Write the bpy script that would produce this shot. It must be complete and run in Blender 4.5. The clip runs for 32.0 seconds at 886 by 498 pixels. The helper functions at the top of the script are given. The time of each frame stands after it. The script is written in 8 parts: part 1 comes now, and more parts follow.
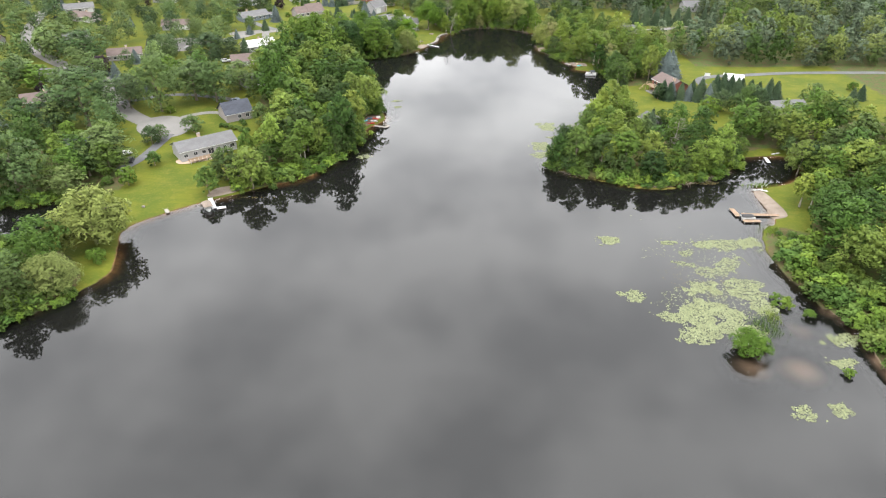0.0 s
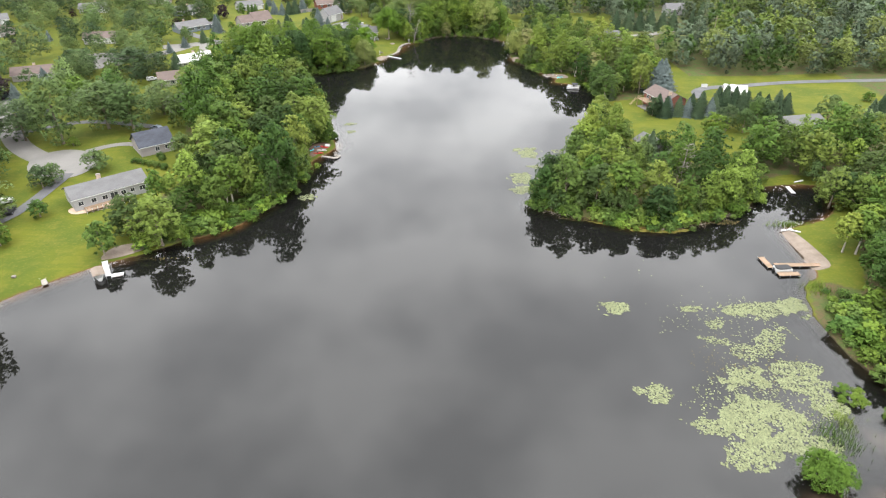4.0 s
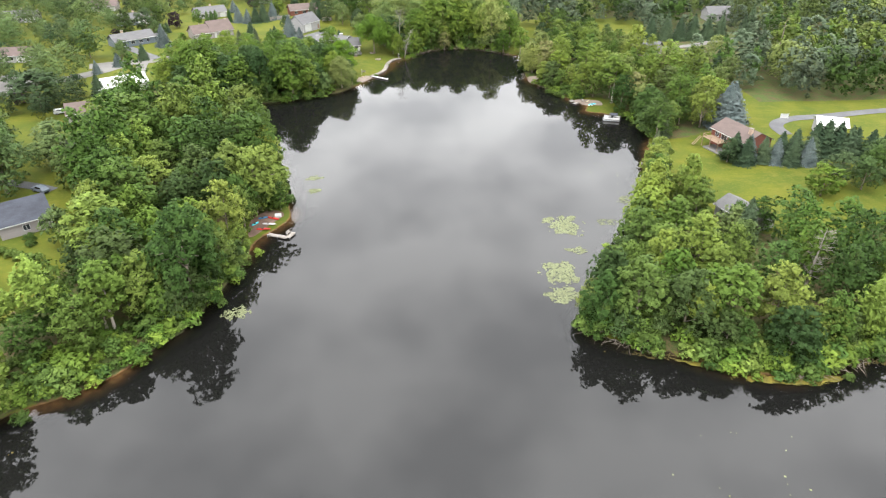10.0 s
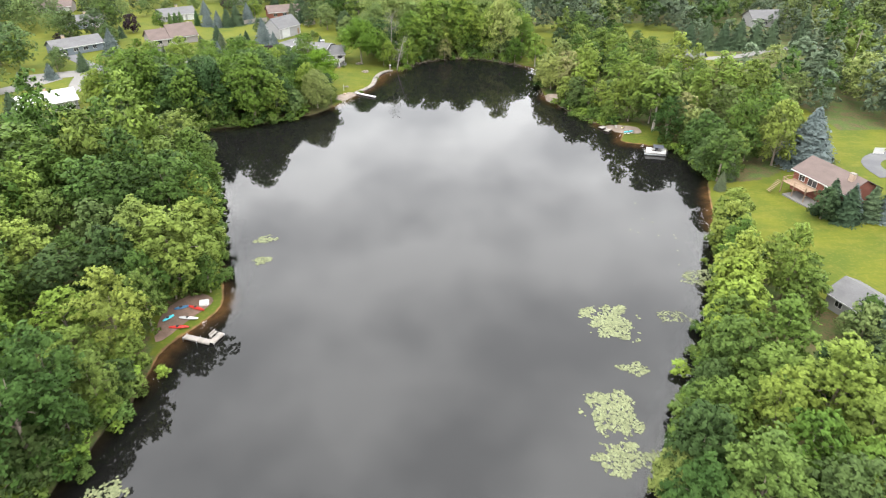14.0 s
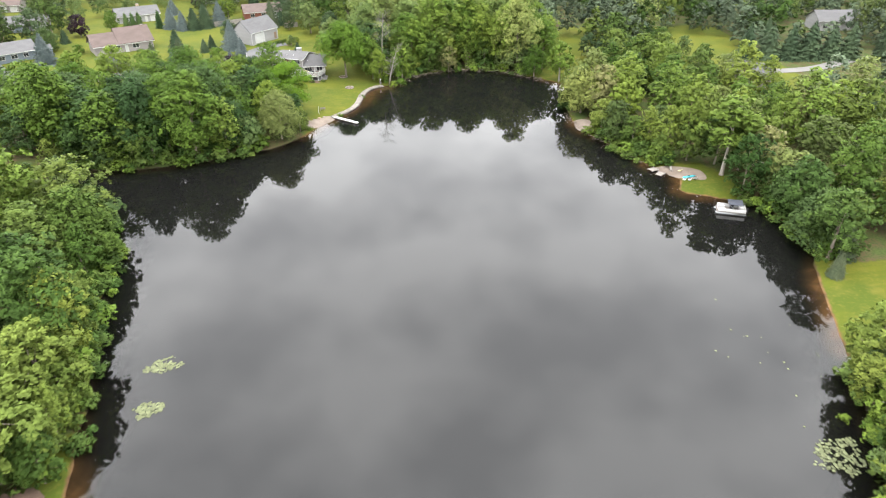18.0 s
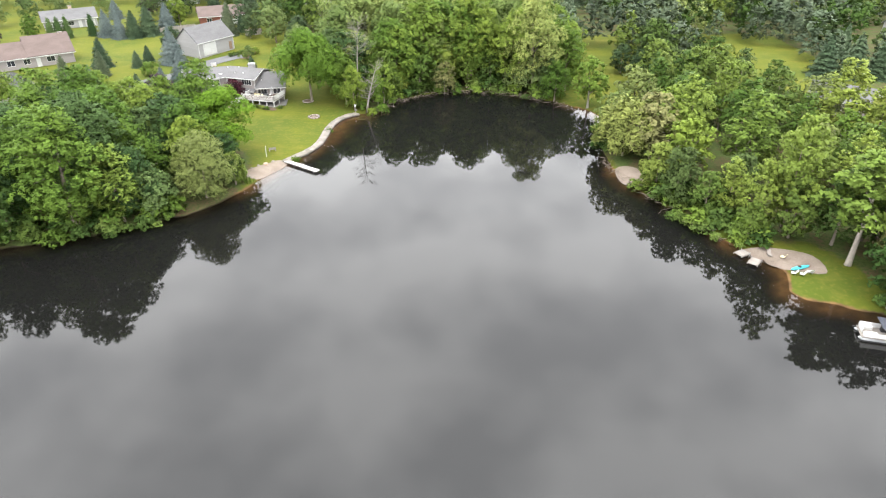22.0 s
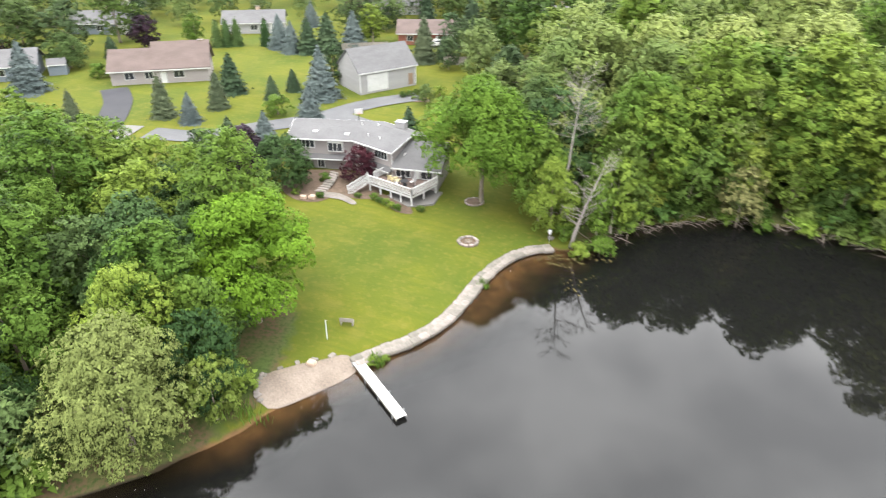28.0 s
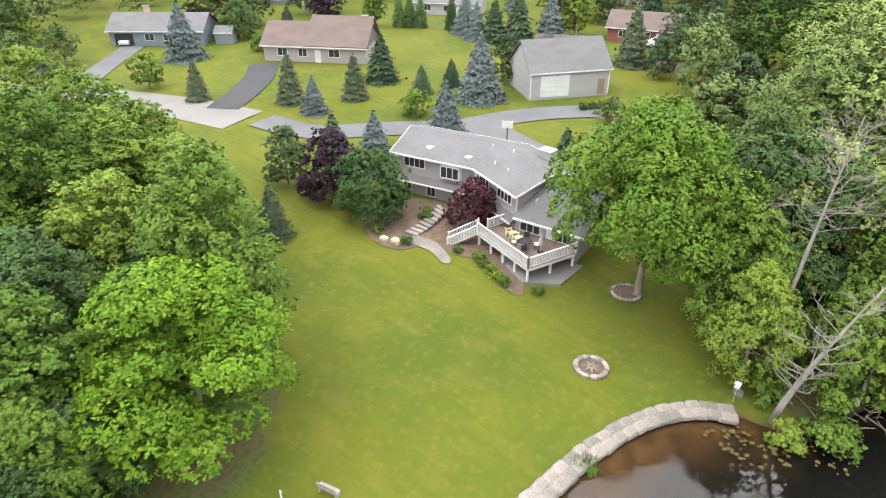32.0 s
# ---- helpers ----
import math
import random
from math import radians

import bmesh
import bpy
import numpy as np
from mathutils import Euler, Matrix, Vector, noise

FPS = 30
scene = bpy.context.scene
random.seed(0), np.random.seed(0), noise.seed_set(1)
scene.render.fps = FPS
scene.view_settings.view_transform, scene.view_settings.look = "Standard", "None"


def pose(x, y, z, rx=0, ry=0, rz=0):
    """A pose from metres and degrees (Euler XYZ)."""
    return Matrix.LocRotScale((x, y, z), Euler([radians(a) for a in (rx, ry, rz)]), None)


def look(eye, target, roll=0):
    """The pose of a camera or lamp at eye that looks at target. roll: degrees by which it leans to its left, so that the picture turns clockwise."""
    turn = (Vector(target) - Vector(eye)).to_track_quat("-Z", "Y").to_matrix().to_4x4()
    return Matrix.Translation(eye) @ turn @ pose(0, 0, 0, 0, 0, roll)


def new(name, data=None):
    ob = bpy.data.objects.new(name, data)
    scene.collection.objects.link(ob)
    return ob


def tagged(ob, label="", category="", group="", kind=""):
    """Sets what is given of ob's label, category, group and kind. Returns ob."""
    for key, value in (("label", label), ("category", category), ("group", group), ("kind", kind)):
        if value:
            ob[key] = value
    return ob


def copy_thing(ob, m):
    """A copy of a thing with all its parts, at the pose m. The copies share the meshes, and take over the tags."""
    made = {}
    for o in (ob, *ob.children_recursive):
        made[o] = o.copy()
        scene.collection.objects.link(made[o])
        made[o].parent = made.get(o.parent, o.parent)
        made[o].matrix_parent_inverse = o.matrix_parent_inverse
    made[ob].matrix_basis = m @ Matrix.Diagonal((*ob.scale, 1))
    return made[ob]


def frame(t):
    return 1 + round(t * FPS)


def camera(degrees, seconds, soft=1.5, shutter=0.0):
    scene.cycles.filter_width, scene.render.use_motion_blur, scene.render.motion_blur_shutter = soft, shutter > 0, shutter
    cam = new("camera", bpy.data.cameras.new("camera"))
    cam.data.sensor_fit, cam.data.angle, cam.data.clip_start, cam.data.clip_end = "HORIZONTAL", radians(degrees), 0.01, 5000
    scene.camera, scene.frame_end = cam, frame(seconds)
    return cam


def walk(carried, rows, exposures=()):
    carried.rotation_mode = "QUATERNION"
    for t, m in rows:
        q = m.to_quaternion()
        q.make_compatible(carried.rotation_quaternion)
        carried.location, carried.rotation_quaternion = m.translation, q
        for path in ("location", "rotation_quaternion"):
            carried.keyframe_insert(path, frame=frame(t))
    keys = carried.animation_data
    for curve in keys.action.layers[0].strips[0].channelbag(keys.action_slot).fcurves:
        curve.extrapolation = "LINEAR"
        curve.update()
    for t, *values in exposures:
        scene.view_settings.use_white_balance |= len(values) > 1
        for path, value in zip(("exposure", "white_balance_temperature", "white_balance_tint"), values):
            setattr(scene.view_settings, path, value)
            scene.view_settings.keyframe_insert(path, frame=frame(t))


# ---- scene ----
cam = camera(68.7, 32.0, soft=1.1, shutter=0.5)
PATH = [
    (0, (-1.687, 0.088, 89.51), (-1.661, 1.794, 88.466), 0.5),
    (0.5, (-0.972, 4.519, 88.172), (-0.951, 6.227, 87.132), 0.3),
    (1, (-0.246, 9.174, 86.787), (-0.232, 10.885, 85.752), 0.3),
    (1.5, (0.458, 14.137, 85.441), (0.467, 15.854, 84.415), 0.5),
    (2, (1.055, 19.327, 84.318), (1.059, 21.046, 83.296), 0.4),
    (2.5, (1.522, 24.715, 83.44), (1.523, 26.435, 82.419), 0.3),
    (3, (1.864, 30.254, 82.732), (1.868, 31.973, 81.71), 0.2),
    (3.5, (2.123, 35.928, 82.044), (2.211, 37.643, 81.018), 0.3),
    (5.5, (2.992, 58.641, 79.134), (3.106, 60.351, 78.103), 0.2),
    (6, (3.193, 64.289, 78.393), (3.307, 65.997, 77.36), 0.2),
    (6.5, (3.339, 69.964, 77.638), (3.454, 71.671, 76.603), 0.3),
    (7, (3.458, 75.751, 76.847), (3.573, 77.458, 75.812), 0.3),
    (7.5, (3.695, 81.454, 75.984), (3.811, 83.161, 74.948), 0.3),
    (8, (4.064, 87.106, 75.074), (4.179, 88.813, 74.038), 0.3),
    (8.5, (4.481, 92.6, 74.077), (4.595, 94.308, 73.042), 0.3),
    (9, (4.833, 97.998, 73.008), (4.945, 99.708, 71.977), 0.0),
    (9.5, (5.251, 103.447, 71.914), (5.362, 105.161, 70.888), -0.1),
    (10, (5.851, 109.164, 70.731), (5.96, 110.878, 69.707), -0.1),
    (10.5, (6.506, 115.01, 69.521), (6.615, 116.725, 68.497), -0.0),
    (11, (7.097, 120.758, 68.422), (7.206, 122.472, 67.398), 0.0),
    (11.5, (7.603, 126.533, 67.419), (7.71, 128.248, 66.396), 0.1),
    (12, (7.987, 132.34, 66.427), (8.093, 134.055, 65.405), 0.0),
    (12.5, (8.381, 138.13, 65.382), (8.488, 139.847, 64.361), 0.0),
    (13, (8.848, 143.903, 64.286), (8.954, 145.62, 63.266), 0.0),
    (13.5, (9.394, 149.648, 63.21), (9.498, 151.366, 62.191), 0.0),
    (14, (10.021, 155.382, 62.203), (10.123, 157.1, 61.185), 0.1),
    (14.5, (10.729, 161.117, 61.303), (10.826, 162.835, 60.284), 0.0),
    (16.5, (13.508, 183.909, 58.289), (13.588, 185.623, 57.261), -0.0),
    (17, (14.167, 189.508, 57.431), (14.242, 191.221, 56.401), -0.1),
    (17.5, (14.911, 195.327, 56.397), (14.982, 197.04, 55.368), -0.1),
    (18, (15.504, 201.122, 55.364), (15.571, 202.836, 54.335), -0.1),
    (18.5, (15.982, 206.927, 54.355), (16.048, 208.641, 53.326), -0.2),
    (19, (16.414, 212.65, 53.404), (16.48, 214.363, 52.375), -0.2),
    (19.5, (16.835, 218.372, 52.46), (16.9, 220.086, 51.43), -0.2),
    (20, (17.222, 224.16, 51.53), (17.287, 225.873, 50.499), -0.2),
    (20.5, (17.589, 229.904, 50.545), (17.654, 231.618, 49.516), -0.2),
    (21, (17.991, 235.6, 49.53), (18.058, 237.314, 48.501), -0.1),
    (21.5, (18.469, 241.217, 48.509), (18.535, 242.932, 47.482), -0.1),
    (22, (18.985, 246.809, 47.519), (19.049, 248.525, 46.493), 0.0),
    (22.5, (19.509, 252.543, 46.608), (19.573, 254.26, 45.584), 0.0),
    (23, (19.916, 258.614, 45.782), (19.815, 260.331, 44.761), -0.1),
    (23.5, (20.302, 264.704, 45.043), (19.954, 266.39, 44.025), -0.1),
    (24, (20.663, 270.838, 44.35), (20.313, 272.525, 43.334), 0.1),
    (24.5, (20.949, 276.922, 43.718), (20.501, 278.585, 42.702), 0.1),
    (25, (20.99, 283.075, 43.017), (20.542, 284.739, 42.003), 0.3),
    (25.5, (20.71, 289.3, 42.118), (20.263, 290.966, 41.107), 0.3),
    (27.5, (18.094, 314.112, 37.446), (17.595, 315.77, 36.446), 0.1),
    (28, (17.136, 319.991, 36.417), (16.506, 321.613, 35.43), 0.1),
    (28.5, (16.352, 325.33, 35.395), (15.566, 326.887, 34.415), 0.2),
    (29, (15.663, 330.425, 34.511), (14.843, 331.961, 33.527), 0.1),
    (29.5, (14.97, 334.699, 33.64), (14.109, 336.209, 32.652), 0.1),
    (30, (14.365, 338.301, 32.909), (13.282, 339.654, 31.911), -0.1),
    (30.5, (13.921, 341.398, 32.067), (12.75, 342.671, 31.062), -0.2),
    (31, (13.382, 344.165, 31.252), (12.215, 345.438, 30.243), -0.2),
    (31.5, (12.784, 346.524, 30.792), (11.62, 347.798, 29.783), -0.1),
    (32, (12.189, 348.597, 30.59), (11.027, 349.876, 29.582), 0.0),
]
walk(cam, [(t, look(eye, target, roll)) for t, eye, target, roll in PATH], exposures=[(0, -0.20), (6, -0.17), (12, -0.04), (17, 0.03), (21, 0.08), (24, 0.23), (28, 0.15), (30, -0.02), (32, -0.06)])

# ---- world and light: a bright overcast noon ----
wd = bpy.data.worlds.new("sky")
scene.world = wd
wd.use_nodes = True
wn, wl = wd.node_tree.nodes, wd.node_tree.links
for nd in list(wn):
    wn.remove(nd)
w_out = wn.new("ShaderNodeOutputWorld")
w_sky = wn.new("ShaderNodeTexSky")
w_sky.sky_type = "NISHITA"
w_sky.sun_disc = False
w_sky.sun_elevation, w_sky.sun_rotation = radians(58), radians(200)
w_bg = wn.new("ShaderNodeBackground")
w_bg.inputs["Strength"].default_value = 0.08
w_cl = wn.new("ShaderNodeBackground")
w_cl.inputs["Strength"].default_value = 1.0
w_tc = wn.new("ShaderNodeTexCoord")
w_nz = wn.new("ShaderNodeTexNoise")
w_nz.inputs["Scale"].default_value = 4.2
w_nz.inputs["Detail"].default_value = 4.0
w_nz.inputs["Roughness"].default_value = 0.5
w_rp = wn.new("ShaderNodeValToRGB")
w_rp.color_ramp.elements[0].position, w_rp.color_ramp.elements[0].color = 0.36, (0.78, 0.79, 0.815, 1)
w_rp.color_ramp.elements[1].position, w_rp.color_ramp.elements[1].color = 0.62, (1.22, 1.225, 1.235, 1)
w_sep = wn.new("ShaderNodeSeparateXYZ")
w_up = wn.new("ShaderNodeValToRGB")  # brighter overhead as overcast skies are; lowest ring dimmed to darken tree sides
w_up.color_ramp.elements[0].position, w_up.color_ramp.elements[0].color = 0.0, (0.18, 0.18, 0.18, 1)
w_up.color_ramp.elements[1].position, w_up.color_ramp.elements[1].color = 1.0, (1, 1, 1, 1)
w_low = w_up.color_ramp.elements.new(0.22)
w_low.color = (0.68, 0.68, 0.68, 1)
w_far = wn.new("ShaderNodeMath")
w_far.operation = "MULTIPLY"
w_far.inputs[1].default_value = 5.6
wl.new(w_tc.outputs["Generated"], w_sep.inputs[0])
wl.new(w_sep.outputs["Z"], w_up.inputs["Fac"])
wl.new(w_up.outputs["Color"], w_far.inputs[0])
wl.new(w_far.outputs[0], w_cl.inputs["Strength"])
w_mx = wn.new("ShaderNodeMixShader")
w_mx.inputs[0].default_value = 0.92
w_den = wn.new("ShaderNodeMath")  # the cloud deck is flat, so its patches crowd together towards the horizon
w_den.operation = "ADD"
w_den.inputs[1].default_value = 0.28
wl.new(w_sep.outputs["Z"], w_den.inputs[0])
w_flat = wn.new("ShaderNodeVectorMath")
w_flat.operation = "DIVIDE"
wl.new(w_tc.outputs["Generated"], w_flat.inputs[0])
w_all = wn.new("ShaderNodeCombineXYZ")
for key in "XYZ":
    wl.new(w_den.outputs[0], w_all.inputs[key])
wl.new(w_all.outputs[0], w_flat.inputs[1])
wl.new(w_flat.outputs[0], w_nz.inputs["Vector"])
wl.new(w_nz.outputs["Fac"], w_rp.inputs["Fac"])
wl.new(w_rp.outputs["Color"], w_cl.inputs["Color"])
wl.new(w_sky.outputs["Color"], w_bg.inputs["Color"])
wl.new(w_bg.outputs[0], w_mx.inputs[1])
wl.new(w_cl.outputs[0], w_mx.inputs[2])
wl.new(w_mx.outputs[0], w_out.inputs["Surface"])
sun = new("sun", bpy.data.lights.new("sun", "SUN"))
sun.data.energy, sun.data.angle, sun.data.color = 1.5, radians(16), (1.0, 0.95, 0.86)
sun.matrix_world = look((0, 0, 100), (18, 42, 0))
scene.view_settings.exposure = 0.0


# ---- materials ----
def material(name, base, rough=0.8, vary=0.25, scale=1.0, fine=12.0, bump=0.2, metal=0.0, spec=0.3, tone=None, per_object=0.0, per_island=0.0, translucent=0.0, grain=(1, 1, 1), bump_dist=0.02):
    """Principled surface whose colour wanders at two scales; tone: a second colour mixed in by the coarse noise."""
    m = bpy.data.materials.new(name)
    m.use_nodes = True
    n, l = m.node_tree.nodes, m.node_tree.links
    bs = n["Principled BSDF"]
    bs.inputs["Roughness"].default_value, bs.inputs["Metallic"].default_value = rough, metal
    bs.inputs["Specular IOR Level"].default_value = spec
    tc = n.new("ShaderNodeTexCoord")
    mp = n.new("ShaderNodeMapping")
    mp.inputs["Scale"].default_value = grain
    geo = n.new("ShaderNodeNewGeometry")
    l.new(geo.outputs["Position"] if per_object == 0 and scale < 0 else tc.outputs["Object"], mp.inputs["Vector"])
    c1 = n.new("ShaderNodeTexNoise")
    c1.inputs["Scale"].default_value, c1.inputs["Detail"].default_value = abs(scale), 4
    c2 = n.new("ShaderNodeTexNoise")
    c2.inputs["Scale"].default_value, c2.inputs["Detail"].default_value = fine, 3
    l.new(mp.outputs[0], c1.inputs["Vector"])
    l.new(mp.outputs[0], c2.inputs["Vector"])
    mix = n.new("ShaderNodeMix")
    mix.data_type = "RGBA"
    tone = tone or tuple(v * 0.72 for v in base)
    mix.inputs["A"].default_value, mix.inputs["B"].default_value = (*base, 1), (*tone, 1)
    rp = n.new("ShaderNodeMapRange")
    rp.inputs["From Min"].default_value, rp.inputs["From Max"].default_value = 0.35, 0.65
    l.new(c1.outputs["Fac"], rp.inputs["Value"])
    l.new(rp.outputs[0], mix.inputs["Factor"])
    hsv = n.new("ShaderNodeHueSaturation")
    l.new(mix.outputs["Result"], hsv.inputs["Color"])
    val = n.new("ShaderNodeMapRange")
    val.inputs["From Min"].default_value, val.inputs["From Max"].default_value = 0.25, 0.75
    val.inputs["To Min"].default_value, val.inputs["To Max"].default_value = 1 - vary, 1 + vary
    l.new(c2.outputs["Fac"], val.inputs["Value"])
    out = val.outputs[0]
    for amount, source in ((per_object, "object"), (per_island, "island")):
        if amount:
            src = n.new("ShaderNodeObjectInfo").outputs["Random"] if source == "object" else geo.outputs["Random Per Island"]
            mr = n.new("ShaderNodeMapRange")
            mr.inputs["To Min"].default_value, mr.inputs["To Max"].default_value = 1 - amount, 1 + amount
            l.new(src, mr.inputs["Value"])
            mu = n.new("ShaderNodeMath")
            mu.operation = "MULTIPLY"
            l.new(out, mu.inputs[0])
            l.new(mr.outputs[0], mu.inputs[1])
            out = mu.outputs[0]
            if source == "object":
                hr = n.new("ShaderNodeMapRange")
                hr.inputs["To Min"].default_value, hr.inputs["To Max"].default_value = 0.5 + 0.07 * amount, 0.5 - 0.07 * amount
                l.new(src, hr.inputs["Value"])
                l.new(hr.outputs[0], hsv.inputs["Hue"])
    if translucent:  # each crown of a joined wood has a tone of its own
        at = n.new("ShaderNodeAttribute")
        at.attribute_name = "tone"
        am = n.new("ShaderNodeMapRange")
        for key, x in zip(("From Min", "From Max", "To Min", "To Max"), (-1, 1, 0.68, 1.22)):
            am.inputs[key].default_value = x
        l.new(at.outputs["Fac"], am.inputs["Value"])
        mu = n.new("ShaderNodeMath")
        mu.operation = "MULTIPLY"
        l.new(out, mu.inputs[0])
        l.new(am.outputs[0], mu.inputs[1])
        out = mu.outputs[0]
    l.new(out, hsv.inputs["Value"])
    l.new(hsv.outputs[0], bs.inputs["Base Color"])
    if bump:
        bp = n.new("ShaderNodeBump")
        bp.inputs["Strength"].default_value, bp.inputs["Distance"].default_value = bump, bump_dist
        l.new(c2.outputs["Fac"], bp.inputs["Height"])
        l.new(bp.outputs[0], bs.inputs["Normal"])
    if translucent:
        tr = n.new("ShaderNodeBsdfTranslucent")
        l.new(hsv.outputs[0], tr.inputs["Color"])
        ms = n.new("ShaderNodeMixShader")
        ms.inputs[0].default_value = translucent
        l.new(bs.outputs[0], ms.inputs[1])
        l.new(tr.outputs[0], ms.inputs[2])
        l.new(ms.outputs[0], n["Material Output"].inputs["Surface"])
    return m


def leaf_material(name, base, tone, per_object=0.28):
    return material(name, base, rough=0.55, vary=0.22, scale=0.3, fine=1.4, bump=0, spec=0.05, tone=tone, per_object=per_object, per_island=0.20, translucent=0.05)


M = {}


def ground_material():
    """Lawn, woodland floor and lake bed on one sheet: the cover attribute says how wooded it is, the height where the bed begins."""
    m = bpy.data.materials.new("ground_cover")
    m.use_nodes = True
    n, l = m.node_tree.nodes, m.node_tree.links
    bs = n["Principled BSDF"]
    bs.inputs["Roughness"].default_value, bs.inputs["Specular IOR Level"].default_value = 0.95, 0.15
    geo, att = n.new("ShaderNodeNewGeometry"), n.new("ShaderNodeAttribute")
    att.attribute_name = "cover"

    def nz(scale, detail=4):
        k = n.new("ShaderNodeTexNoise")
        k.inputs["Scale"].default_value, k.inputs["Detail"].default_value = scale, detail
        l.new(geo.outputs["Position"], k.inputs["Vector"])
        return k.outputs["Fac"]

    def span(v, a, b, c=0.0, d=1.0):
        k = n.new("ShaderNodeMapRange")
        for key, x in zip(("From Min", "From Max", "To Min", "To Max"), (a, b, c, d)):
            k.inputs[key].default_value = x
        l.new(v, k.inputs["Value"])
        return k.outputs[0]

    def blend(f, a, b):
        k = n.new("ShaderNodeMix")
        k.data_type = "RGBA"
        l.new(f, k.inputs["Factor"])
        for sock, v in (("A", a), ("B", b)):
            if isinstance(v, tuple):
                k.inputs[sock].default_value = (*v, 1)
            else:
                l.new(v, k.inputs[sock])
        return k.outputs["Result"]

    def plus(a, b):
        k = n.new("ShaderNodeMath")
        l.new(a, k.inputs[0])
        l.new(b, k.inputs[1])
        return k.outputs[0]

    lawn = blend(span(nz(0.10, 5), 0.38, 0.62), GRASS[0], GRASS[1])
    lawn = blend(span(nz(0.33, 5), 0.52, 0.72, 0, 0.55), lawn, GRASS[2])
    lawn = blend(span(nz(9.0, 2), 0.3, 0.7, 0, 0.35), lawn, GRASS[1])
    streak = n.new("ShaderNodeMapping")
    streak.inputs["Rotation"].default_value, streak.inputs["Scale"].default_value = (0, 0, 0.55), (0.22, 1.6, 1)
    l.new(geo.outputs["Position"], streak.inputs["Vector"])
    mown = n.new("ShaderNodeTexNoise")
    mown.inputs["Scale"].default_value, mown.inputs["Detail"].default_value = 0.7, 4
    l.new(streak.outputs[0], mown.inputs["Vector"])
    lawn = blend(span(mown.outputs["Fac"], 0.45, 0.70, 0, 0.55), lawn, GRASS[1])
    lawn = blend(span(nz(1.7, 5), 0.52, 0.75, 0, 0.5), lawn, GRASS[2])
    wood = blend(span(nz(0.35, 5), 0.4, 0.6), (0.060, 0.085, 0.022), (0.085, 0.060, 0.032))
    wood = blend(span(nz(3.0, 3), 0.45, 0.65), wood, (0.04, 0.06, 0.016))
    land = blend(span(plus(att.outputs["Fac"], span(nz(0.7, 4), 0, 1, -0.35, 0.35)), 0.4, 0.6), lawn, wood)
    sep = n.new("ShaderNodeSeparateXYZ")
    l.new(geo.outputs["Position"], sep.inputs[0])
    z = plus(sep.outputs["Z"], span(nz(0.8, 3), 0, 1, -0.12, 0.12))
    bed = blend(span(nz(0.5, 4), 0.4, 0.6), (0.150, 0.085, 0.036), (0.085, 0.050, 0.024))
    # bed colour darkened with depth, standing in for light lost in the water
    deep_bed = blend(span(nz(0.04, 3), 0.4, 0.6), DEEP_TONES[0], DEEP_TONES[1])
    # the bed colour goes darker along wooded shores
    bed_att = n.new("ShaderNodeAttribute")
    bed_att.attribute_name = "dark_bed"
    bed = blend(bed_att.outputs["Fac"], bed, (0.030, 0.024, 0.015))
    bed = blend(span(sep.outputs["X"], 55, 58), bed, blend(span(sep.outputs["Y"], 121, 116), bed, (0.22, 0.160, 0.122)))
    under = blend(span(z, -0.25, -1.1), bed, deep_bed)
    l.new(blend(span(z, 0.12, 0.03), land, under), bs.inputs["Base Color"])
    bp = n.new("ShaderNodeBump")
    bp.inputs["Strength"].default_value, bp.inputs["Distance"].default_value = 0.4, 0.06
    l.new(nz(4.0, 4), bp.inputs["Height"])
    l.new(bp.outputs[0], bs.inputs["Normal"])
    return m


GRASS = ((0.096, 0.103, 0.010), (0.056, 0.077, 0.009), (0.134, 0.119, 0.022))
DEEP_TONES = ((0.014, 0.014, 0.013), (0.010, 0.010, 0.0095))
M["ground"] = ground_material()
M["sand"] = material("sand", (0.205, 0.168, 0.138), 0.95, 0.2, 0.4, 6.0, 0.3, tone=(0.150, 0.120, 0.096))
M["earth"] = material("trodden_earth", (0.165, 0.108, 0.080), 0.95, 0.2, 0.5, 6.0, 0.3, tone=(0.110, 0.075, 0.055))
M["road"] = material("street_concrete", (0.17, 0.163, 0.153), 0.9, 0.1, 0.15, 4.0, 0.2, tone=(0.14, 0.134, 0.126))
M["asphalt"] = material("driveway_asphalt", (0.085, 0.085, 0.09), 0.9, 0.15, 0.2, 8.0, 0.3, tone=(0.115, 0.115, 0.118))
M["dark_asphalt"] = material("sealed_asphalt", (0.032, 0.032, 0.038), 0.85, 0.12, 0.2, 8.0, 0.3, tone=(0.042, 0.042, 0.046))
M["bark"] = material("bark", (0.16, 0.13, 0.10), 0.95, 0.3, 0.8, 6.0, 0.6, tone=(0.22, 0.19, 0.16), grain=(1, 1, 0.25))
M["pale_bark"] = material("pale_bark", (0.28, 0.255, 0.225), 0.95, 0.25, 0.8, 6.0, 0.6, tone=(0.30, 0.26, 0.22), grain=(1, 1, 0.25))
M["dead_wood"] = material("bleached_dead_wood", (0.225, 0.205, 0.185), 0.95, 0.25, 0.8, 6.0, 0.5, tone=(0.165, 0.15, 0.13), grain=(1, 1, 0.25))
M["leaf"] = leaf_material("leaf_green", (0.095, 0.146, 0.031), (0.066, 0.110, 0.027))
M["leaf_mid"] = leaf_material("leaf_mid_green", (0.128, 0.19, 0.03), (0.09, 0.146, 0.024))
M["leaf_light"] = leaf_material("leaf_light_green", (0.122, 0.184, 0.029), (0.091, 0.147, 0.025))
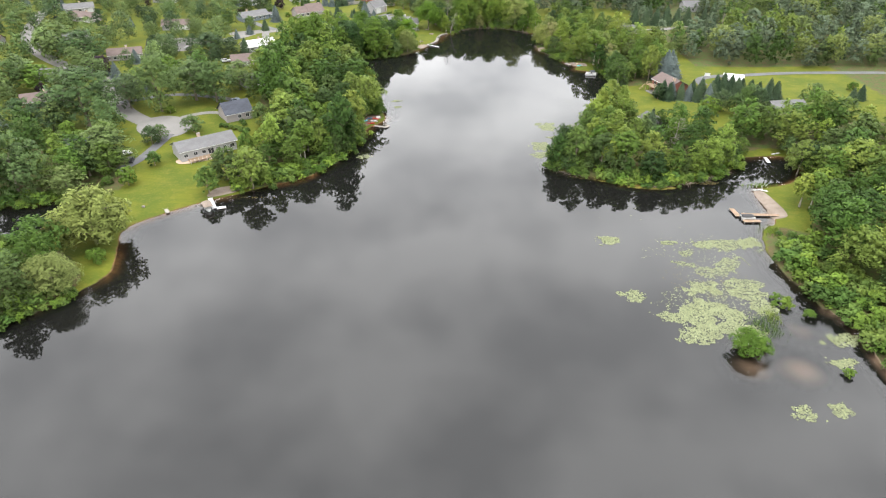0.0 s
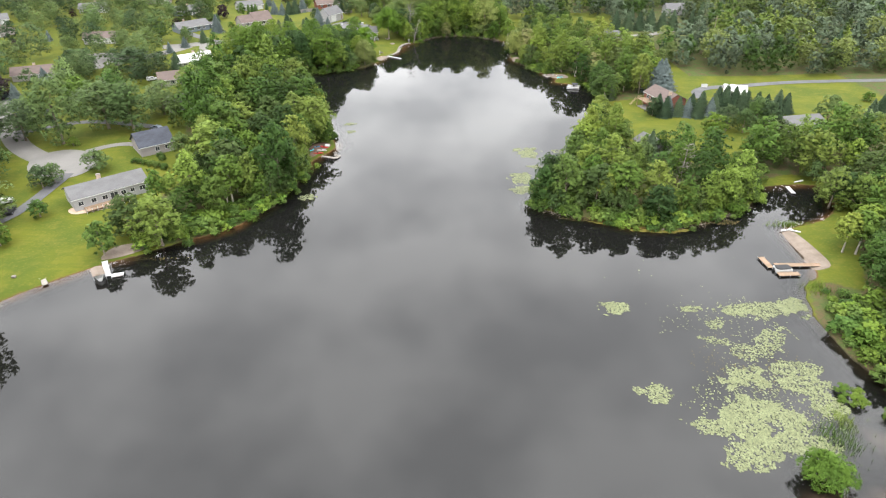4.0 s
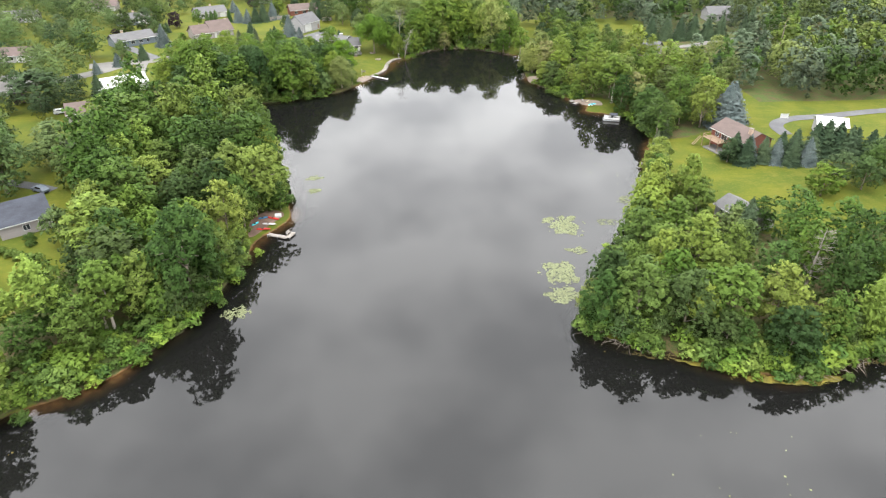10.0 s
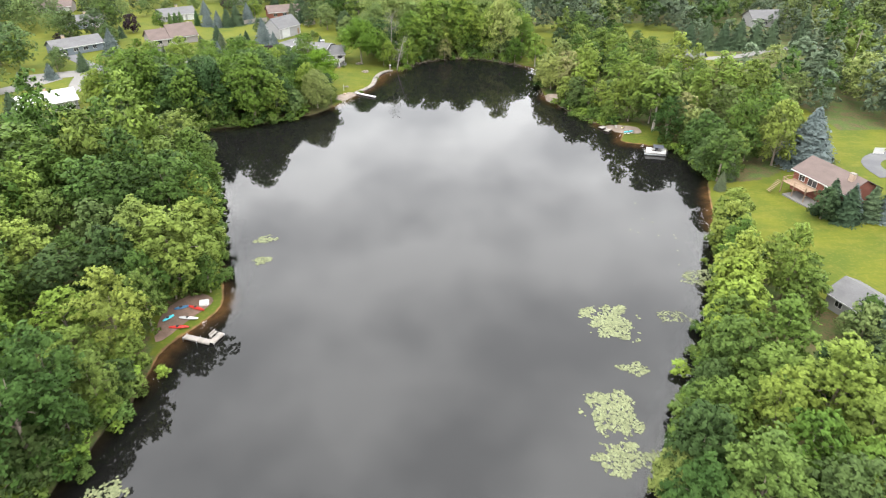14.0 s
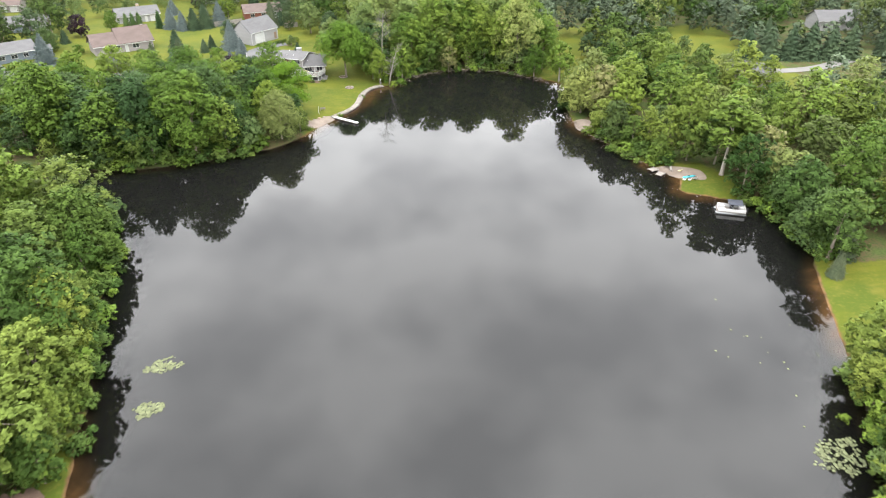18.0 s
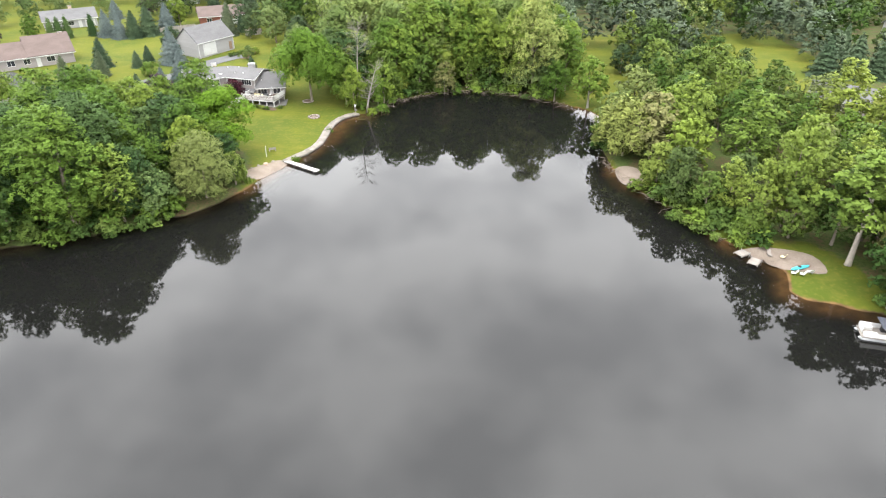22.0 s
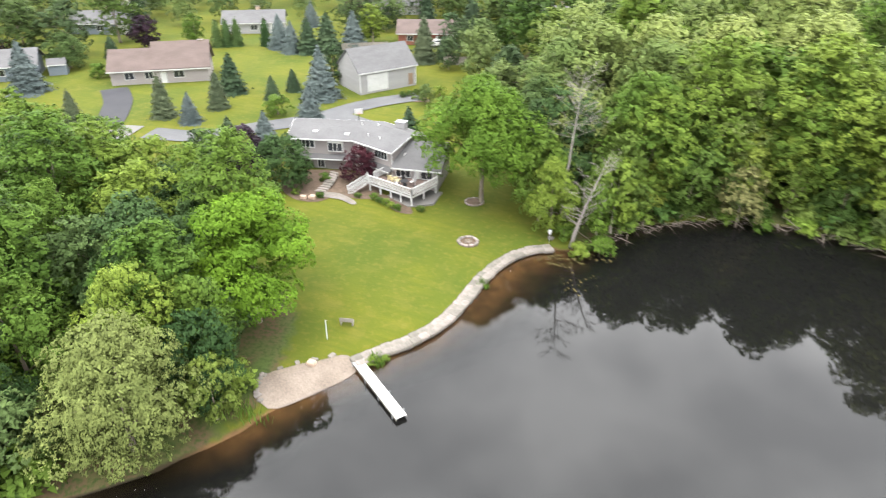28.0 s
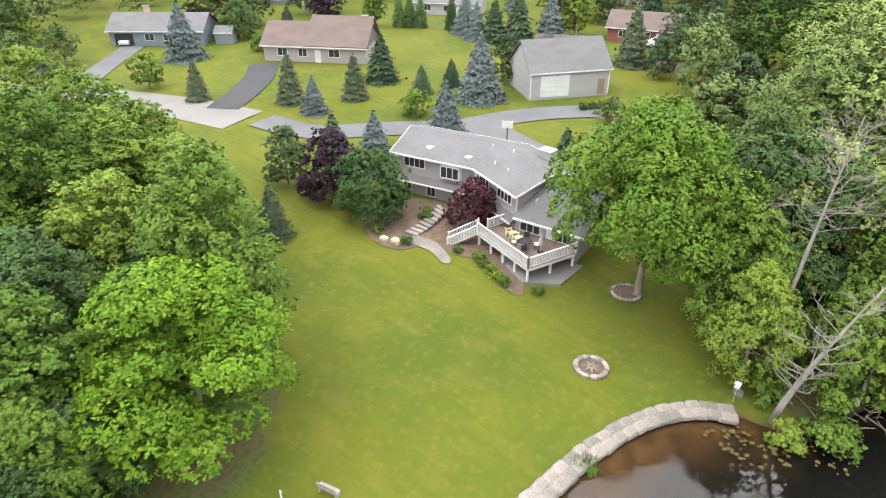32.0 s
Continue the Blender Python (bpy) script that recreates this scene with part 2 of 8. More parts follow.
M["leaf_bright"] = leaf_material("leaf_bright_green", (0.108, 0.196, 0.017), (0.074, 0.145, 0.014), 0.08)
M["leaf_oak"] = leaf_material("leaf_oak_green", (0.098, 0.172, 0.022), (0.068, 0.128, 0.017), 0.08)
# greens for mid-distance crowns, kept slightly bluer to suggest aerial haze
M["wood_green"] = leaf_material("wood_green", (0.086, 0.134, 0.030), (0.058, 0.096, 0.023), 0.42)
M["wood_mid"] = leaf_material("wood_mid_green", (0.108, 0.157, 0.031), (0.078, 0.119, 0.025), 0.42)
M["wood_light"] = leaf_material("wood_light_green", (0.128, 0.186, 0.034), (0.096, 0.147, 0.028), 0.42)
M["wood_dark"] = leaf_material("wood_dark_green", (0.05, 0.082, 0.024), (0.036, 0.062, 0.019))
M["leaf_olive"] = leaf_material("leaf_olive_green", (0.190, 0.190, 0.075), (0.150, 0.155, 0.060), 0.1)
M["leaf_willow"] = leaf_material("leaf_willow_green", (0.176, 0.206, 0.056), (0.136, 0.166, 0.044), 0.1)
M["leaf_dark"] = leaf_material("leaf_dark_green", (0.057, 0.099, 0.031), (0.043, 0.077, 0.025))
M["leaf_grey"] = leaf_material("leaf_grey_green", (0.116, 0.152, 0.046), (0.089, 0.121, 0.036))
# haze and sky glare on the lake-head crowns, painted in as paler leaves
M["leaf_haze_pale"] = leaf_material("leaf_haze_paled_green", (0.182, 0.232, 0.068), (0.142, 0.190, 0.055))
M["leaf_town"] = leaf_material("leaf_garden_green", (0.088, 0.134, 0.045), (0.062, 0.100, 0.036))
M["leaf_town_light"] = leaf_material("leaf_garden_light_green", (0.106, 0.152, 0.050), (0.078, 0.120, 0.040))
M["leaf_town_dark"] = leaf_material("leaf_garden_dark_green", (0.055, 0.088, 0.036), (0.040, 0.066, 0.029))
# aerial haze put into the far crowns' leaf colour: greyer and bluer
M["leaf_hazed"] = leaf_material("leaf_far_hazed", (0.080, 0.111, 0.064), (0.055, 0.081, 0.050), 0.32)
M["leaf_red"] = leaf_material("leaf_maroon", (0.060, 0.016, 0.022), (0.035, 0.012, 0.018), 0.1)
M["leaf_plum"] = leaf_material("leaf_plum", (0.035, 0.020, 0.028), (0.022, 0.015, 0.022), 0.1)
M["needle"] = leaf_material("needle_green", (0.052, 0.08, 0.04), (0.038, 0.062, 0.034))
M["needle_blue"] = leaf_material("needle_blue", (0.112, 0.138, 0.132), (0.078, 0.102, 0.098), 0.12)
M["needle_grey"] = leaf_material("needle_grey_green", (0.088, 0.108, 0.058), (0.064, 0.084, 0.047), 0.2)
M["lily"] = material("lily_pad", (0.143, 0.158, 0.082), rough=0.6, vary=0.2, scale=0.5, fine=3.0, bump=0, spec=0.15, tone=(0.128, 0.142, 0.072), per_island=0.4)
M["shingle"] = material("roof_shingle_grey", (0.132, 0.130, 0.132), 0.95, 0.14, 0.4, 5.0, 0.3, spec=0.1, tone=(0.112, 0.110, 0.112), grain=(1, 1, 3))
M["shingle_brown"] = material("roof_shingle_brown", (0.122, 0.092, 0.083), 0.9, 0.12, 0.4, 5.0, 0.3, tone=(0.100, 0.076, 0.068), grain=(1, 1, 3))
M["shingle_dark"] = material("roof_shingle_dark", (0.055, 0.06, 0.075), 0.9, 0.18, 0.4, 5.0, 0.4, grain=(1, 1, 3))
M["siding"] = material("siding_taupe", (0.265, 0.240, 0.235), 0.7, 0.06, 0.3, 3.0, 0.1, tone=(0.238, 0.214, 0.21), grain=(0.3, 0.3, 4))
M["siding_grey"] = material("siding_grey", (0.30, 0.295, 0.295), 0.7, 0.06, 0.3, 3.0, 0.1, tone=(0.27, 0.265, 0.265), grain=(0.3, 0.3, 4))
M["siding_blue"] = material("siding_blue_grey", (0.15, 0.175, 0.205), 0.7, 0.06, 0.3, 3.0, 0.1, tone=(0.13, 0.155, 0.18), grain=(0.3, 0.3, 4))
M["brick"] = material("brick_red", (0.20, 0.075, 0.052), 0.9, 0.2, 0.8, 9.0, 0.3, tone=(0.155, 0.06, 0.043))
M["brick_tan"] = material("brick_tan", (0.42, 0.33, 0.25), 0.9, 0.2, 0.8, 9.0, 0.3, tone=(0.34, 0.25, 0.19))
M["white"] = material("white_paint", (0.54, 0.54, 0.53), 0.5, 0.04, 0.6, 6.0, 0.05, tone=(0.46, 0.46, 0.45))
M["deck_wood"] = material("deck_wood", (0.17, 0.125, 0.11), 0.8, 0.15, 0.5, 6.0, 0.2, tone=(0.135, 0.10, 0.086), per_object=0.15)
M["new_wood"] = material("new_timber", (0.25, 0.175, 0.12), 0.8, 0.15, 0.5, 6.0, 0.2, tone=(0.20, 0.14, 0.095), per_object=0.12)
M["grey_wood"] = material("weathered_wood", (0.27, 0.245, 0.22), 0.85, 0.15, 0.5, 6.0, 0.2, tone=(0.20, 0.18, 0.16), per_object=0.12)
M["stone"] = material("limestone", (0.198, 0.178, 0.158), 0.9, 0.25, 0.9, 6.0, 0.5, tone=(0.142, 0.126, 0.108), per_object=0.28)
M["rock"] = material("field_stone", (0.25, 0.22, 0.20), 0.9, 0.25, 1.2, 8.0, 0.5, tone=(0.17, 0.14, 0.12), per_object=0.45)
M["mulch"] = material("bark_mulch", (0.120, 0.085, 0.060), 0.95, 0.3, 1.5, 14.0, 0.6, tone=(0.085, 0.060, 0.042))
M["metal"] = material("grey_metal", (0.45, 0.46, 0.47), 0.4, 0.08, 0.8, 6.0, 0.05, metal=0.6)
M["black"] = material("black_rubber", (0.025, 0.025, 0.027), 0.6, 0.1, 1.0, 8.0, 0.05)
M["glass"] = material("window_glass", (0.03, 0.034, 0.04), 0.06, 0.05, 0.3, 2.0, 0.0, spec=0.8)
M["yellow"] = material("pale_yellow_paint", (0.75, 0.66, 0.38), 0.55, 0.05, 1, 8, 0.05)
M["red"] = material("red_plastic", (0.50, 0.04, 0.03), 0.4, 0.08, 1, 8, 0.05)
M["blue"] = material("blue_plastic", (0.05, 0.15, 0.27), 0.4, 0.08, 1, 8, 0.05)
M["teal"] = material("teal_plastic", (0.08, 0.50, 0.58), 0.4, 0.08, 1, 8, 0.05)
M["weed"] = material("floating_weed", (0.085, 0.068, 0.020), 0.9, 0.3, 0.8, 3.0, 0.3, tone=(0.07, 0.058, 0.016))

M["algae"] = material("ochre_algae", (0.175, 0.145, 0.022), 0.9, 0.3, 0.8, 3.0, 0.3, tone=(0.10, 0.088, 0.018))
# water: a clear dielectric skin over the bed, faintly ruffled
wm = bpy.data.materials.new("lake_water")
wm.use_nodes = True
n, l = wm.node_tree.nodes, wm.node_tree.links
n.remove(n["Principled BSDF"])
w_tr = n.new("ShaderNodeBsdfTransparent")
w_clear = n.new("ShaderNodeAttribute")  # how much light the water still lets through to its bed
w_clear.attribute_name = "clear"
w_tr.inputs["Color"].default_value = (0.80, 0.78, 0.74, 1)
w_gl = n.new("ShaderNodeBsdfGlossy")
w_gl.inputs["Roughness"].default_value = 0.03
w_gl.inputs["Color"].default_value = (1, 1, 1, 1)
# IOR set above water's 1.33 so that the mirrored sky comes out brighter
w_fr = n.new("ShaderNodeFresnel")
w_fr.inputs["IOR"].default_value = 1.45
w_mixer = n.new("ShaderNodeMixShader")
w_pos = n.new("ShaderNodeNewGeometry")
w_rip = n.new("ShaderNodeTexNoise")
w_rip.inputs["Scale"].default_value, w_rip.inputs["Detail"].default_value = 0.12, 2
w_bmp = n.new("ShaderNodeBump")
w_bmp.inputs["Strength"].default_value, w_bmp.inputs["Distance"].default_value = 0.02, 0.02
l.new(w_pos.outputs["Position"], w_rip.inputs["Vector"])
l.new(w_rip.outputs["Fac"], w_bmp.inputs["Height"])
l.new(w_bmp.outputs[0], w_gl.inputs["Normal"])
l.new(w_bmp.outputs[0], w_fr.inputs["Normal"])
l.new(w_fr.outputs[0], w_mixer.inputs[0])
w_body = n.new("ShaderNodeBsdfDiffuse")  # the faint murk of deep water
w_body.inputs["Color"].default_value = (0.0064, 0.0064, 0.0060, 1)
w_depth = n.new("ShaderNodeMixShader")
l.new(w_clear.outputs["Fac"], w_depth.inputs[0])
l.new(w_body.outputs[0], w_depth.inputs[1])
l.new(w_tr.outputs[0], w_depth.inputs[2])
l.new(w_depth.outputs[0], w_mixer.inputs[1])
l.new(w_gl.outputs[0], w_mixer.inputs[2])
l.new(w_mixer.outputs[0], n["Material Output"].inputs["Surface"])
M["water"] = wm

# ---- plan: the shore of the lake, anticlockwise seen from above is land side left ----
SHORE = [
    (-118, 40), (-104, 95), (-97, 113), (-92, 118), (-88, 123), (-84, 129), (-82, 136), (-85, 147), (-87, 157), (-79, 166), (-69, 174), (-61, 178),
    (-53, 184), (-44, 189), (-38, 196), (-33, 204), (-30, 214), (-27, 224), (-27, 233), (-21, 243), (-22, 250), (-24, 259), (-30, 276),
    (-34, 292), (-40, 306), (-54, 312), (-64, 320), (-57, 328), (-48, 327), (-42, 328), (-33, 330), (-23, 335), (-16, 339), (-11, 346), (-9, 351),
    (-6, 357), (-2.5, 362.5), (0, 369), (0.6, 375), (1.6, 380), (5, 384), (9, 385), (12.5, 391), (20, 397), (28, 399.5), (38, 398.5), (46, 393),
    (53, 388), (57, 383), (58, 374), (54, 366), (53, 356), (55, 345), (59, 335), (64, 325), (68, 319.5), (66, 313), (71, 310.5), (73, 309), (78, 306), (79.5, 297),
    (79, 290), (75, 278), (71, 266), (68, 259), (64, 247), (60, 240), (53, 228), (46, 216), (40, 205), (36.5, 198), (41, 194), (53, 188.5), (65, 184), (76, 185),
    (87, 190), (98, 197), (105, 206), (116, 208), (123, 205), (119, 194), (112, 187), (101, 183), (98, 179), (96, 162), (90, 157), (86, 146),
    (86, 131), (88, 120), (91, 113), (90, 95), (92, 60), (100, 10), (60, -60), (-90, -60),
]
POND = [(-112, 173), (-108, 167), (-109, 159), (-112, 152), (-118, 147), (-140, 148), (-150, 160), (-136, 168), (-120, 170)]


def rounded(points, steps=4):
    """A closed Catmull-Rom line through the points."""
    p = np.array(points, float)
    out = []
    for i in range(len(p)):
        a, b, c, d = p[i - 1], p[i], p[(i + 1) % len(p)], p[(i + 2) % len(p)]
        for k in range(steps):
            t = k / steps
            out.append(0.5 * ((2 * b) + (c - a) * t + (2 * a - 5 * b + 4 * c - d) * t * t + (3 * b - a - 3 * c + d) * t ** 3))
    return np.array(out)


SHORE_LINE, POND_LINE = rounded(SHORE), rounded(POND)


def signed(xy, line):
    """Distance to a closed line, negative inside it."""
    xy = np.atleast_2d(np.asarray(xy, float))
    best, inside = np.full(len(xy), 1e9), np.zeros(len(xy), bool)
    for a, b in zip(line, np.roll(line, -1, 0)):
        e, w = b - a, xy - a
        t = np.clip((w @ e) / (e @ e), 0, 1)
        best = np.minimum(best, ((w - t[:, None] * e) ** 2).sum(1))
        cross = (a[1] > xy[:, 1]) != (b[1] > xy[:, 1])
        with np.errstate(divide="ignore", invalid="ignore"):
            inside ^= cross & (xy[:, 0] < (b[0] - a[0]) * (xy[:, 1] - a[1]) / (b[1] - a[1]) + a[0])
    return np.sqrt(best) * np.where(inside, -1, 1)


def to_water(xy):
    return np.minimum(signed(xy, SHORE_LINE), signed(xy, POND_LINE))


def height(xy):
    """The ground's height over the water."""
    d = to_water(xy)
    xy = np.atleast_2d(np.asarray(xy, float))
    land = 0.22 * np.clip(d, 0, 2.0) + 3.0 * (1 - np.exp(-np.clip(d - 2, 0, None) / 58))
    land += np.clip((d - 40) / 40, 0, 1) * 0.5 * (np.sin(xy[:, 0] / 37 + 1.0) + np.sin(xy[:, 1] / 29))
    shelf = 1 - 0.55 * np.exp(-((xy[:, 0] - 4) ** 2 + (xy[:, 1] - 377) ** 2) / 130)
    bed = np.maximum(0.34 * d * shelf, -2.2)
    for x, y, r in ((63.5, 100.5, 4.2), (73.5, 99.5, 4.6), (66, 107, 3.5), (82, 113, 5)):  # sand shoals before the marsh
        bed = np.maximum(bed, -0.30 - ((xy[:, 0] - x) ** 2 + (xy[:, 1] - y) ** 2) / (r * r) * 0.5)
    return np.where(d > 0, land, bed)


def ground_at(x, y):
    return float(height([(x, y)])[0])


# ---- mesh helpers ----
class Shape:
    """Gathers corners and faces of one mesh."""

    def __init__(self):
        self.v, self.f = [], []

    def add(self, verts, faces, m=None):
        o = len(self.v)
        self.v += [tuple(m @ Vector(p)) if m is not None else tuple(p) for p in verts]
        self.f += [tuple(i + o for i in f) for f in faces]
        return self

    def box(self, lo, hi, m=None, c=0.0):
        """A box between two corners, its upright edges cut off by c."""
        (x0, y0, z0), (x1, y1, z1) = lo, hi
        if c <= 0:
            v = [(x, y, z) for z in (z0, z1) for x, y in ((x0, y0), (x1, y0), (x1, y1), (x0, y1))]
            return self.add(v, [(3, 2, 1, 0), (4, 5, 6, 7), (0, 1, 5, 4), (1, 2, 6, 5), (2, 3, 7, 6), (3, 0, 4, 7)], m)
        ring = [(x0 + c, y0), (x1 - c, y0), (x1, y0 + c), (x1, y1 - c), (x1 - c, y1), (x0 + c, y1), (x0, y1 - c), (x0, y0 + c)]
        v = [(x, y, z) for z in (z0, z1) for x, y in ring]
        f = [tuple(range(7, -1, -1)), tuple(range(8, 16))] + [(i, (i + 1) % 8, 8 + (i + 1) % 8, 8 + i) for i in range(8)]
        return self.add(v, f, m)

    def prism(self, ring, z0, z1, m=None):
        k = len(ring)
        v = [(x, y, z0) for x, y in ring] + [(x, y, z1) for x, y in ring]
        return self.add(v, [tuple(range(k - 1, -1, -1)), tuple(range(k, 2 * k))] + [(i, (i + 1) % k, k + (i + 1) % k, k + i) for i in range(k)], m)

    def tube(self, points, radii, sides=6, m=None):
        pts = [Vector(p) for p in points]
        v, f = [], []
        for i, p in enumerate(pts):
            d = (pts[min(i + 1, len(pts) - 1)] - pts[max(i - 1, 0)]).normalized()
            a = d.orthogonal().normalized() if abs(d.z) < 0.95 else Vector((1, 0, 0)).cross(d).normalized()
            b = d.cross(a)
            v += [p + radii[i] * (math.cos(2 * math.pi * k / sides) * a + math.sin(2 * math.pi * k / sides) * b) for k in range(sides)]
        for i in range(len(pts) - 1):
            f += [(i * sides + k, i * sides + (k + 1) % sides, (i + 1) * sides + (k + 1) % sides, (i + 1) * sides + k) for k in range(sides)]
        f += [tuple(range(sides - 1, -1, -1)), tuple((len(pts) - 1) * sides + k for k in range(sides))]
        return self.add(v, f, m)

    def mesh(self, name, mat, smooth=False):
        me = bpy.data.meshes.new(name)
        me.from_pydata(self.v, [], self.f)
        me.materials.append(mat)
        if smooth:
            me.polygons.foreach_set("use_smooth", [True] * len(me.polygons))
        me.update()
        return me


def part(name, shape, mat, parent, label="", smooth=False):
    ob = new(name, shape.mesh(name, mat, smooth) if isinstance(shape, Shape) else shape)
    ob.parent = parent
    return tagged(ob, label) if label else ob


def thing(name, m, label, category, group="", kind=""):
    ob = new(name)
    ob.empty_display_size = 0.3
    ob.matrix_world = m
    return tagged(ob, label, category, group, kind)


def whole(name, shape, mat, label, category, group="", kind="", smooth=False):
    return tagged(new(name, shape.mesh(name, mat, smooth)), label, category, group, kind)


def arrays_mesh(name, verts, faces, mat, normals=None):
    """A mesh from arrays: verts n x 3, faces k x 3 or k x 4; normals: how each corner is shaded."""
    me = bpy.data.meshes.new(name)
    k, s = faces.shape
    me.vertices.add(len(verts))
    me.vertices.foreach_set("co", np.ascontiguousarray(verts, np.float32).ravel())
    me.loops.add(k * s)
    me.loops.foreach_set("vertex_index", np.ascontiguousarray(faces, np.int32).ravel())
    me.polygons.add(k)
    me.polygons.foreach_set("loop_start", np.arange(0, k * s, s, dtype=np.int32))
    me.materials.append(mat)
    if normals is not None:
        me.attributes.new("custom_normal", "FLOAT_VECTOR", "POINT").data.foreach_set("vector", np.ascontiguousarray(normals, np.float32).ravel())
    me.update(calc_edges=True)
    return me


# ---- the ground: one sheet, lake bed and land, out to the horizon ----
def axis(lo, hi, step, far):
    inner = list(np.arange(lo, hi + step / 2, step))
    grow, outer = step, [hi]
    while outer[-1] < far:
        grow *= 1.5
        outer.append(outer[-1] + grow)
    grow, under = step, [lo]
    while under[-1] > -far:
        grow *= 1.5
        under.append(under[-1] - grow)
    return np.array(under[:0:-1] + inner + outer[1:])


gx, gy = axis(-170, 170, 2.0, 3500), axis(60, 450, 2.0, 3500)
GX, GY = np.meshgrid(gx, gy)
flat = np.c_[GX.ravel(), GY.ravel()]
gd = to_water(flat)
gz = height(flat)
idx = np.arange(len(flat)).reshape(GX.shape)
quads = np.c_[idx[:-1, :-1].ravel(), idx[:-1, 1:].ravel(), idx[1:, 1:].ravel(), idx[1:, :-1].ravel()]
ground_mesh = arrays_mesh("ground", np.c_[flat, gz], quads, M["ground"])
WOODS = []


def inside(xy, poly):
    return signed(xy, np.array(poly, float)) < 0
WOODS += [
    # left point
    [(-61, 183), (-53, 187), (-44, 191), (-38, 198), (-33, 206), (-30, 216), (-29, 228), (-33, 240), (-27, 249), (-27, 260), (-33, 277), (-38, 293), (-45, 308), (-60, 310), (-70, 296), (-72, 262), (-64, 240), (-60, 222), (-64, 205), (-66, 190)],
    # north of the cove
    [(-62, 332), (-48, 329), (-33, 332), (-23, 337), (-15, 342), (-13, 352), (-16, 361), (-26, 367), (-40, 370), (-58, 366), (-76, 350), (-80, 335)],
    # head of the lake
    [(9, 388), (13, 395), (21, 401), (38, 402), (46, 395), (49, 399), (50, 414), (46, 440), (20, 446), (2, 436), (-6, 418), (0, 403)],
    # east shore
    [(57, 372), (56, 358), (58, 346), (62, 337), (68, 328), (76, 326), (80, 314), (82, 300), (84, 288), (94, 290), (104, 302), (118, 326), (110, 350), (98, 366), (78, 376)],
    # the point on the right
    [(40, 201), (46, 195), (56, 191), (68, 187), (80, 190), (92, 196), (100, 206), (98, 216), (84, 224), (76, 232), (73, 246), (73, 256), (68, 256), (62, 243), (54, 229), (47, 215)],
    # right shore
    [(104, 70), (106, 112), (102, 128), (98, 142), (104, 152), (112, 168), (120, 182), (128, 196), (128, 210), (118, 216), (106, 214), (106, 224), (150, 240), (190, 210), (190, 90), (110, 70)],
    # left shore, and behind the pond
    [(-104, 106), (-92, 122), (-90, 132), (-100, 142), (-114, 144), (-142, 142), (-175, 110), (-140, 80)],
    [(-100, 180), (-114, 177), (-136, 172), (-156, 176), (-160, 206), (-128, 216), (-112, 208), (-104, 196)],
]
wooded = np.full(len(flat), -1e3)
MARSH = [(88, 60), (108, 60), (108, 112), (103, 128), (100, 150), (92, 154), (86, 132), (88, 110)]
for poly in WOODS + [MARSH]:
    wooded = np.maximum(wooded, -signed(flat, rounded(poly, 3)))
far_side = (flat[:, 0] > 125) & (flat[:, 1] > 312) | (flat[:, 1] > 446) & (flat[:, 0] > -20) | (flat[:, 0] > 190) | (flat[:, 1] < 90)
wooded = np.where(far_side, 5, wooded)
cover = ground_mesh.attributes.new("cover", "FLOAT", "POINT")
cover.data.foreach_set("value", np.clip(0.5 + (wooded + 2.0) / 4.0, 0, 1).astype(np.float32))
wood_shore = np.clip((wooded + 9.0) / 4.0, 0, 1)
for x, y, r in ((-46, 189, 11), (62, 187, 14), (-24, 240, 17), (-8, 351, 9), (2, 376, 14), (66, 320, 12), (54, 349, 8), (98, 170, 14), (66, 104, 16)):
    wood_shore *= np.clip((np.hypot(flat[:, 0] - x, flat[:, 1] - y) - r * 0.6) / (r * 0.4), 0, 1)
dark_bed = ground_mesh.attributes.new("dark_bed", "FLOAT", "POINT")
dark_bed.data.foreach_set("value", wood_shore.astype(np.float32))
steep = np.empty(len(flat) * 3, np.float32)
ground_mesh.vertices.foreach_get("co", steep)
steep = steep.reshape(-1, 3)
steep[:, 2] = np.where(steep[:, 2] < 0, np.maximum(steep[:, 2] * (1 + 2.2 * wood_shore), -2.2), steep[:, 2])
ground_mesh.vertices.foreach_set("co", steep.ravel())
ground_mesh.polygons.foreach_set("use_smooth", np.ones(len(quads), bool))
ground_mesh.update()
ground = tagged(new("ground", ground_mesh), "mown lawns, woodland floor and depth-darkened lake bed in one sheet", "ground", kind="structure")
wx, wy = np.arange(-175, 141, 2.5), np.arange(-80, 421, 2.5)
grid = np.stack(np.meshgrid(wx, wy), 2).reshape(-1, 2)
corner = np.arange(len(grid)).reshape(len(wy), len(wx))
cells = np.stack([corner[:-1, :-1], corner[:-1, 1:], corner[1:, 1:], corner[1:, :-1]], 2).reshape(-1, 4)
water_mesh = arrays_mesh("water", np.c_[grid, np.zeros(len(grid))], cells, M["water"])
clear_part = water_mesh.attributes.new("clear", "FLOAT", "POINT")
clear_part.data.foreach_set("value", (np.clip(1.15 + height(grid) / 1.3, 0, 1) ** 1.3).astype(np.float32))
water = tagged(new("water", water_mesh), "still grey lake water mirroring an overcast sky", "lake", kind="structure")


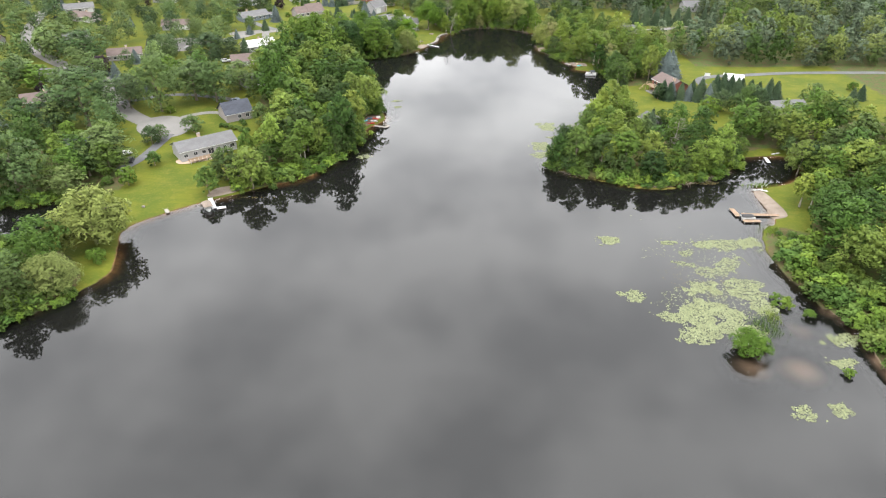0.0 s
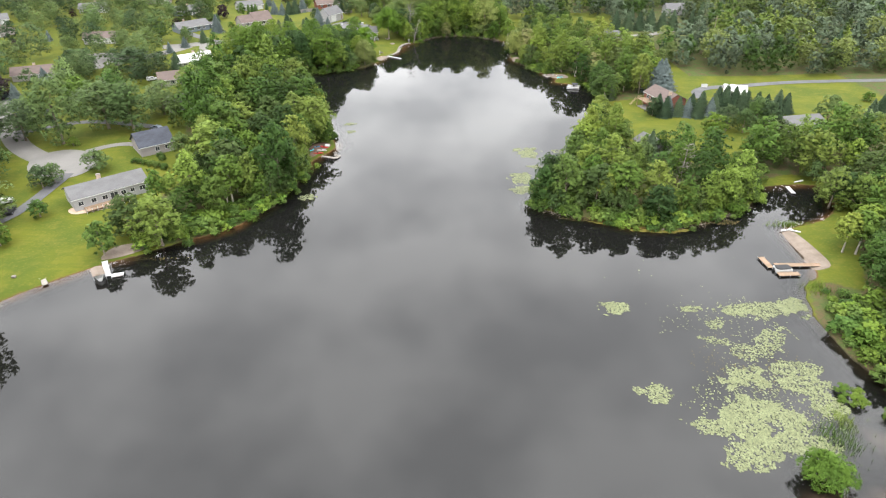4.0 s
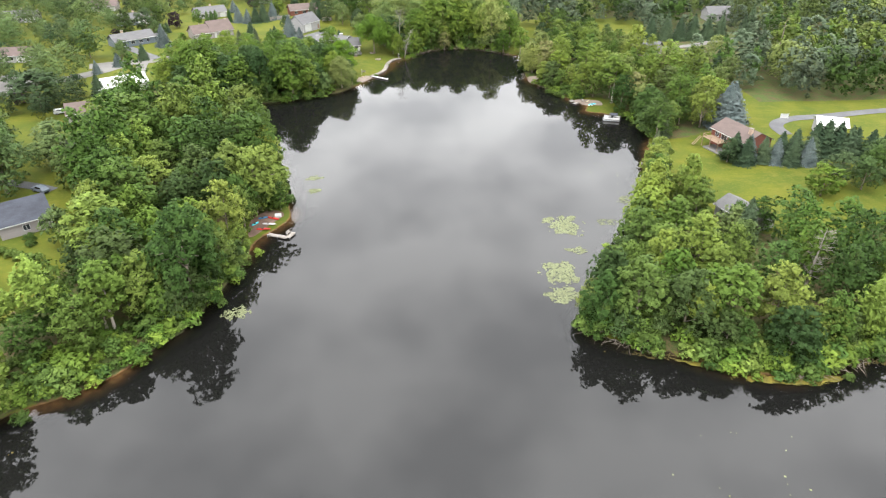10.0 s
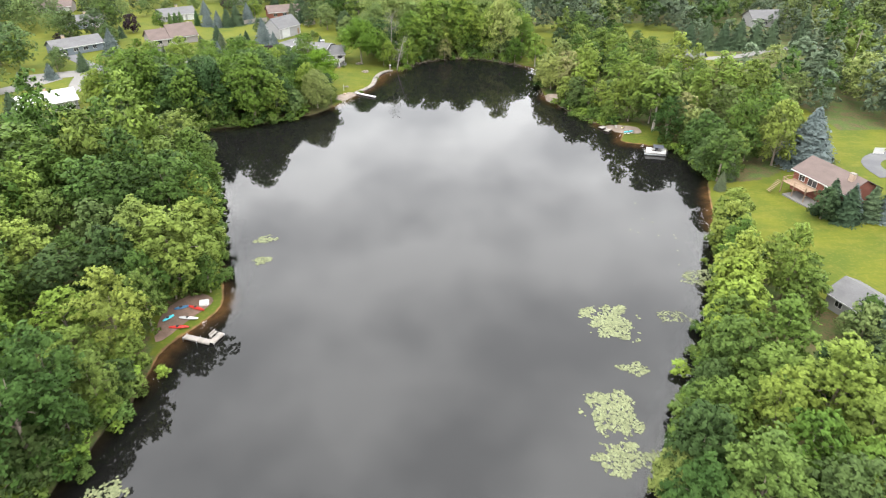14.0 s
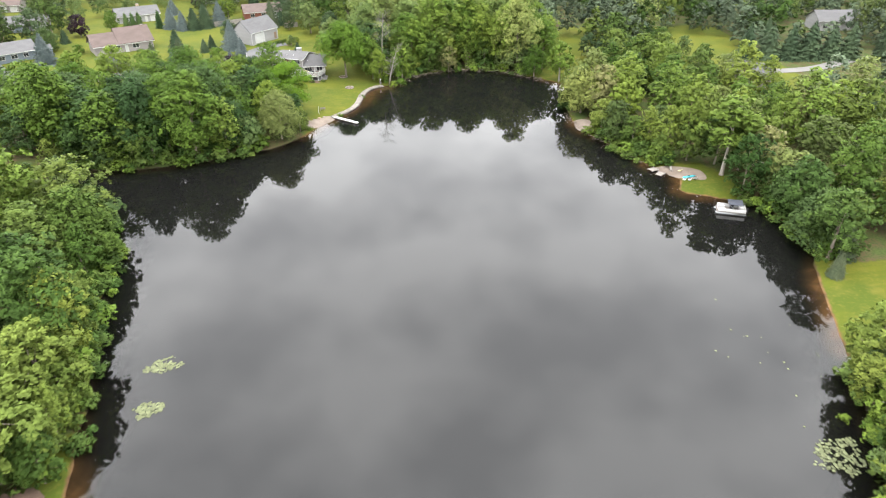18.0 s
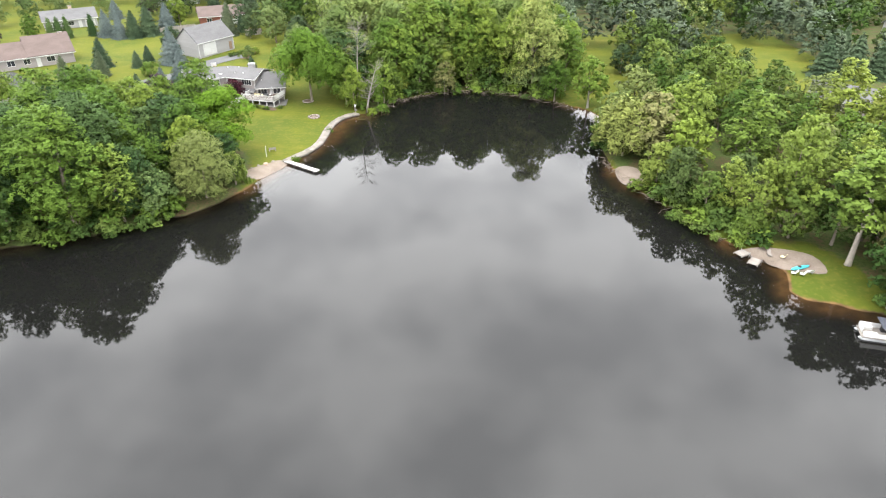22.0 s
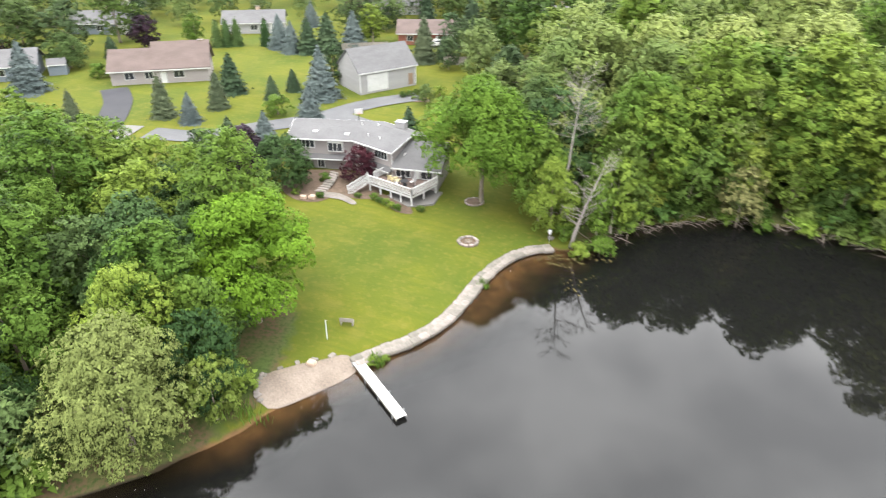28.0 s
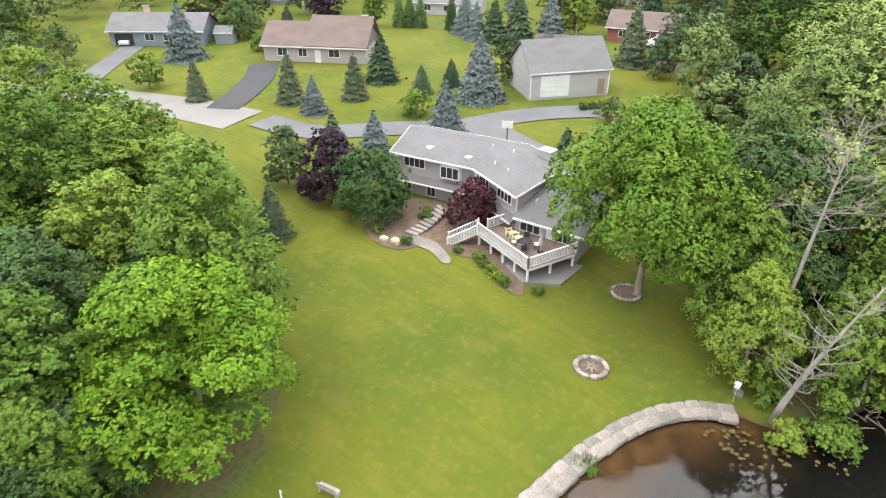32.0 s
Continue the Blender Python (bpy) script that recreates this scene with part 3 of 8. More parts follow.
def patch(name, outline, mat, label, category, lift=0.05, cell=1.2, kind="structure", group=""):
    """A sheet with an outline, draped on the ground."""
    line = rounded(outline, 4)
    lo, hi = line.min(0), line.max(0)
    bm = bmesh.new()
    bm.faces.new([bm.verts.new((x, y, 0)) for x, y in line])
    for ax, normal in ((0, (1, 0, 0)), (1, (0, 1, 0))):
        at = lo[ax] + cell
        while at < hi[ax]:
            bmesh.ops.bisect_plane(bm, geom=bm.verts[:] + bm.edges[:] + bm.faces[:], plane_co=(at, at, 0), plane_no=normal)
            at += cell
    zs = height([(v.co.x, v.co.y) for v in bm.verts])
    for v, z in zip(bm.verts, zs):
        v.co.z = max(z, -0.05) + lift
    bm.normal_update()
    for f in bm.faces:
        if f.normal.z < 0:
            f.normal_flip()
    me = bpy.data.meshes.new(name)
    bm.to_mesh(me)
    bm.free()
    me.materials.append(mat)
    return tagged(new(name, me), label, category, group, kind)


def strip(name, centre, width, mat, label, category, lift=0.06, kind="structure"):
    """A road along a line of points, draped on the ground."""
    p = np.array(centre, float)
    fine = []
    for i in range(len(p) - 1):
        a, b, c, d = p[max(i - 1, 0)], p[i], p[i + 1], p[min(i + 2, len(p) - 1)]
        steps = max(2, int(np.hypot(*(c - b)) / 2.0))
        for k in range(steps):
            t = k / steps
            fine.append(0.5 * ((2 * b) + (c - a) * t + (2 * a - 5 * b + 4 * c - d) * t * t + (3 * b - a - 3 * c + d) * t ** 3))
    fine = np.array(fine + [p[-1]])
    way = np.gradient(fine, axis=0)
    way /= np.linalg.norm(way, axis=1)[:, None]
    side = np.c_[-way[:, 1], way[:, 0]]
    cols = 5
    rows = [fine + side * width * (k / (cols - 1) - 0.5) for k in range(cols)]
    xy = np.stack(rows, 1).reshape(-1, 2)
    crown = np.tile(0.04 * (1 - (np.arange(cols) / (cols - 1) * 2 - 1) ** 2), len(fine))
    v = np.c_[xy, height(xy) + lift + crown]
    i = np.arange(len(fine) * cols).reshape(-1, cols)
    q = np.c_[i[:-1, :-1].ravel(), i[:-1, 1:].ravel(), i[1:, 1:].ravel(), i[1:, :-1].ravel()][:, ::-1]
    return tagged(new(name, arrays_mesh(name, v, q, mat)), label, category, "", kind)


# ---- trees ----
def unit(v):
    return v / (np.linalg.norm(v, axis=-1, keepdims=True) + 1e-9)


def leaves(rng, p, nrm, size, long=1.35, spread=0.6, corners=3, soft=None):
    """Leaf sprays at p: folded kites near by, plain three-cornered ones farther off. soft: the bough's own slope, by which a spray is mostly shaded."""
    k = len(p)
    soft = unit(nrm) if soft is None else soft
    nrm = unit(nrm + spread * rng.normal(size=(k, 3)))
    nrm *= np.where((nrm * soft).sum(1, keepdims=True) < 0, -1, 1)
    a = unit(np.cross(nrm, rng.normal(size=(k, 3))))
    b = np.cross(nrm, a)
    s = size * rng.uniform(0.6, 1.35, (k, 1))
    shade = np.repeat(unit(0.55 * soft + 0.45 * nrm), corners, 0)
    if corners == 3:
        v = np.stack([p - a * s * long / 2, p + a * s * long / 2 - b * s * 0.45, p + a * s * long / 2 + b * s * 0.45], 1).reshape(-1, 3)
        return v, np.arange(3 * k).reshape(-1, 3), shade
    fold = nrm * s * 0.16
    v = np.stack([p - a * s * long / 2, p - b * s * 0.45 + fold, p + a * s * long / 2, p + b * s * 0.45 + fold], 1).reshape(-1, 3)
    o = 4 * np.arange(k)[:, None]
    return v, np.concatenate([o + [0, 1, 2], o + [0, 2, 3]], 1).reshape(-1, 3), shade


def lobes_for(rng, h, r, base, count, bough=1.0):
    """Centres and sizes of the boughs of a crown of height h, radius r, starting at base."""
    u = np.sort((np.arange(count) + rng.random(count)) / count)
    prof = np.sin(np.pi * np.clip(0.10 + 0.86 * u, 0, 1) ** 0.78) ** 0.62
    ang = np.arange(count) * 2.4 + rng.normal(0, 0.35, count)
    ph = rng.uniform(0, 6.28, 3)
    ragged = 1 + 0.10 * np.sin(2 * ang + ph[0] + 4 * u) + 0.09 * np.sin(3 * ang + ph[1] - 7 * u) + 0.07 * rng.normal(size=count)
    rad = r * prof * ragged * np.sqrt(rng.uniform(0.50, 1.0, count)) * 0.86
    size = r * rng.uniform(0.19, 0.33, count) * bough * (0.7 + 0.4 * prof)
    z = base + (h - base) * (0.05 + 0.90 * u) + 0.04 * h * np.sin(2 * ang + ph[2])
    out = np.c_[rad * np.cos(ang), rad * np.sin(ang), np.minimum(z, h - 0.4 * size), size]
    top = np.array([[rng.uniform(-0.2, 0.2) * r, rng.uniform(-0.2, 0.2) * r, h - 0.25 * r, 0.26 * r * bough], [0, 0, base + 0.5 * (h - base), 0.42 * r]])
    return np.concatenate([out, top])


def crown_mesh(name, rng, lobes, count, size, mat, corners=3, droop=0.0, flat=0.74, dome=0.85):
    """Leaf sprays in tufts over domed boughs that reach outward and dip at their ends, dark gaps between them."""
    tufts = max(20, count // 13)
    w = lobes[:, 3] ** 2
    pick = rng.choice(len(lobes), tufts, p=w / w.sum())
    u = rng.normal(size=(tufts, 3))
    u[:, 2] = np.abs(u[:, 2]) * np.where(rng.random(tufts) < 0.86, 1, -0.7)
    u /= np.linalg.norm(u, axis=1)[:, None]
    rr = lobes[pick, 3] * np.where(rng.random(tufts) < 0.2, rng.uniform(0.3, 0.85, tufts), rng.uniform(0.88, 1.14, tufts))
    out = lobes[pick, :2] / (np.linalg.norm(lobes[pick, :2], axis=1)[:, None] + 0.3)
    d = u * rr[:, None] * np.array([1, 1, flat])
    reach = (d[:, :2] * out).sum(1)
    d[:, :2] += out * reach[:, None] * 0.25
    d[:, 2] -= 0.12 * np.clip(reach, 0, None) ** 2 / lobes[pick, 3]
    c = lobes[pick, :3] + d
    each = max(3, count // tufts)
    p, un = np.repeat(c, each, 0), np.repeat(u, each, 0)
    spread = np.repeat(lobes[pick, 3] * 0.11 + size * 0.6, each)
    off = rng.normal(size=p.shape)
    off -= 0.5 * (off * un).sum(1, keepdims=True) * un
    p = p + off * spread[:, None] * 0.58
    if droop:
        p[:, 2] -= droop * rng.random(len(p)) ** 2 * np.clip(p[:, 2] - 1.0, 0, None)
    p[:, 2] = np.maximum(p[:, 2], 0.1)
    mid = np.array([0, 0, lobes[:, 2].min() + 0.42 * np.ptp(lobes[:, 2])])
    soft = unit((1.25 - dome) * un + dome * unit(p - mid))
    v, f, shade = leaves(rng, p, 0.55 * un + np.array([0, 0, 0.75]), size, 2.6 if droop else 1.35, 0.5, corners, soft)
    return arrays_mesh(name, v, f, mat, shade)


def trunk_shape(rng, h, r, lobes, lean=0.04, sides=7, limbs=7):
    s = Shape()
    top = h * 0.72
    pts = [(lean * h * (t ** 2) * math.cos(1.0), lean * h * t ** 2 * math.sin(1.0), t * top - 0.3 * (t == 0)) for t in (0, 0.04, 0.25, 0.5, 0.75, 1)]
    s.tube(pts, [r * 1.5, r * 1.1, r * 0.85, r * 0.65, r * 0.4, r * 0.12], sides)
    order = np.argsort(-lobes[:, 3])[:limbs]
    for j in order:
        x, y, z, lr = lobes[j]
        t = min(0.9, max(0.25, (z - 0.35 * math.hypot(x, y) - lr * 0.5) / top))
        a = Vector((lean * h * t * t * math.cos(1.0), lean * h * t * t * math.sin(1.0), t * top))
        b = Vector((x, y, z))
        s.tube([a, a.lerp(b, 0.5) + Vector((0, 0, 0.06 * h)), b], [r * 0.42, r * 0.27, r * 0.08], 5)
    return s


PROTO = {}


def broadleaf(key, seed, h, r, base, count, size, mat, bark="bark", lobe_count=40, label="", droop=0.0, category="tree", name="tree", lean=0.04, corners=3, bough=1.0, dome=0.85):
    """Build one broadleaf kind, parked until it is copied to its places."""
    rng = np.random.default_rng(seed)
    lobes = lobes_for(rng, h, r, base, lobe_count, bough)
    PROTO[key] = dict(name=name, label=label, category=category,
                      trunk=trunk_shape(rng, h, h * 0.016 + 0.05, lobes, lean).mesh("trunk", M[bark], True),
                      crown=crown_mesh("crown", rng, lobes, count, size, M[mat], corners, droop, dome=dome), corners=corners)


def conifer(key, seed, h, r, count, size, mat, label, taper=0.78, name="spruce"):
    rng = np.random.default_rng(seed)
    t = 1 - np.sqrt(rng.random(count))
    whorl = np.round(t * 17) / 17 + rng.normal(0, 0.008, count)
    ang = np.round(rng.random(count) * 11) / 11 * 2 * np.pi + whorl * 40 + rng.normal(0, 0.12, count)
    reach = r * (1 - np.clip(whorl, 0, 1)) ** taper * (0.80 + 0.18 * np.sin(ang * 3 + whorl * 60) + 0.16 * np.sin(whorl * 37 + seed) * np.sin(ang * 2 + seed)) * rng.uniform(0.82, 1.12, count) + 0.12
    s = rng.random(count) ** 0.6
    p = np.c_[np.cos(ang) * reach * s, np.sin(ang) * reach * s, 0.25 + whorl * (h - 0.3) - 0.22 * reach * s + 0.1 * rng.normal(size=count)]
    p[:, 2] = np.maximum(p[:, 2], 0.12)
    out = np.c_[np.cos(ang), np.sin(ang), np.full(count, 0.9)]
    v, f, shade = leaves(rng, p, out, size, 1.7, 0.45, 3)
    trunk = Shape().tube([(0, 0, -0.2), (0, 0, h * 0.5), (0, 0, h * 0.97)], [h * 0.018 + 0.04, h * 0.012, 0.02], 6)
    PROTO[key] = dict(name=name, label=label, category="tree", trunk=trunk.mesh("trunk", M["bark"], True), crown=arrays_mesh("crown", v, f, M[mat], shade), corners=3)


FIRST = {}


def plant(key, x, y, scale=1.0, wide=1.0, turn=None, group="", label="", z=None):
    """Set a tree of a kind on the ground at x, y."""
    k = PROTO[key]
    turn = random.uniform(0, 360) if turn is None else turn
    z = ground_at(x, y) - 0.05 if z is None else z
    m = Matrix.Translation((x, y, z)) @ Matrix.Rotation(radians(turn), 4, "Z") @ Matrix.Diagonal((scale * wide, scale * wide, scale, 1))
    if key not in FIRST:
        root = thing(k["name"], m, label or k["label"], k["category"], group)
        part("trunk", k["trunk"], None, root)
        part("crown", k["crown"], None, root)
        FIRST[key] = root
        return root
    root = copy_thing(FIRST[key], Matrix.Identity(4))
    root.matrix_basis = m
    tagged(root, label or k["label"], "", group)
    return root


broad = "tall broadleaf tree in full summer leaf by the lake"
beside = "tall broadleaf tree in full summer leaf beside the lawn"
for i, (h, r, base) in enumerate(((17, 5.4, 1.8), (15, 5.2, 1.4), (18.5, 4.8, 3.2), (13.5, 4.8, 1.0), (16, 5.6, 2.2))):
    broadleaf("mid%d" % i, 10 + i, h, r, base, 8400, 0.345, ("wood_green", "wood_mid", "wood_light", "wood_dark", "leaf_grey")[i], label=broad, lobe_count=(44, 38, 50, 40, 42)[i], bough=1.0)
    if i < 4:
        broadleaf("near%d" % i, 20 + i, h, r, base, 23000, 0.215, ("leaf_mid", "leaf_light", "leaf_mid", "leaf_dark")[i], label=beside, lobe_count=(56, 48, 62, 50)[i], bough=1.0, dome=0.62)
garden = "full rounded broadleaf tree in a garden"
for i, (h, r, base) in enumerate(((16, 5.0, 2.4), (14.5, 4.9, 2.0), (15.5, 5.2, 2.2))):
    broadleaf("town%d" % i, 70 + i, h, r, base, 9500, 0.29, ("leaf_town", "leaf_town_light", "leaf_town_dark")[i], label=garden, lobe_count=34, bough=1.3, dome=1.05)
TOWN_KIND = {"mid0": "town0", "mid1": "town1", "mid2": "town0", "mid3": "town2", "mid4": "town1"}  # garden kinds in place of the wild ones
broadleaf("pale", 74, 17.5, 5.4, 2.6, 26000, 0.215, "leaf_haze_pale", label="tall tree at the head of the lake, its green paled for haze", lobe_count=52, bough=1.15, dome=0.95)
broadleaf("maple", 25, 14, 5.6, 3.0, 46000, 0.185, "leaf_bright", label="vivid light green maple leaning out over the lawn", lobe_count=32, bough=1.2, dome=0.35)
broadleaf("light", 31, 13, 4.2, 2.2, 4600, 0.40, "leaf_light", bark="pale_bark", label="light green broadleaf tree with a pale trunk", lobe_count=44)
broadleaf("tall", 30, 17, 3.9, 6.5, 5200, 0.42, "wood_light", bark="pale_bark", label="tall slender tree with a bare pale trunk", lobe_count=44)
broadleaf("olive", 29, 12, 4.6, 2.0, 6000, 0.36, "leaf_olive", label="olive-toned feathery tree over the shore", lobe_count=44)
broadleaf("grey", 32, 12, 5.0, 0.6, 42000, 0.15, "leaf_grey", label="grey-green willow leaning over the water", lobe_count=70, bough=1.15)
broadleaf("willow", 33, 12, 5.6, 1.5, 9000, 0.32, "leaf_willow", label="weeping willow with hanging light green branches", lobe_count=36, droop=0.55, name="willow")
broadleaf("young", 34, 6, 2.3, 0.9, 2600, 0.28, "leaf", label="young round tree standing on the lawn", lobe_count=24)
broadleaf("young_light", 35, 5, 2.2, 0.6, 2600, 0.26, "leaf_light", label="young bright green tree standing on the grass", lobe_count=24)
broadleaf("round_dark", 36, 7.5, 4.2, 0.4, 16000, 0.20, "leaf_dark", label="dense rounded dark green tree beside the house", lobe_count=70, bough=0.85)
broadleaf("maroon", 37, 5.0, 2.7, 0.4, 6000, 0.18, "leaf_red", label="spreading maroon maple at the house wall", lobe_count=34)
broadleaf("plum", 38, 7.0, 3.0, 0.5, 4200, 0.30, "leaf_plum", label="dark plum-coloured ornamental tree", lobe_count=30)
broadleaf("bush", 39, 2.2, 1.6, 0.05, 5200, 0.105, "leaf_light", label="low leafy bright green shrub", category="shrub", name="shrub", lobe_count=14)
broadleaf("island", 44, 5.4, 3.5, 0.05, 17000, 0.17, "leaf_light", label="rounded bright green willow bush on an islet in the lake", lobe_count=44, bough=1.1, category="shrub", name="shrub")
broadleaf("bush_dark", 40, 2.0, 1.5, 0.05, 5200, 0.105, "leaf", label="low dense dark green shrub", category="shrub", name="shrub", lobe_count=14)
broadleaf("small", 41, 9.5, 3.6, 1.2, 6000, 0.27, "leaf_town_light", label="medium broadleaf garden tree", lobe_count=28, bough=1.25, dome=1.0)
broadleaf("small_dark", 42, 9.0, 3.4, 0.9, 6000, 0.27, "leaf_town_dark", label="medium dark green garden tree", lobe_count=28, bough=1.25, dome=1.0)
broadleaf("oak", 43, 16.5, 7.0, 4.9, 50000, 0.225, "leaf_oak", label="large spreading shade tree with a mulch ring", lobe_count=44, bough=1.12, dome=0.35)
conifer("spruce", 51, 11, 4.0, 5200, 0.44, "needle", "dark green spruce tree on grass")
conifer("spruce_blue", 52, 8.5, 3.9, 9000, 0.29, "needle_blue", "blue-grey spruce tree on a lawn")
conifer("spruce_small", 53, 6.0, 2.7, 7000, 0.22, "needle", "small green spruce tree on a lawn")
conifer("arbor", 54, 6.0, 1.5, 2600, 0.24, "leaf_dark", "upright dark green columnar evergreen", taper=0.5)
conifer("pine", 55, 9.0, 3.1, 9000, 0.25, "needle_grey", "soft grey-green pine on the grass", taper=0.62, name="pine")

random.seed(4)


def scatter(poly, gap, seed):
    """Places in an outline no nearer to one another than about gap."""
    rng = np.random.default_rng(seed)
    p = np.array(poly, float)
    lo, hi = p.min(0), p.max(0)
    want = int(np.prod(hi - lo) / (gap * gap) * 6)
    cand = lo + rng.random((want, 2)) * (hi - lo)
    cand = cand[inside(cand, poly)]
    cand = cand[to_water(cand) > 0.6]
    out = []
    for c in cand:
        if all((c[0] - o[0]) ** 2 + (c[1] - o[1]) ** 2 > gap * gap for o in out):
            out.append(c)
    return out


KEEP_CLEAR = []  # x, y, radius of spots with no tree: houses, roads, lawns, camera sight gaps


def clear(x, y):
    return all((x - a) ** 2 + (y - b) ** 2 > r * r for a, b, r in KEEP_CLEAR)
# ---- buildings ----
def house(m, length, depth, eave, ridge, wall_mat, roof_mat, label, windows=(), doors=(), garage=(), chimney=None, wing=None, name="house", hip=0.0, over=0.5):
    """A gabled house, long side along x, front at -y. windows: x, z, w, h on the front (or back when w < 0)."""
    root = thing(name, m, label, "house")
    hl, hd = length / 2, depth / 2
    walls = Shape()
    ring = [(-hd, 0), (hd, 0), (hd, eave), (0, ridge - 0.12), (-hd, eave)]
    v = [(-hl, y, z) for y, z in ring] + [(hl, y, z) for y, z in ring]
    v = [(x, y, z - (1.2 if z == 0 else 0)) for x, y, z in v]
    walls.add(v, [(4, 3, 2, 1, 0), (5, 6, 7, 8, 9), (0, 1, 6, 5), (1, 2, 7, 6), (2, 3, 8, 7), (3, 4, 9, 8), (4, 0, 5, 9)])
    part("wall", walls, wall_mat, root)
    rise = (ridge - eave) / hd
    for sgn, nm in ((-1, "roof"), (1, "roof")):
        r = Shape()
        y0, y1 = sgn * (hd + over), 0.0
        z0, z1 = eave - rise * over, ridge
        t = 0.16
        lo, top = hl + over, hl + over - hip
        r.add([(-lo, y0, z0), (lo, y0, z0), (top, y1, z1), (-top, y1, z1), (-lo, y0, z0 + t), (lo, y0, z0 + t), (top, y1, z1 + t), (-top, y1, z1 + t)],
              [(3, 2, 1, 0), (4, 5, 6, 7), (0, 1, 5, 4), (1, 2, 6, 5), (2, 3, 7, 6), (3, 0, 4, 7)] if sgn < 0 else
              [(0, 1, 2, 3), (7, 6, 5, 4), (4, 5, 1, 0), (5, 6, 2, 1), (6, 7, 3, 2), (7, 4, 0, 3)])
        part(nm, r, roof_mat, root)
        f = Shape().box((-lo, min(y0, y0 + sgn * 0.04), z0 - 0.06), (lo, max(y0, y0 + sgn * 0.04), z0 + t - 0.02))
        part("fascia", f, M["white"], root)
    for x, z, w, h in windows:
        window(root, x, -hd, z, w, h)
    for x, w, h in doors:
        d = part("door", Shape().box((x - w / 2, -hd - 0.05, 0), (x + w / 2, -hd - 0.005, h), c=0.01), M["white"], root)
        part("handle", Shape().box((x + w / 2 - 0.14, -hd - 0.1, 0.95), (x + w / 2 - 0.08, -hd - 0.05, 1.1)), M["metal"], d)
    for x, w, h in garage:
        garage_door(root, x, -hd, w, h)
    if chimney:
        x, y, top = chimney
        c = part("chimney", Shape().box((x - 0.5, y - 0.4, eave), (x + 0.5, y + 0.4, top), c=0.02), M["brick_tan"], root)
        part("cap", Shape().box((x - 0.58, y - 0.48, top), (x + 0.58, y + 0.48, top + 0.12), c=0.02), M["stone"], c)
    return root


def window(root, x, y, z, w, h, panes=2, side=-1, turn=None):
    """A framed window on a wall facing -y (side -1), sill at z."""
    m = turn if turn is not None else Matrix.Identity(4)
    a, b, o, k = x - w / 2, x + w / 2, y, side
    y0, y1 = min(o, o + k * 0.07), max(o, o + k * 0.07)
    rings = [[(a - d, z - d), (b + d, z - d), (b + d, z + h + d), (a - d, z + h + d)] for d in (0.08, 0.0)]
    v = [(px, py, pz) for py in (y0, y1) for ring in rings for px, pz in ring]
    f = []
    for i in range(4):
        j = (i + 1) % 4
        f += [(i, j, 4 + j, 4 + i), (8 + j, 8 + i, 12 + i, 12 + j), (j, i, 8 + i, 8 + j), (4 + i, 4 + j, 12 + j, 12 + i)]
    win = part("window", Shape().add(v, f, m), M["white"], root)
    for i in range(1, panes):
        c = a + (b - a) * i / panes
        part("mullion", Shape().box((c - 0.03, min(o, o + k * 0.06), z), (c + 0.03, max(o, o + k * 0.06), z + h), m), M["white"], win)
    for i in range(panes):
        c0, c1 = a + (b - a) * i / panes, a + (b - a) * (i + 1) / panes
        part("pane", Shape().box((c0, min(o, o + k * 0.025), z), (c1, max(o, o + k * 0.025), z + h), m), M["glass"], win)
    return win


def garage_door(root, x, y, w, h):
    d = part("garage_door", Shape().box((x - w / 2 - 0.12, y - 0.06, 0), (x - w / 2, y - 0.003, h + 0.12)).box((x + w / 2, y - 0.06, 0), (x + w / 2 + 0.12, y - 0.003, h + 0.12)).box((x - w / 2, y - 0.06, h), (x + w / 2, y - 0.003, h + 0.12)), M["white"], root)
    for i in range(4):
        part("panel", Shape().box((x - w / 2, y - 0.045, h * i / 4 + 0.012), (x + w / 2, y - 0.004, h * (i + 1) / 4 - 0.012)), M["white"], d)


def facing(x, y, yaw, z=None):
    return Matrix.Translation((x, y, ground_at(x, y) if z is None else z)) @ Matrix.Rotation(radians(yaw), 4, "Z")


row = [(-5.5, 1.0, 1.6, 1.2), (-2.0, 1.0, 1.4, 1.2), (3.4, 1.0, 1.8, 1.2)]


def along(a, b, z=0.0):
    """A frame whose x runs from a to b and whose -y looks out of the wall."""
    return Matrix.Translation((a[0], a[1], z)) @ Matrix.Rotation(math.atan2(b[1] - a[1], b[0] - a[0]), 4, "Z")


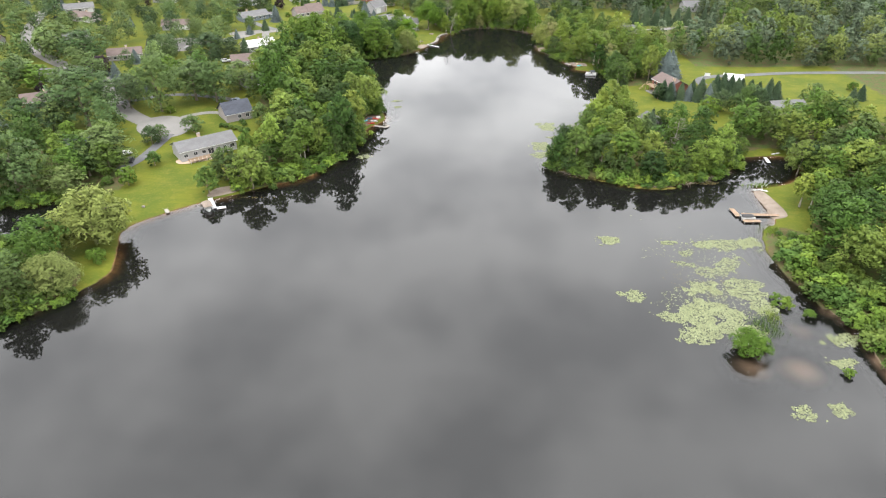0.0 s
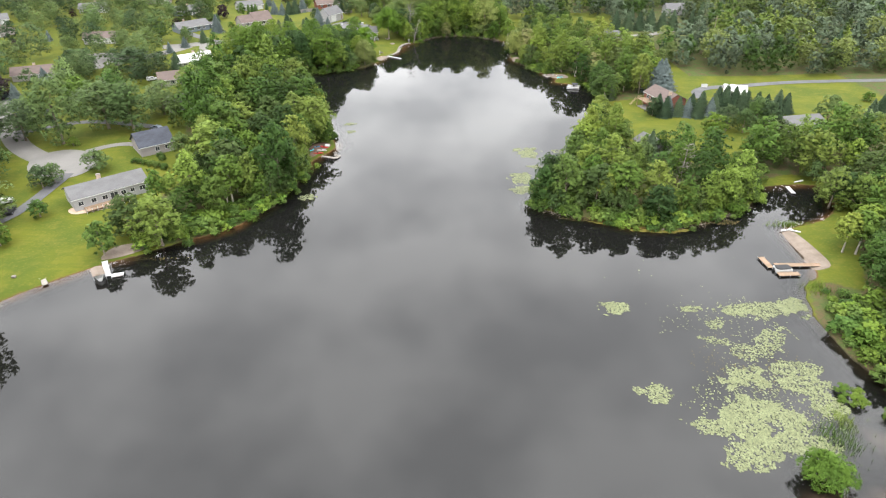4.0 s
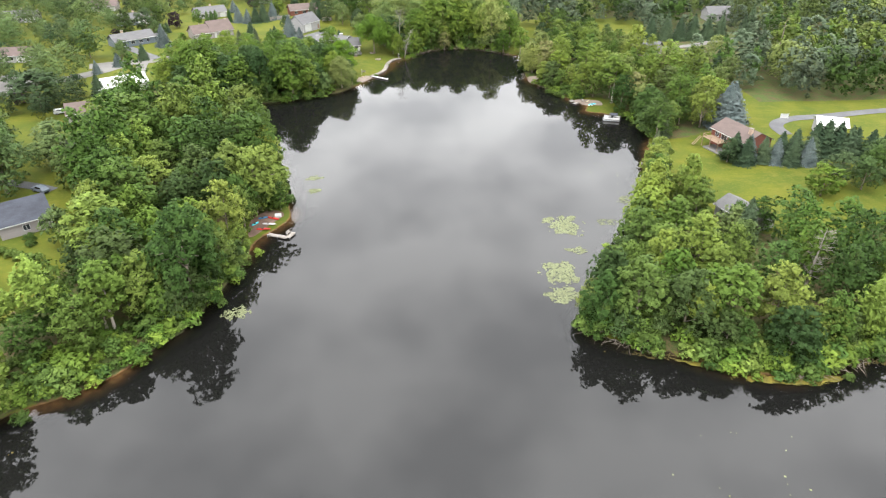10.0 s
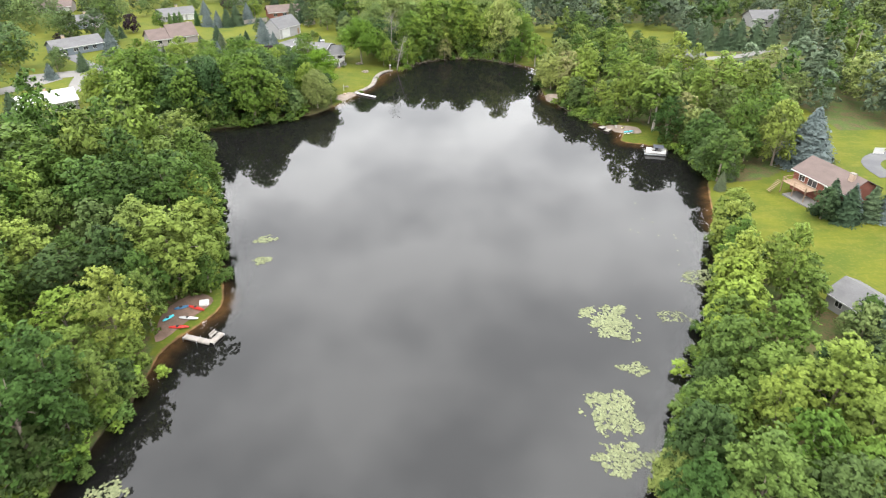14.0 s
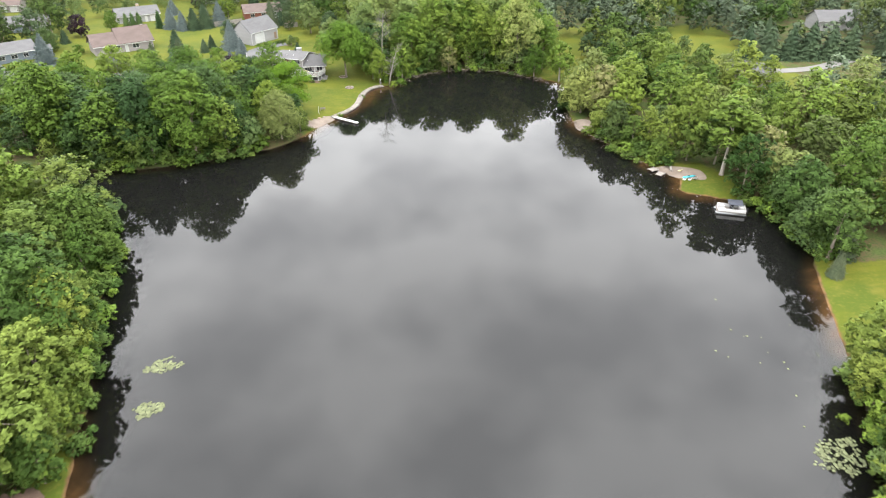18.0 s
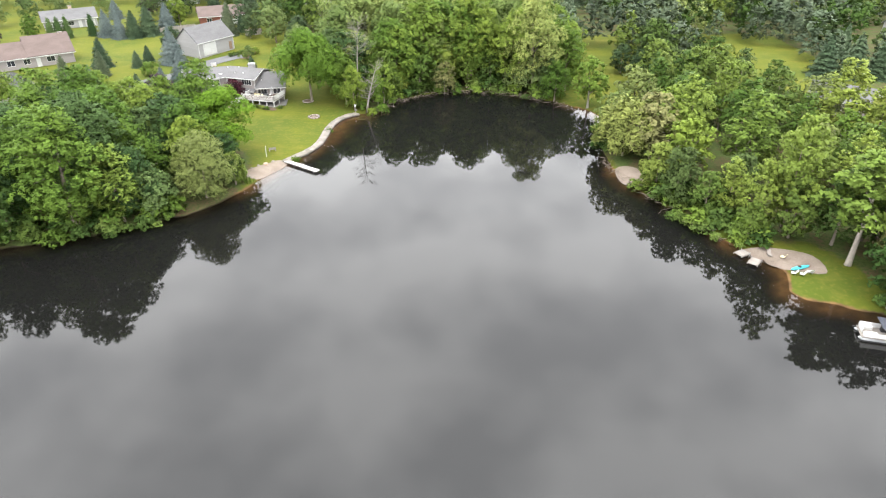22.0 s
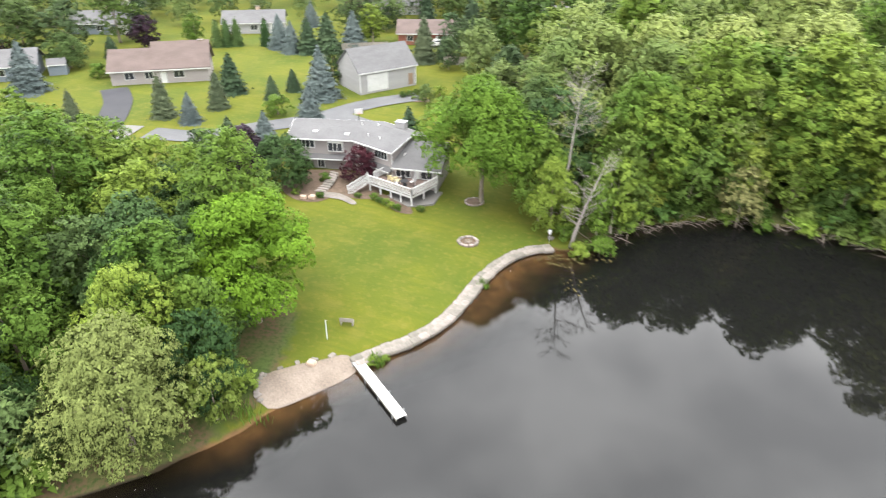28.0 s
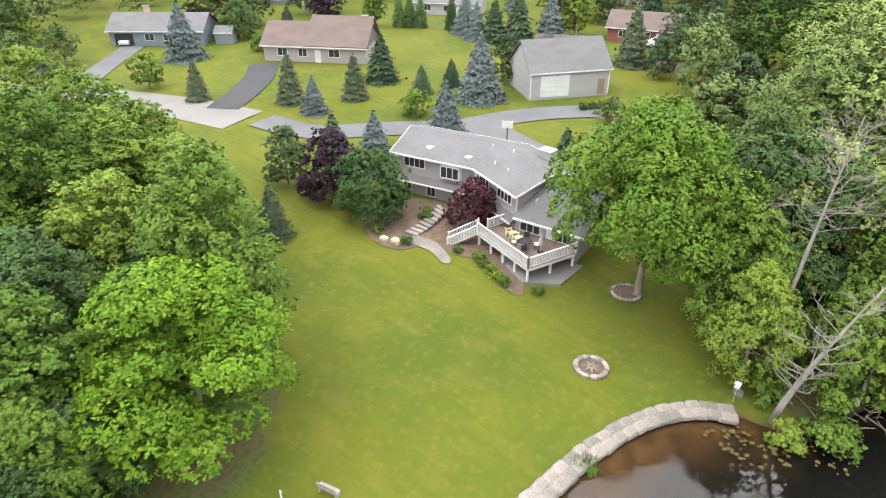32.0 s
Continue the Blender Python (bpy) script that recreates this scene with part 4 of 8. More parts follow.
def railing(root, a, b, z0, z1, mat, gap=0.16, name="railing"):
    """A guard rail from a to b; z0 and z1 are the floor's heights at its ends."""
    va, vb = Vector((*a, z0)), Vector((*b, z1))
    d = vb - va
    side = Vector((-d.y, d.x, 0)).normalized() * 0.045
    s = Shape()
    for lo, hi, k in ((0.93, 1.02, 1.6), (0.08, 0.15, 0.7)):
        v = [p + side * sg * k + Vector((0, 0, h)) for h in (lo, hi) for p, sg in ((va, -1), (vb, -1), (vb, 1), (va, 1))]
        s.add(v, [(3, 2, 1, 0), (4, 5, 6, 7), (0, 1, 5, 4), (1, 2, 6, 5), (2, 3, 7, 6), (3, 0, 4, 7)])
    rail = part(name, s, mat, root)
    count = max(2, int(d.length / gap))
    bal = Shape().box((-0.03, -0.03, 0.15), (0.03, 0.03, 0.93)).mesh("baluster", mat)
    for i in range(count + 1):
        ob = new("baluster", bal)
        ob.parent = rail
        ob.matrix_basis = Matrix.Translation(va + d * (i / count))
    for p in (va, vb):
        part("newel", Shape().box((p.x - 0.06, p.y - 0.06, p.z), (p.x + 0.06, p.y + 0.06, p.z + 1.1), c=0.01), mat, rail)
    return rail


def main_house():
    """The two-winged house on the lawn, its low end, deck, stairs and patio."""
    z0 = 1.0
    root = thing("house", Matrix.Translation((0, 0, z0)), "two-storey taupe house with grey shingle roof and white trim", "house")
    A, B, C, E = Vector((-32.9, 391.2)), Vector((-24.2, 393.4)), Vector((-17.6, 391.2)), Vector((-11.6, 392.0))
    nA, nB, nE = Vector((-0.245, 0.969)), Vector((0.316, 0.949)), Vector((-0.132, 0.991))
    dep = 7.4
    Ab, Cb, Bb = A + dep * nA, C + dep * nB, B + Vector((0.3, 7.7))
    eave, ridge = 5.12, 6.32
    w = Shape()
    foot = [A, B, C, Cb, Bb, Ab]
    w.add([(p.x, p.y, z) for z in (-0.6, eave) for p in foot], [(i, (i + 1) % 6, 6 + (i + 1) % 6, 6 + i) for i in range(6)])
    for p, q in ((A, Ab), (C, Cb)):
        m = (p + q) / 2
        w.add([(p.x, p.y, eave), (q.x, q.y, eave), (m.x, m.y, ridge - 0.1)], [(0, 1, 2), (2, 1, 0)])
    part("wall", w, M["siding"], root)
    RA, RB, RC = (A + Ab) / 2, (B + Bb) / 2, (C + Cb) / 2
    over, t = 0.5, 0.16
    dA, dC = (A - B).normalized() * 0.45, (C - B).normalized() * 0.45
    drop = (ridge - eave) / (dep / 2) * over

    def plane(name, a, b, c, d, zl, zh, mat):
        """A roof slab with its low edge a-b and its high edge d-c."""
        low = [(a.x, a.y, zl), (b.x, b.y, zl), (c.x, c.y, zh), (d.x, d.y, zh)]
        s = Shape().add(low + [(x, y, z + t) for x, y, z in low], [(3, 2, 1, 0), (4, 5, 6, 7), (0, 1, 5, 4), (1, 2, 6, 5), (2, 3, 7, 6), (3, 0, 4, 7)])
        ob = part(name, s, mat, root)
        k = along(a, b)
        ln = (b - a).length
        part("gutter", Shape().box((0, -0.12, zl - 0.04), (ln, 0.0, zl + t - 0.03), k), M["white"], ob)
        e = Vector((d.x - a.x, d.y - a.y, zh - zl))
        return ob

    up, upB = nA * over, Vector((0.03, 1.0)) * over
    plane("roof", A + dA - up, B - upB, RB, RA + dA, eave - drop, ridge, M["shingle"])
    plane("roof", B - upB, C + dC - nB * over, RC + dC, RB, eave - drop, ridge, M["shingle"])
    plane("roof", Bb + upB, Ab + dA + up, RA + dA, RB, eave - drop, ridge, M["shingle"])
    plane("roof", Cb + dC + nB * over, Bb + upB, RB, RC + dC, eave - drop, ridge, M["shingle"])
    for p, r, q in ((A + dA - up, RA + dA, Ab + dA + up), (C + dC - nB * over, RC + dC, Cb + dC + nB * over)):
        s = Shape()
        for lo, hi, zl, zh in ((p, r, eave - drop, ridge), (q, r, eave - drop, ridge)):
            e = (hi - lo).normalized() * 0.0
            o = (p - (B if p.x > B.x else B)).normalized() * 0.05
            v = [(lo.x, lo.y, zl), (hi.x, hi.y, zh), (hi.x, hi.y, zh + t + 0.02), (lo.x, lo.y, zl + t + 0.02)]
            v += [(x + o.x, y + o.y, z) for x, y, z in v]
            s.add(v, [(0, 1, 2, 3), (7, 6, 5, 4), (0, 4, 5, 1), (1, 5, 6, 2), (2, 6, 7, 3), (3, 7, 4, 0)])
        part("barge_board", s, M["white"], root)
    # the skirt of roof between the storeys
    for a, b in ((A, B), (B, C)):
        k = along(a, b)
        ln = (b - a).length
        s = Shape().add([(0, 0, 2.85), (ln, 0, 2.85), (ln, -0.75, 2.35), (0, -0.75, 2.35), (0, 0, 2.25), (ln, 0, 2.25), (ln, -0.75, 2.25), (0, -0.75, 2.25)],
                        [(3, 2, 1, 0), (4, 5, 6, 7), (2, 3, 7, 6), (0, 4, 7, 3), (1, 2, 6, 5)], k)
        sk = part("skirt_roof", s, M["shingle"], root)
        part("gutter", Shape().box((0, -0.86, 2.24), (ln, -0.75, 2.38), k), M["white"], sk)
        for x in (0.0, ln - 0.16):
            part("corner_board", Shape().box((x, -0.03, -0.2), (x + 0.16, -0.002, eave - 0.2), k), M["white"], root)
    kA, kB = along(A, B), along(B, C)
    window(root, 2.1, 0, 3.75, 2.3, 1.05, 4, turn=kA)
    bay = window(root, 6.3, -0.42, 3.5, 1.9, 1.1, 3, turn=kA)
    part("bay", Shape().prism([(5.2, -0.003), (5.35, -0.4), (7.25, -0.4), (7.4, -0.003)], 3.3, 4.75, kA), M["white"], root)
    window(root, 1.2, 0, 1.1, 0.9, 1.0, 2, turn=kA)
    window(root, 4.0, 0, 0.9, 0.9, 1.1, 2, turn=kA)
    window(root, 1.5, 0, 3.7, 1.5, 1.15, 3, turn=kB)
    window(root, 4.9, 0, 3.65, 2.2, 1.15, 4, turn=kB)
    # the low end with its tall windows
    Eb, Cx = E + 6.6 * nE, C + 6.6 * nE
    s = Shape()
    s.add([(p.x, p.y, z) for z in (-0.6, 3.3) for p in (C, E, Eb, Cx)], [(0, 1, 5, 4), (1, 2, 6, 5), (2, 3, 7, 6)])
    mid = (E + Eb) / 2
    s.add([(E.x, E.y, 3.3), (Eb.x, Eb.y, 3.3), (mid.x, mid.y, 5.5)], [(0, 1, 2), (2, 1, 0)])
    part("wall", s, M["siding"], root)
    out = (E - C).normalized() * 0.7
    midC = (C + Cx) / 2
    plane("roof", C - nE * 0.7, E - nE * 0.7 + out, mid + out, midC, 3.0, 5.6, M["shingle"])
    plane("roof", Eb + nE * 0.5 + out, Cx + nE * 0.5, midC, mid + out, 3.0, 5.6, M["shingle"])
    kE = along(C, E)
    window(root, 1.4, 0, 1.75, 1.9, 1.35, 3, turn=kE)
    window(root, 4.6, 0, 1.7, 1.5, 1.4, 2, turn=kE)
    d = part("door", Shape().box((3.0, -0.06, 1.62), (3.6, -0.004, 3.1), kE), M["white"], root)
    part("handle", Shape().box((3.5, -0.11, 2.2), (3.55, -0.06, 2.4), kE), M["metal"], d)
    win = part("window", Shape().tube([(-16.4, 392.6, 4.3), (-16.33, 392.58, 4.3)], [0.3, 0.3], 10), M["white"], root)
    ch = part("chimney", Shape().box((-20.2, 397.8, 4.0), (-18.8, 398.9, 6.62), c=0.05), M["siding_grey"], root)
    part("cap", Shape().box((-20.27, 397.73, 6.62), (-18.73, 398.97, 6.68), c=0.03), M["metal"], ch)
    for x, y, z in ((-30.0, 393.2, 5.60), (-25.6, 394.0, 5.50)):
        part("skylight", Shape().box((x - 0.3, y - 0.4, z - 0.1), (x + 0.3, y + 0.4, z + 0.13), c=0.03), M["white"], root)
    for x, y, z in ((-24.4, 396.2, 6.0), (-21.9, 396.2, 6.1), (-22.4, 394.0, 5.45), (-20.4, 393.4, 5.45)):
        part("vent", Shape().tube([(x, y, z), (x, y, z + 0.55)], [0.08, 0.08], 8), M["white"], root)
    # deck
    P1, P2, P3 = Vector((-19.8, 388.4)), Vector((-12.8, 386.4)), Vector((-11.3, 391.2))
    wallL = Vector((-19.0, 391.5))
    fl = 1.6
    deck = thing("deck", Matrix.Translation((0, 0, z0)), "raised deck with brown boards and white railings on white posts", "deck")
    ring = [P1, P2, P3, Vector((-11.5, 391.9)), C + Vector((0.02, -0.05)), wallL]
    n_boards = 26
    e = (P2 - P1).normalized()
    f = Vector((-e.y, e.x))
    boards = []
    for i in range(n_boards):
        lo, hi = i * 0.205, i * 0.205 + 0.195
        pts = []
        bm = bmesh.new()
        bm.faces.new([bm.verts.new((p.x, p.y, 0)) for p in ring])
        for off, sg in ((lo, 1), (hi, -1)):
            q = P1 + f * off
            bmesh.ops.bisect_plane(bm, geom=bm.verts[:] + bm.edges[:] + bm.faces[:], plane_co=(q.x, q.y, 0), plane_no=(f.x * sg, f.y * sg, 0), clear_inner=True)
        if bm.faces:
            for face in bm.faces:
                pts = [(v.co.x, v.co.y) for v in face.verts]
                part("board", Shape().prism(pts, fl - 0.04, fl), M["deck_wood"], deck)
                break
        bm.free()
    for a, b in ((P1, P2), (P2, P3)):
        k = along(a, b)
        part("fascia", Shape().box((0, 0.03, fl - 0.34), ((b - a).length, 0.09, fl - 0.045), k), M["white"], deck)
        railing(deck, a, b, fl, fl, M["white"])
    railing(deck, wallL, P1 + f * 1.1, fl, fl, M["white"])
    for p in (P1, (P1 + P2) / 2, P2, (P2 + P3) / 2, P3, P1.lerp(P2, 0.25), P1.lerp(P2, 0.75)):
        q = p + (Vector((-15.5, 390)) - p).normalized() * 0.2
        part("post", Shape().box((q.x - 0.09, q.y - 0.09, -0.4), (q.x + 0.09, q.y + 0.09, fl - 0.05), c=0.01), M["white"], deck)
    # stairs down to the lawn
    top, foot_ = P1 + f * 0.1 - e * 0.05, Vector((-22.0, 386.9))
    run = foot_ - top
    side = Vector((-run.y, run.x)).normalized() * 0.55
    steps = 9
    for i in range(steps):
        c = top + run * ((i + 0.5) / steps)
        zt = fl - (i + 1) * fl / (steps + 1)
        r2 = run.normalized() * 0.16
        pts = [c - r2 - side, c + r2 - side, c + r2 + side, c - r2 + side]
        part("tread", Shape().prism([(p.x, p.y) for p in pts], zt - 0.04, zt), M["deck_wood"], deck)
    for sg in (-1, 1):
        railing(deck, top + side * sg, foot_ + side * sg, fl, 0.1, M["white"], name="stair_railing")
    patio = thing("patio", Matrix.Identity(4), "pale concrete patio under the deck", "patio", kind="structure")
    part("slab", Shape().prism([(-19, 391), (-18.2, 388.4), (-13.2, 386.2), (-10.6, 388), (-10.8, 391.8)], 0.6, 1.26), M["road"], patio)
    for x, y, yaw in ((-17.2, 389.9, 160), (-16.3, 389.6, 150)):
        adirondack(Matrix.Translation((x, y, z0 + fl)) @ Matrix.Rotation(radians(yaw), 4, "Z"))
    tb = thing("patio_table", Matrix.Translation((-15.0, 389.0, z0 + fl)), "dark round patio table on the deck", "table")
    part("tabletop", Shape().tube([(0, 0, 0.68), (0, 0, 0.72)], [0.6, 0.6], 16), M["black"], tb)
    part("stem", Shape().tube([(0, 0, 0), (0, 0, 0.68)], [0.08, 0.04], 8), M["black"], tb)
    for k in range(4):
        a = radians(90 * k + 30)
        patio_chair(Matrix.Translation((-15.0 + 1.0 * math.cos(a), 389.0 + 1.0 * math.sin(a), z0 + fl)) @ Matrix.Rotation(a - math.pi / 2, 4, "Z"), k in (0, 2))


    um = thing("patio_umbrella", Matrix.Translation((-13.6, 389.3, z0 + fl)), "folded pale grey patio umbrella on the deck", "umbrella")
    part("pole", Shape().tube([(0, 0, 0.06), (0, 0, 2.3)], [0.03, 0.025], 8), M["metal"], um)
    part("canopy", Shape().tube([(0, 0, 0.75), (0, 0, 1.0), (0, 0, 1.7), (0, 0, 2.2)], [0.20, 0.19, 0.12, 0.03], 8), M["siding_grey"], um)
    part("base_plate", Shape().tube([(0, 0, 0), (0, 0, 0.07)], [0.28, 0.25], 12), M["black"], um)
    pt = thing("picnic_table", Matrix.Translation((-15.2, 389.6, 1.26)) @ Matrix.Rotation(radians(-16), 4, "Z"), "weathered grey picnic table under the deck", "table")
    part("tabletop", Shape().box((-0.9, -0.38, 0.70), (0.9, 0.38, 0.75), c=0.02), M["grey_wood"], pt)
    for y in (-0.7, 0.7):
        part("bench", Shape().box((-0.9, y - 0.14, 0.41), (0.9, y + 0.14, 0.45), c=0.02), M["grey_wood"], pt)
    for x in (-0.6, 0.6):
        part("leg", Shape().box((x - 0.04, -0.7, 0.3), (x + 0.04, 0.7, 0.40)).box((x - 0.04, -0.3, 0), (x + 0.04, -0.2, 0.7)).box((x - 0.04, 0.2, 0), (x + 0.04, 0.3, 0.7)), M["grey_wood"], pt)


def adirondack(m):
    c = thing("adirondack_chair", m, "pale yellow slatted garden chair on the deck", "chair", "yellow deck chairs")
    part("seat", Shape().add([(-0.28, -0.3, 0.38), (0.28, -0.3, 0.38), (0.28, 0.25, 0.26), (-0.28, 0.25, 0.26), (-0.28, -0.3, 0.34), (0.28, -0.3, 0.34), (0.28, 0.25, 0.22), (-0.28, 0.25, 0.22)], [(0, 1, 2, 3), (7, 6, 5, 4), (0, 4, 5, 1), (1, 5, 6, 2), (2, 6, 7, 3), (3, 7, 4, 0)]), M["yellow"], c)
    for i in range(5):
        x = -0.26 + i * 0.13
        h = 0.95 - 0.06 * abs(i - 2)
        part("slat", Shape().add([(x - 0.055, 0.2, 0.24), (x + 0.055, 0.2, 0.24), (x + 0.055, 0.52, h), (x - 0.055, 0.52, h), (x - 0.055, 0.23, 0.24), (x + 0.055, 0.23, 0.24), (x + 0.055, 0.55, h), (x - 0.055, 0.55, h)], [(0, 1, 2, 3), (7, 6, 5, 4), (0, 4, 5, 1), (1, 5, 6, 2), (2, 6, 7, 3), (3, 7, 4, 0)]), M["yellow"], c)
    for sx in (-1, 1):
        part("arm", Shape().box((sx * 0.36 - 0.07, -0.35, 0.54), (sx * 0.36 + 0.07, 0.35, 0.57), c=0.03), M["yellow"], c)
        for y in (-0.28, 0.3):
            part("leg", Shape().box((sx * 0.34 - 0.025, y - 0.05, 0), (sx * 0.34 + 0.025, y + 0.05, 0.54)), M["yellow"], c)


def patio_chair(m, cushion=False):
    c = thing("patio_chair", m, "dark metal patio chair with a white cushion at the deck table" if cushion else "dark metal patio chair at the deck table", "chair", "patio chairs")
    if cushion:
        part("cushion", Shape().box((-0.23, -0.22, 0.46), (0.23, 0.2, 0.54), c=0.05).box((-0.22, 0.14, 0.5), (0.22, 0.2, 0.9)), M["white"], c, "white cushion")
    part("seat", Shape().box((-0.24, -0.24, 0.42), (0.24, 0.24, 0.46), c=0.04), M["black"], c)
    part("backrest", Shape().box((-0.24, 0.2, 0.46), (0.24, 0.25, 0.92), c=0.02), M["black"], c)
    for x in (-0.2, 0.2):
        for y in (-0.2, 0.2):
            part("leg", Shape().tube([(x, y, 0), (x, y, 0.42)], [0.018, 0.018], 6), M["black"], c)


main_house()
g = house(facing(-39.2, 430.4, 56, 2.9), 12.0, 8.5, 3.6, 7.0, M["siding_grey"], M["shingle"], "grey detached garage with a white overhead door", garage=[(-2.3, 4.1, 2.9)], name="garage", over=0.3)
for x in (-6.0, 5.85):
    part("corner_board", Shape().box((x, -4.3, 0), (x + 0.16, -4.254, 3.5)), M["white"], g)
part("door", Shape().box((4.3, -4.32, 0), (5.3, -4.254, 2.1)), M["new_wood"], g)
rh = house(facing(-80.1, 419.2, 34), 17.6, 9, 2.8, 5.6, M["siding"], M["shingle_brown"], "tan ranch house with a brown shingle roof", windows=row, doors=[(0.6, 1, 2.1)], chimney=(7.6, 1, 6.6))
raised = [(-5.02, 2.62), (0.9, 6.5), (5.02, 2.7)]
part("roof", Shape().add([(-1.6, y, z) for y, z in raised] + [(9.25, y, z) for y, z in raised] + [(-1.6, y, z + 0.18) for y, z in raised] + [(9.25, y, z + 0.18) for y, z in raised],
                         [(0, 1, 7, 6), (1, 2, 8, 7), (4, 3, 9, 10), (5, 4, 10, 11), (6, 7, 10, 9), (7, 8, 11, 10), (0, 6, 9, 3), (2, 5, 11, 8)]), M["shingle_brown"], rh, "taller roof over the living rooms")
part("gable", Shape().add([(x, y, z) for x in (-1.5, 8.9) for y, z in raised], [(0, 1, 2), (2, 1, 0), (3, 4, 5), (5, 4, 3)]), M["siding"], rh)
bl = house(facing(-111, 406.5, 42), 17, 8.5, 2.8, 5.0, M["siding_blue"], M["shingle"], "blue-grey ranch house with its open garage painted as a dark panel", windows=[(-1.2, 1.0, 1.6, 1.1), (2.2, 1.0, 1.6, 1.1), (5.4, 1.0, 1.2, 1.1)], chimney=(-3, 1, 6))
# black panel on the solid wall, painting the shade inside the garage
part("dark_garage_panel", Shape().box((-7.6, -4.29, 0.05), (-4.2, -4.256, 2.1)), M["black"], bl)
house(facing(-101.5, 413.5, 42), 3.2, 3.0, 2.0, 2.9, M["siding_blue"], M["shingle"], "small blue-grey garden shed beside a ranch house", name="shed", over=0.15)
# left shore
lh = house(facing(-80, 207.5, 37), 19, 8.5, 3.4, 5.4, M["siding_grey"], M["shingle"], "long grey ranch house above the lake lawn", windows=[(-7.8, 1.2, 1.2, 1.1), (-4.6, 1.2, 1.2, 1.1), (-1.8, 1.2, 1.2, 1.1), (0.6, 0.6, 1.9, 1.9), (3.0, 1.2, 1.2, 1.1), (5.4, 1.3, 1.0, 1.0), (8.0, 1.1, 1.5, 1.2)], chimney=(-1.0, 1.2, 6.3))
part("deck", Shape().box((-7.5, -7.2, 0.3), (3.4, -4.26, 0.5), c=0.05), M["new_wood"], lh)
for i in range(9):
    part("deck_post", Shape().box((-7.5 + i * 1.34, -7.2, -1.0), (-7.38 + i * 1.34, -7.08, 1.3)), M["white"], lh)
part("deck_rail", Shape().box((-7.5, -7.2, 1.2), (3.4, -7.1, 1.32)), M["new_wood"], lh)
house(facing(-78, 240, 35), 10, 9, 3.2, 6.4, M["siding"], M["shingle_dark"], "small house with a dark slate-grey roof", windows=[(0, 1, 1.2, 1.2), (3, 1, 1.2, 1.2)])
# right shore
rh = house(facing(100, 275.4, -74), 13.0, 9, 4.4, 6.6, M["brick"], M["shingle_brown"], "red brick house with brown roof and timber deck", windows=[(-4.2, 2.6, 1.4, 1.2), (-1.4, 2.4, 2.2, 1.7), (2.4, 2.6, 1.4, 1.2), (4.8, 2.6, 1.2, 1.2), (2.6, 0.4, 1.2, 1.0), (4.8, 0.4, 1.2, 1.0)], chimney=(4.6, -1.5, 7.4))
for i in range(20):
    part("deck_board", Shape().box((-6.0, -7.9 + i * 0.18, 2.3), (0.4, -7.73 + i * 0.18, 2.36)), M["new_wood"], rh)
for x in (-5.9, -2.8, 0.3):
    part("deck_post", Shape().box((x - 0.08, -7.85, -1.2), (x + 0.08, -7.69, 3.3)), M["new_wood"], rh)
part("deck_rail", Shape().box((-6.0, -7.9, 3.2), (0.4, -7.8, 3.3)).box((-6.0, -7.9, 2.75), (0.4, -7.86, 2.82)).box((-6.0, -7.9, 3.2), (-5.9, -4.5, 3.3)), M["new_wood"], rh)
for i in range(9):
    part("stair_tread", Shape().box((-7.1, -8.2 - i * 0.27, 2.1 - i * 0.26), (-6.1, -7.92 - i * 0.27, 2.15 - i * 0.26)), M["new_wood"], rh)
part("patio", Shape().box((-4.5, -8.5, -1.0), (5.5, -4.52, 0.02)), M["road"], rh)
house(facing(130.5, 283, -22), 7.6, 7, 3.6, 5.0, M["siding_grey"], M["white"], "white-roofed pole barn beside a field", garage=[(0, 4, 3)], name="barn")
house(facing(81.4, 233.2, -72), 10.5, 7, 2.6, 4.3, M["siding_grey"], M["shingle"], "low house with a light grey roof behind trees", windows=[(-3, 1, 1.2, 1.0), (0, 1, 1.4, 1.0)])
house(facing(138, 249, 10), 14, 8, 3.0, 4.6, M["siding_grey"], M["shingle"], "low outbuilding with a pale grey roof")
house(facing(107.5, 377, -38), 11, 8, 3.2, 5.6, M["siding"], M["shingle"], "taupe lake house with a grey roof among trees", windows=[(-3.4, 1, 1.4, 1.2), (0, 0.8, 2.0, 1.6), (3.6, 1, 1.4, 1.2)])
house(facing(166, 438, 0), 16, 9, 3.5, 6.2, M["siding_grey"], M["shingle"], "grey house far off among woods", windows=row)
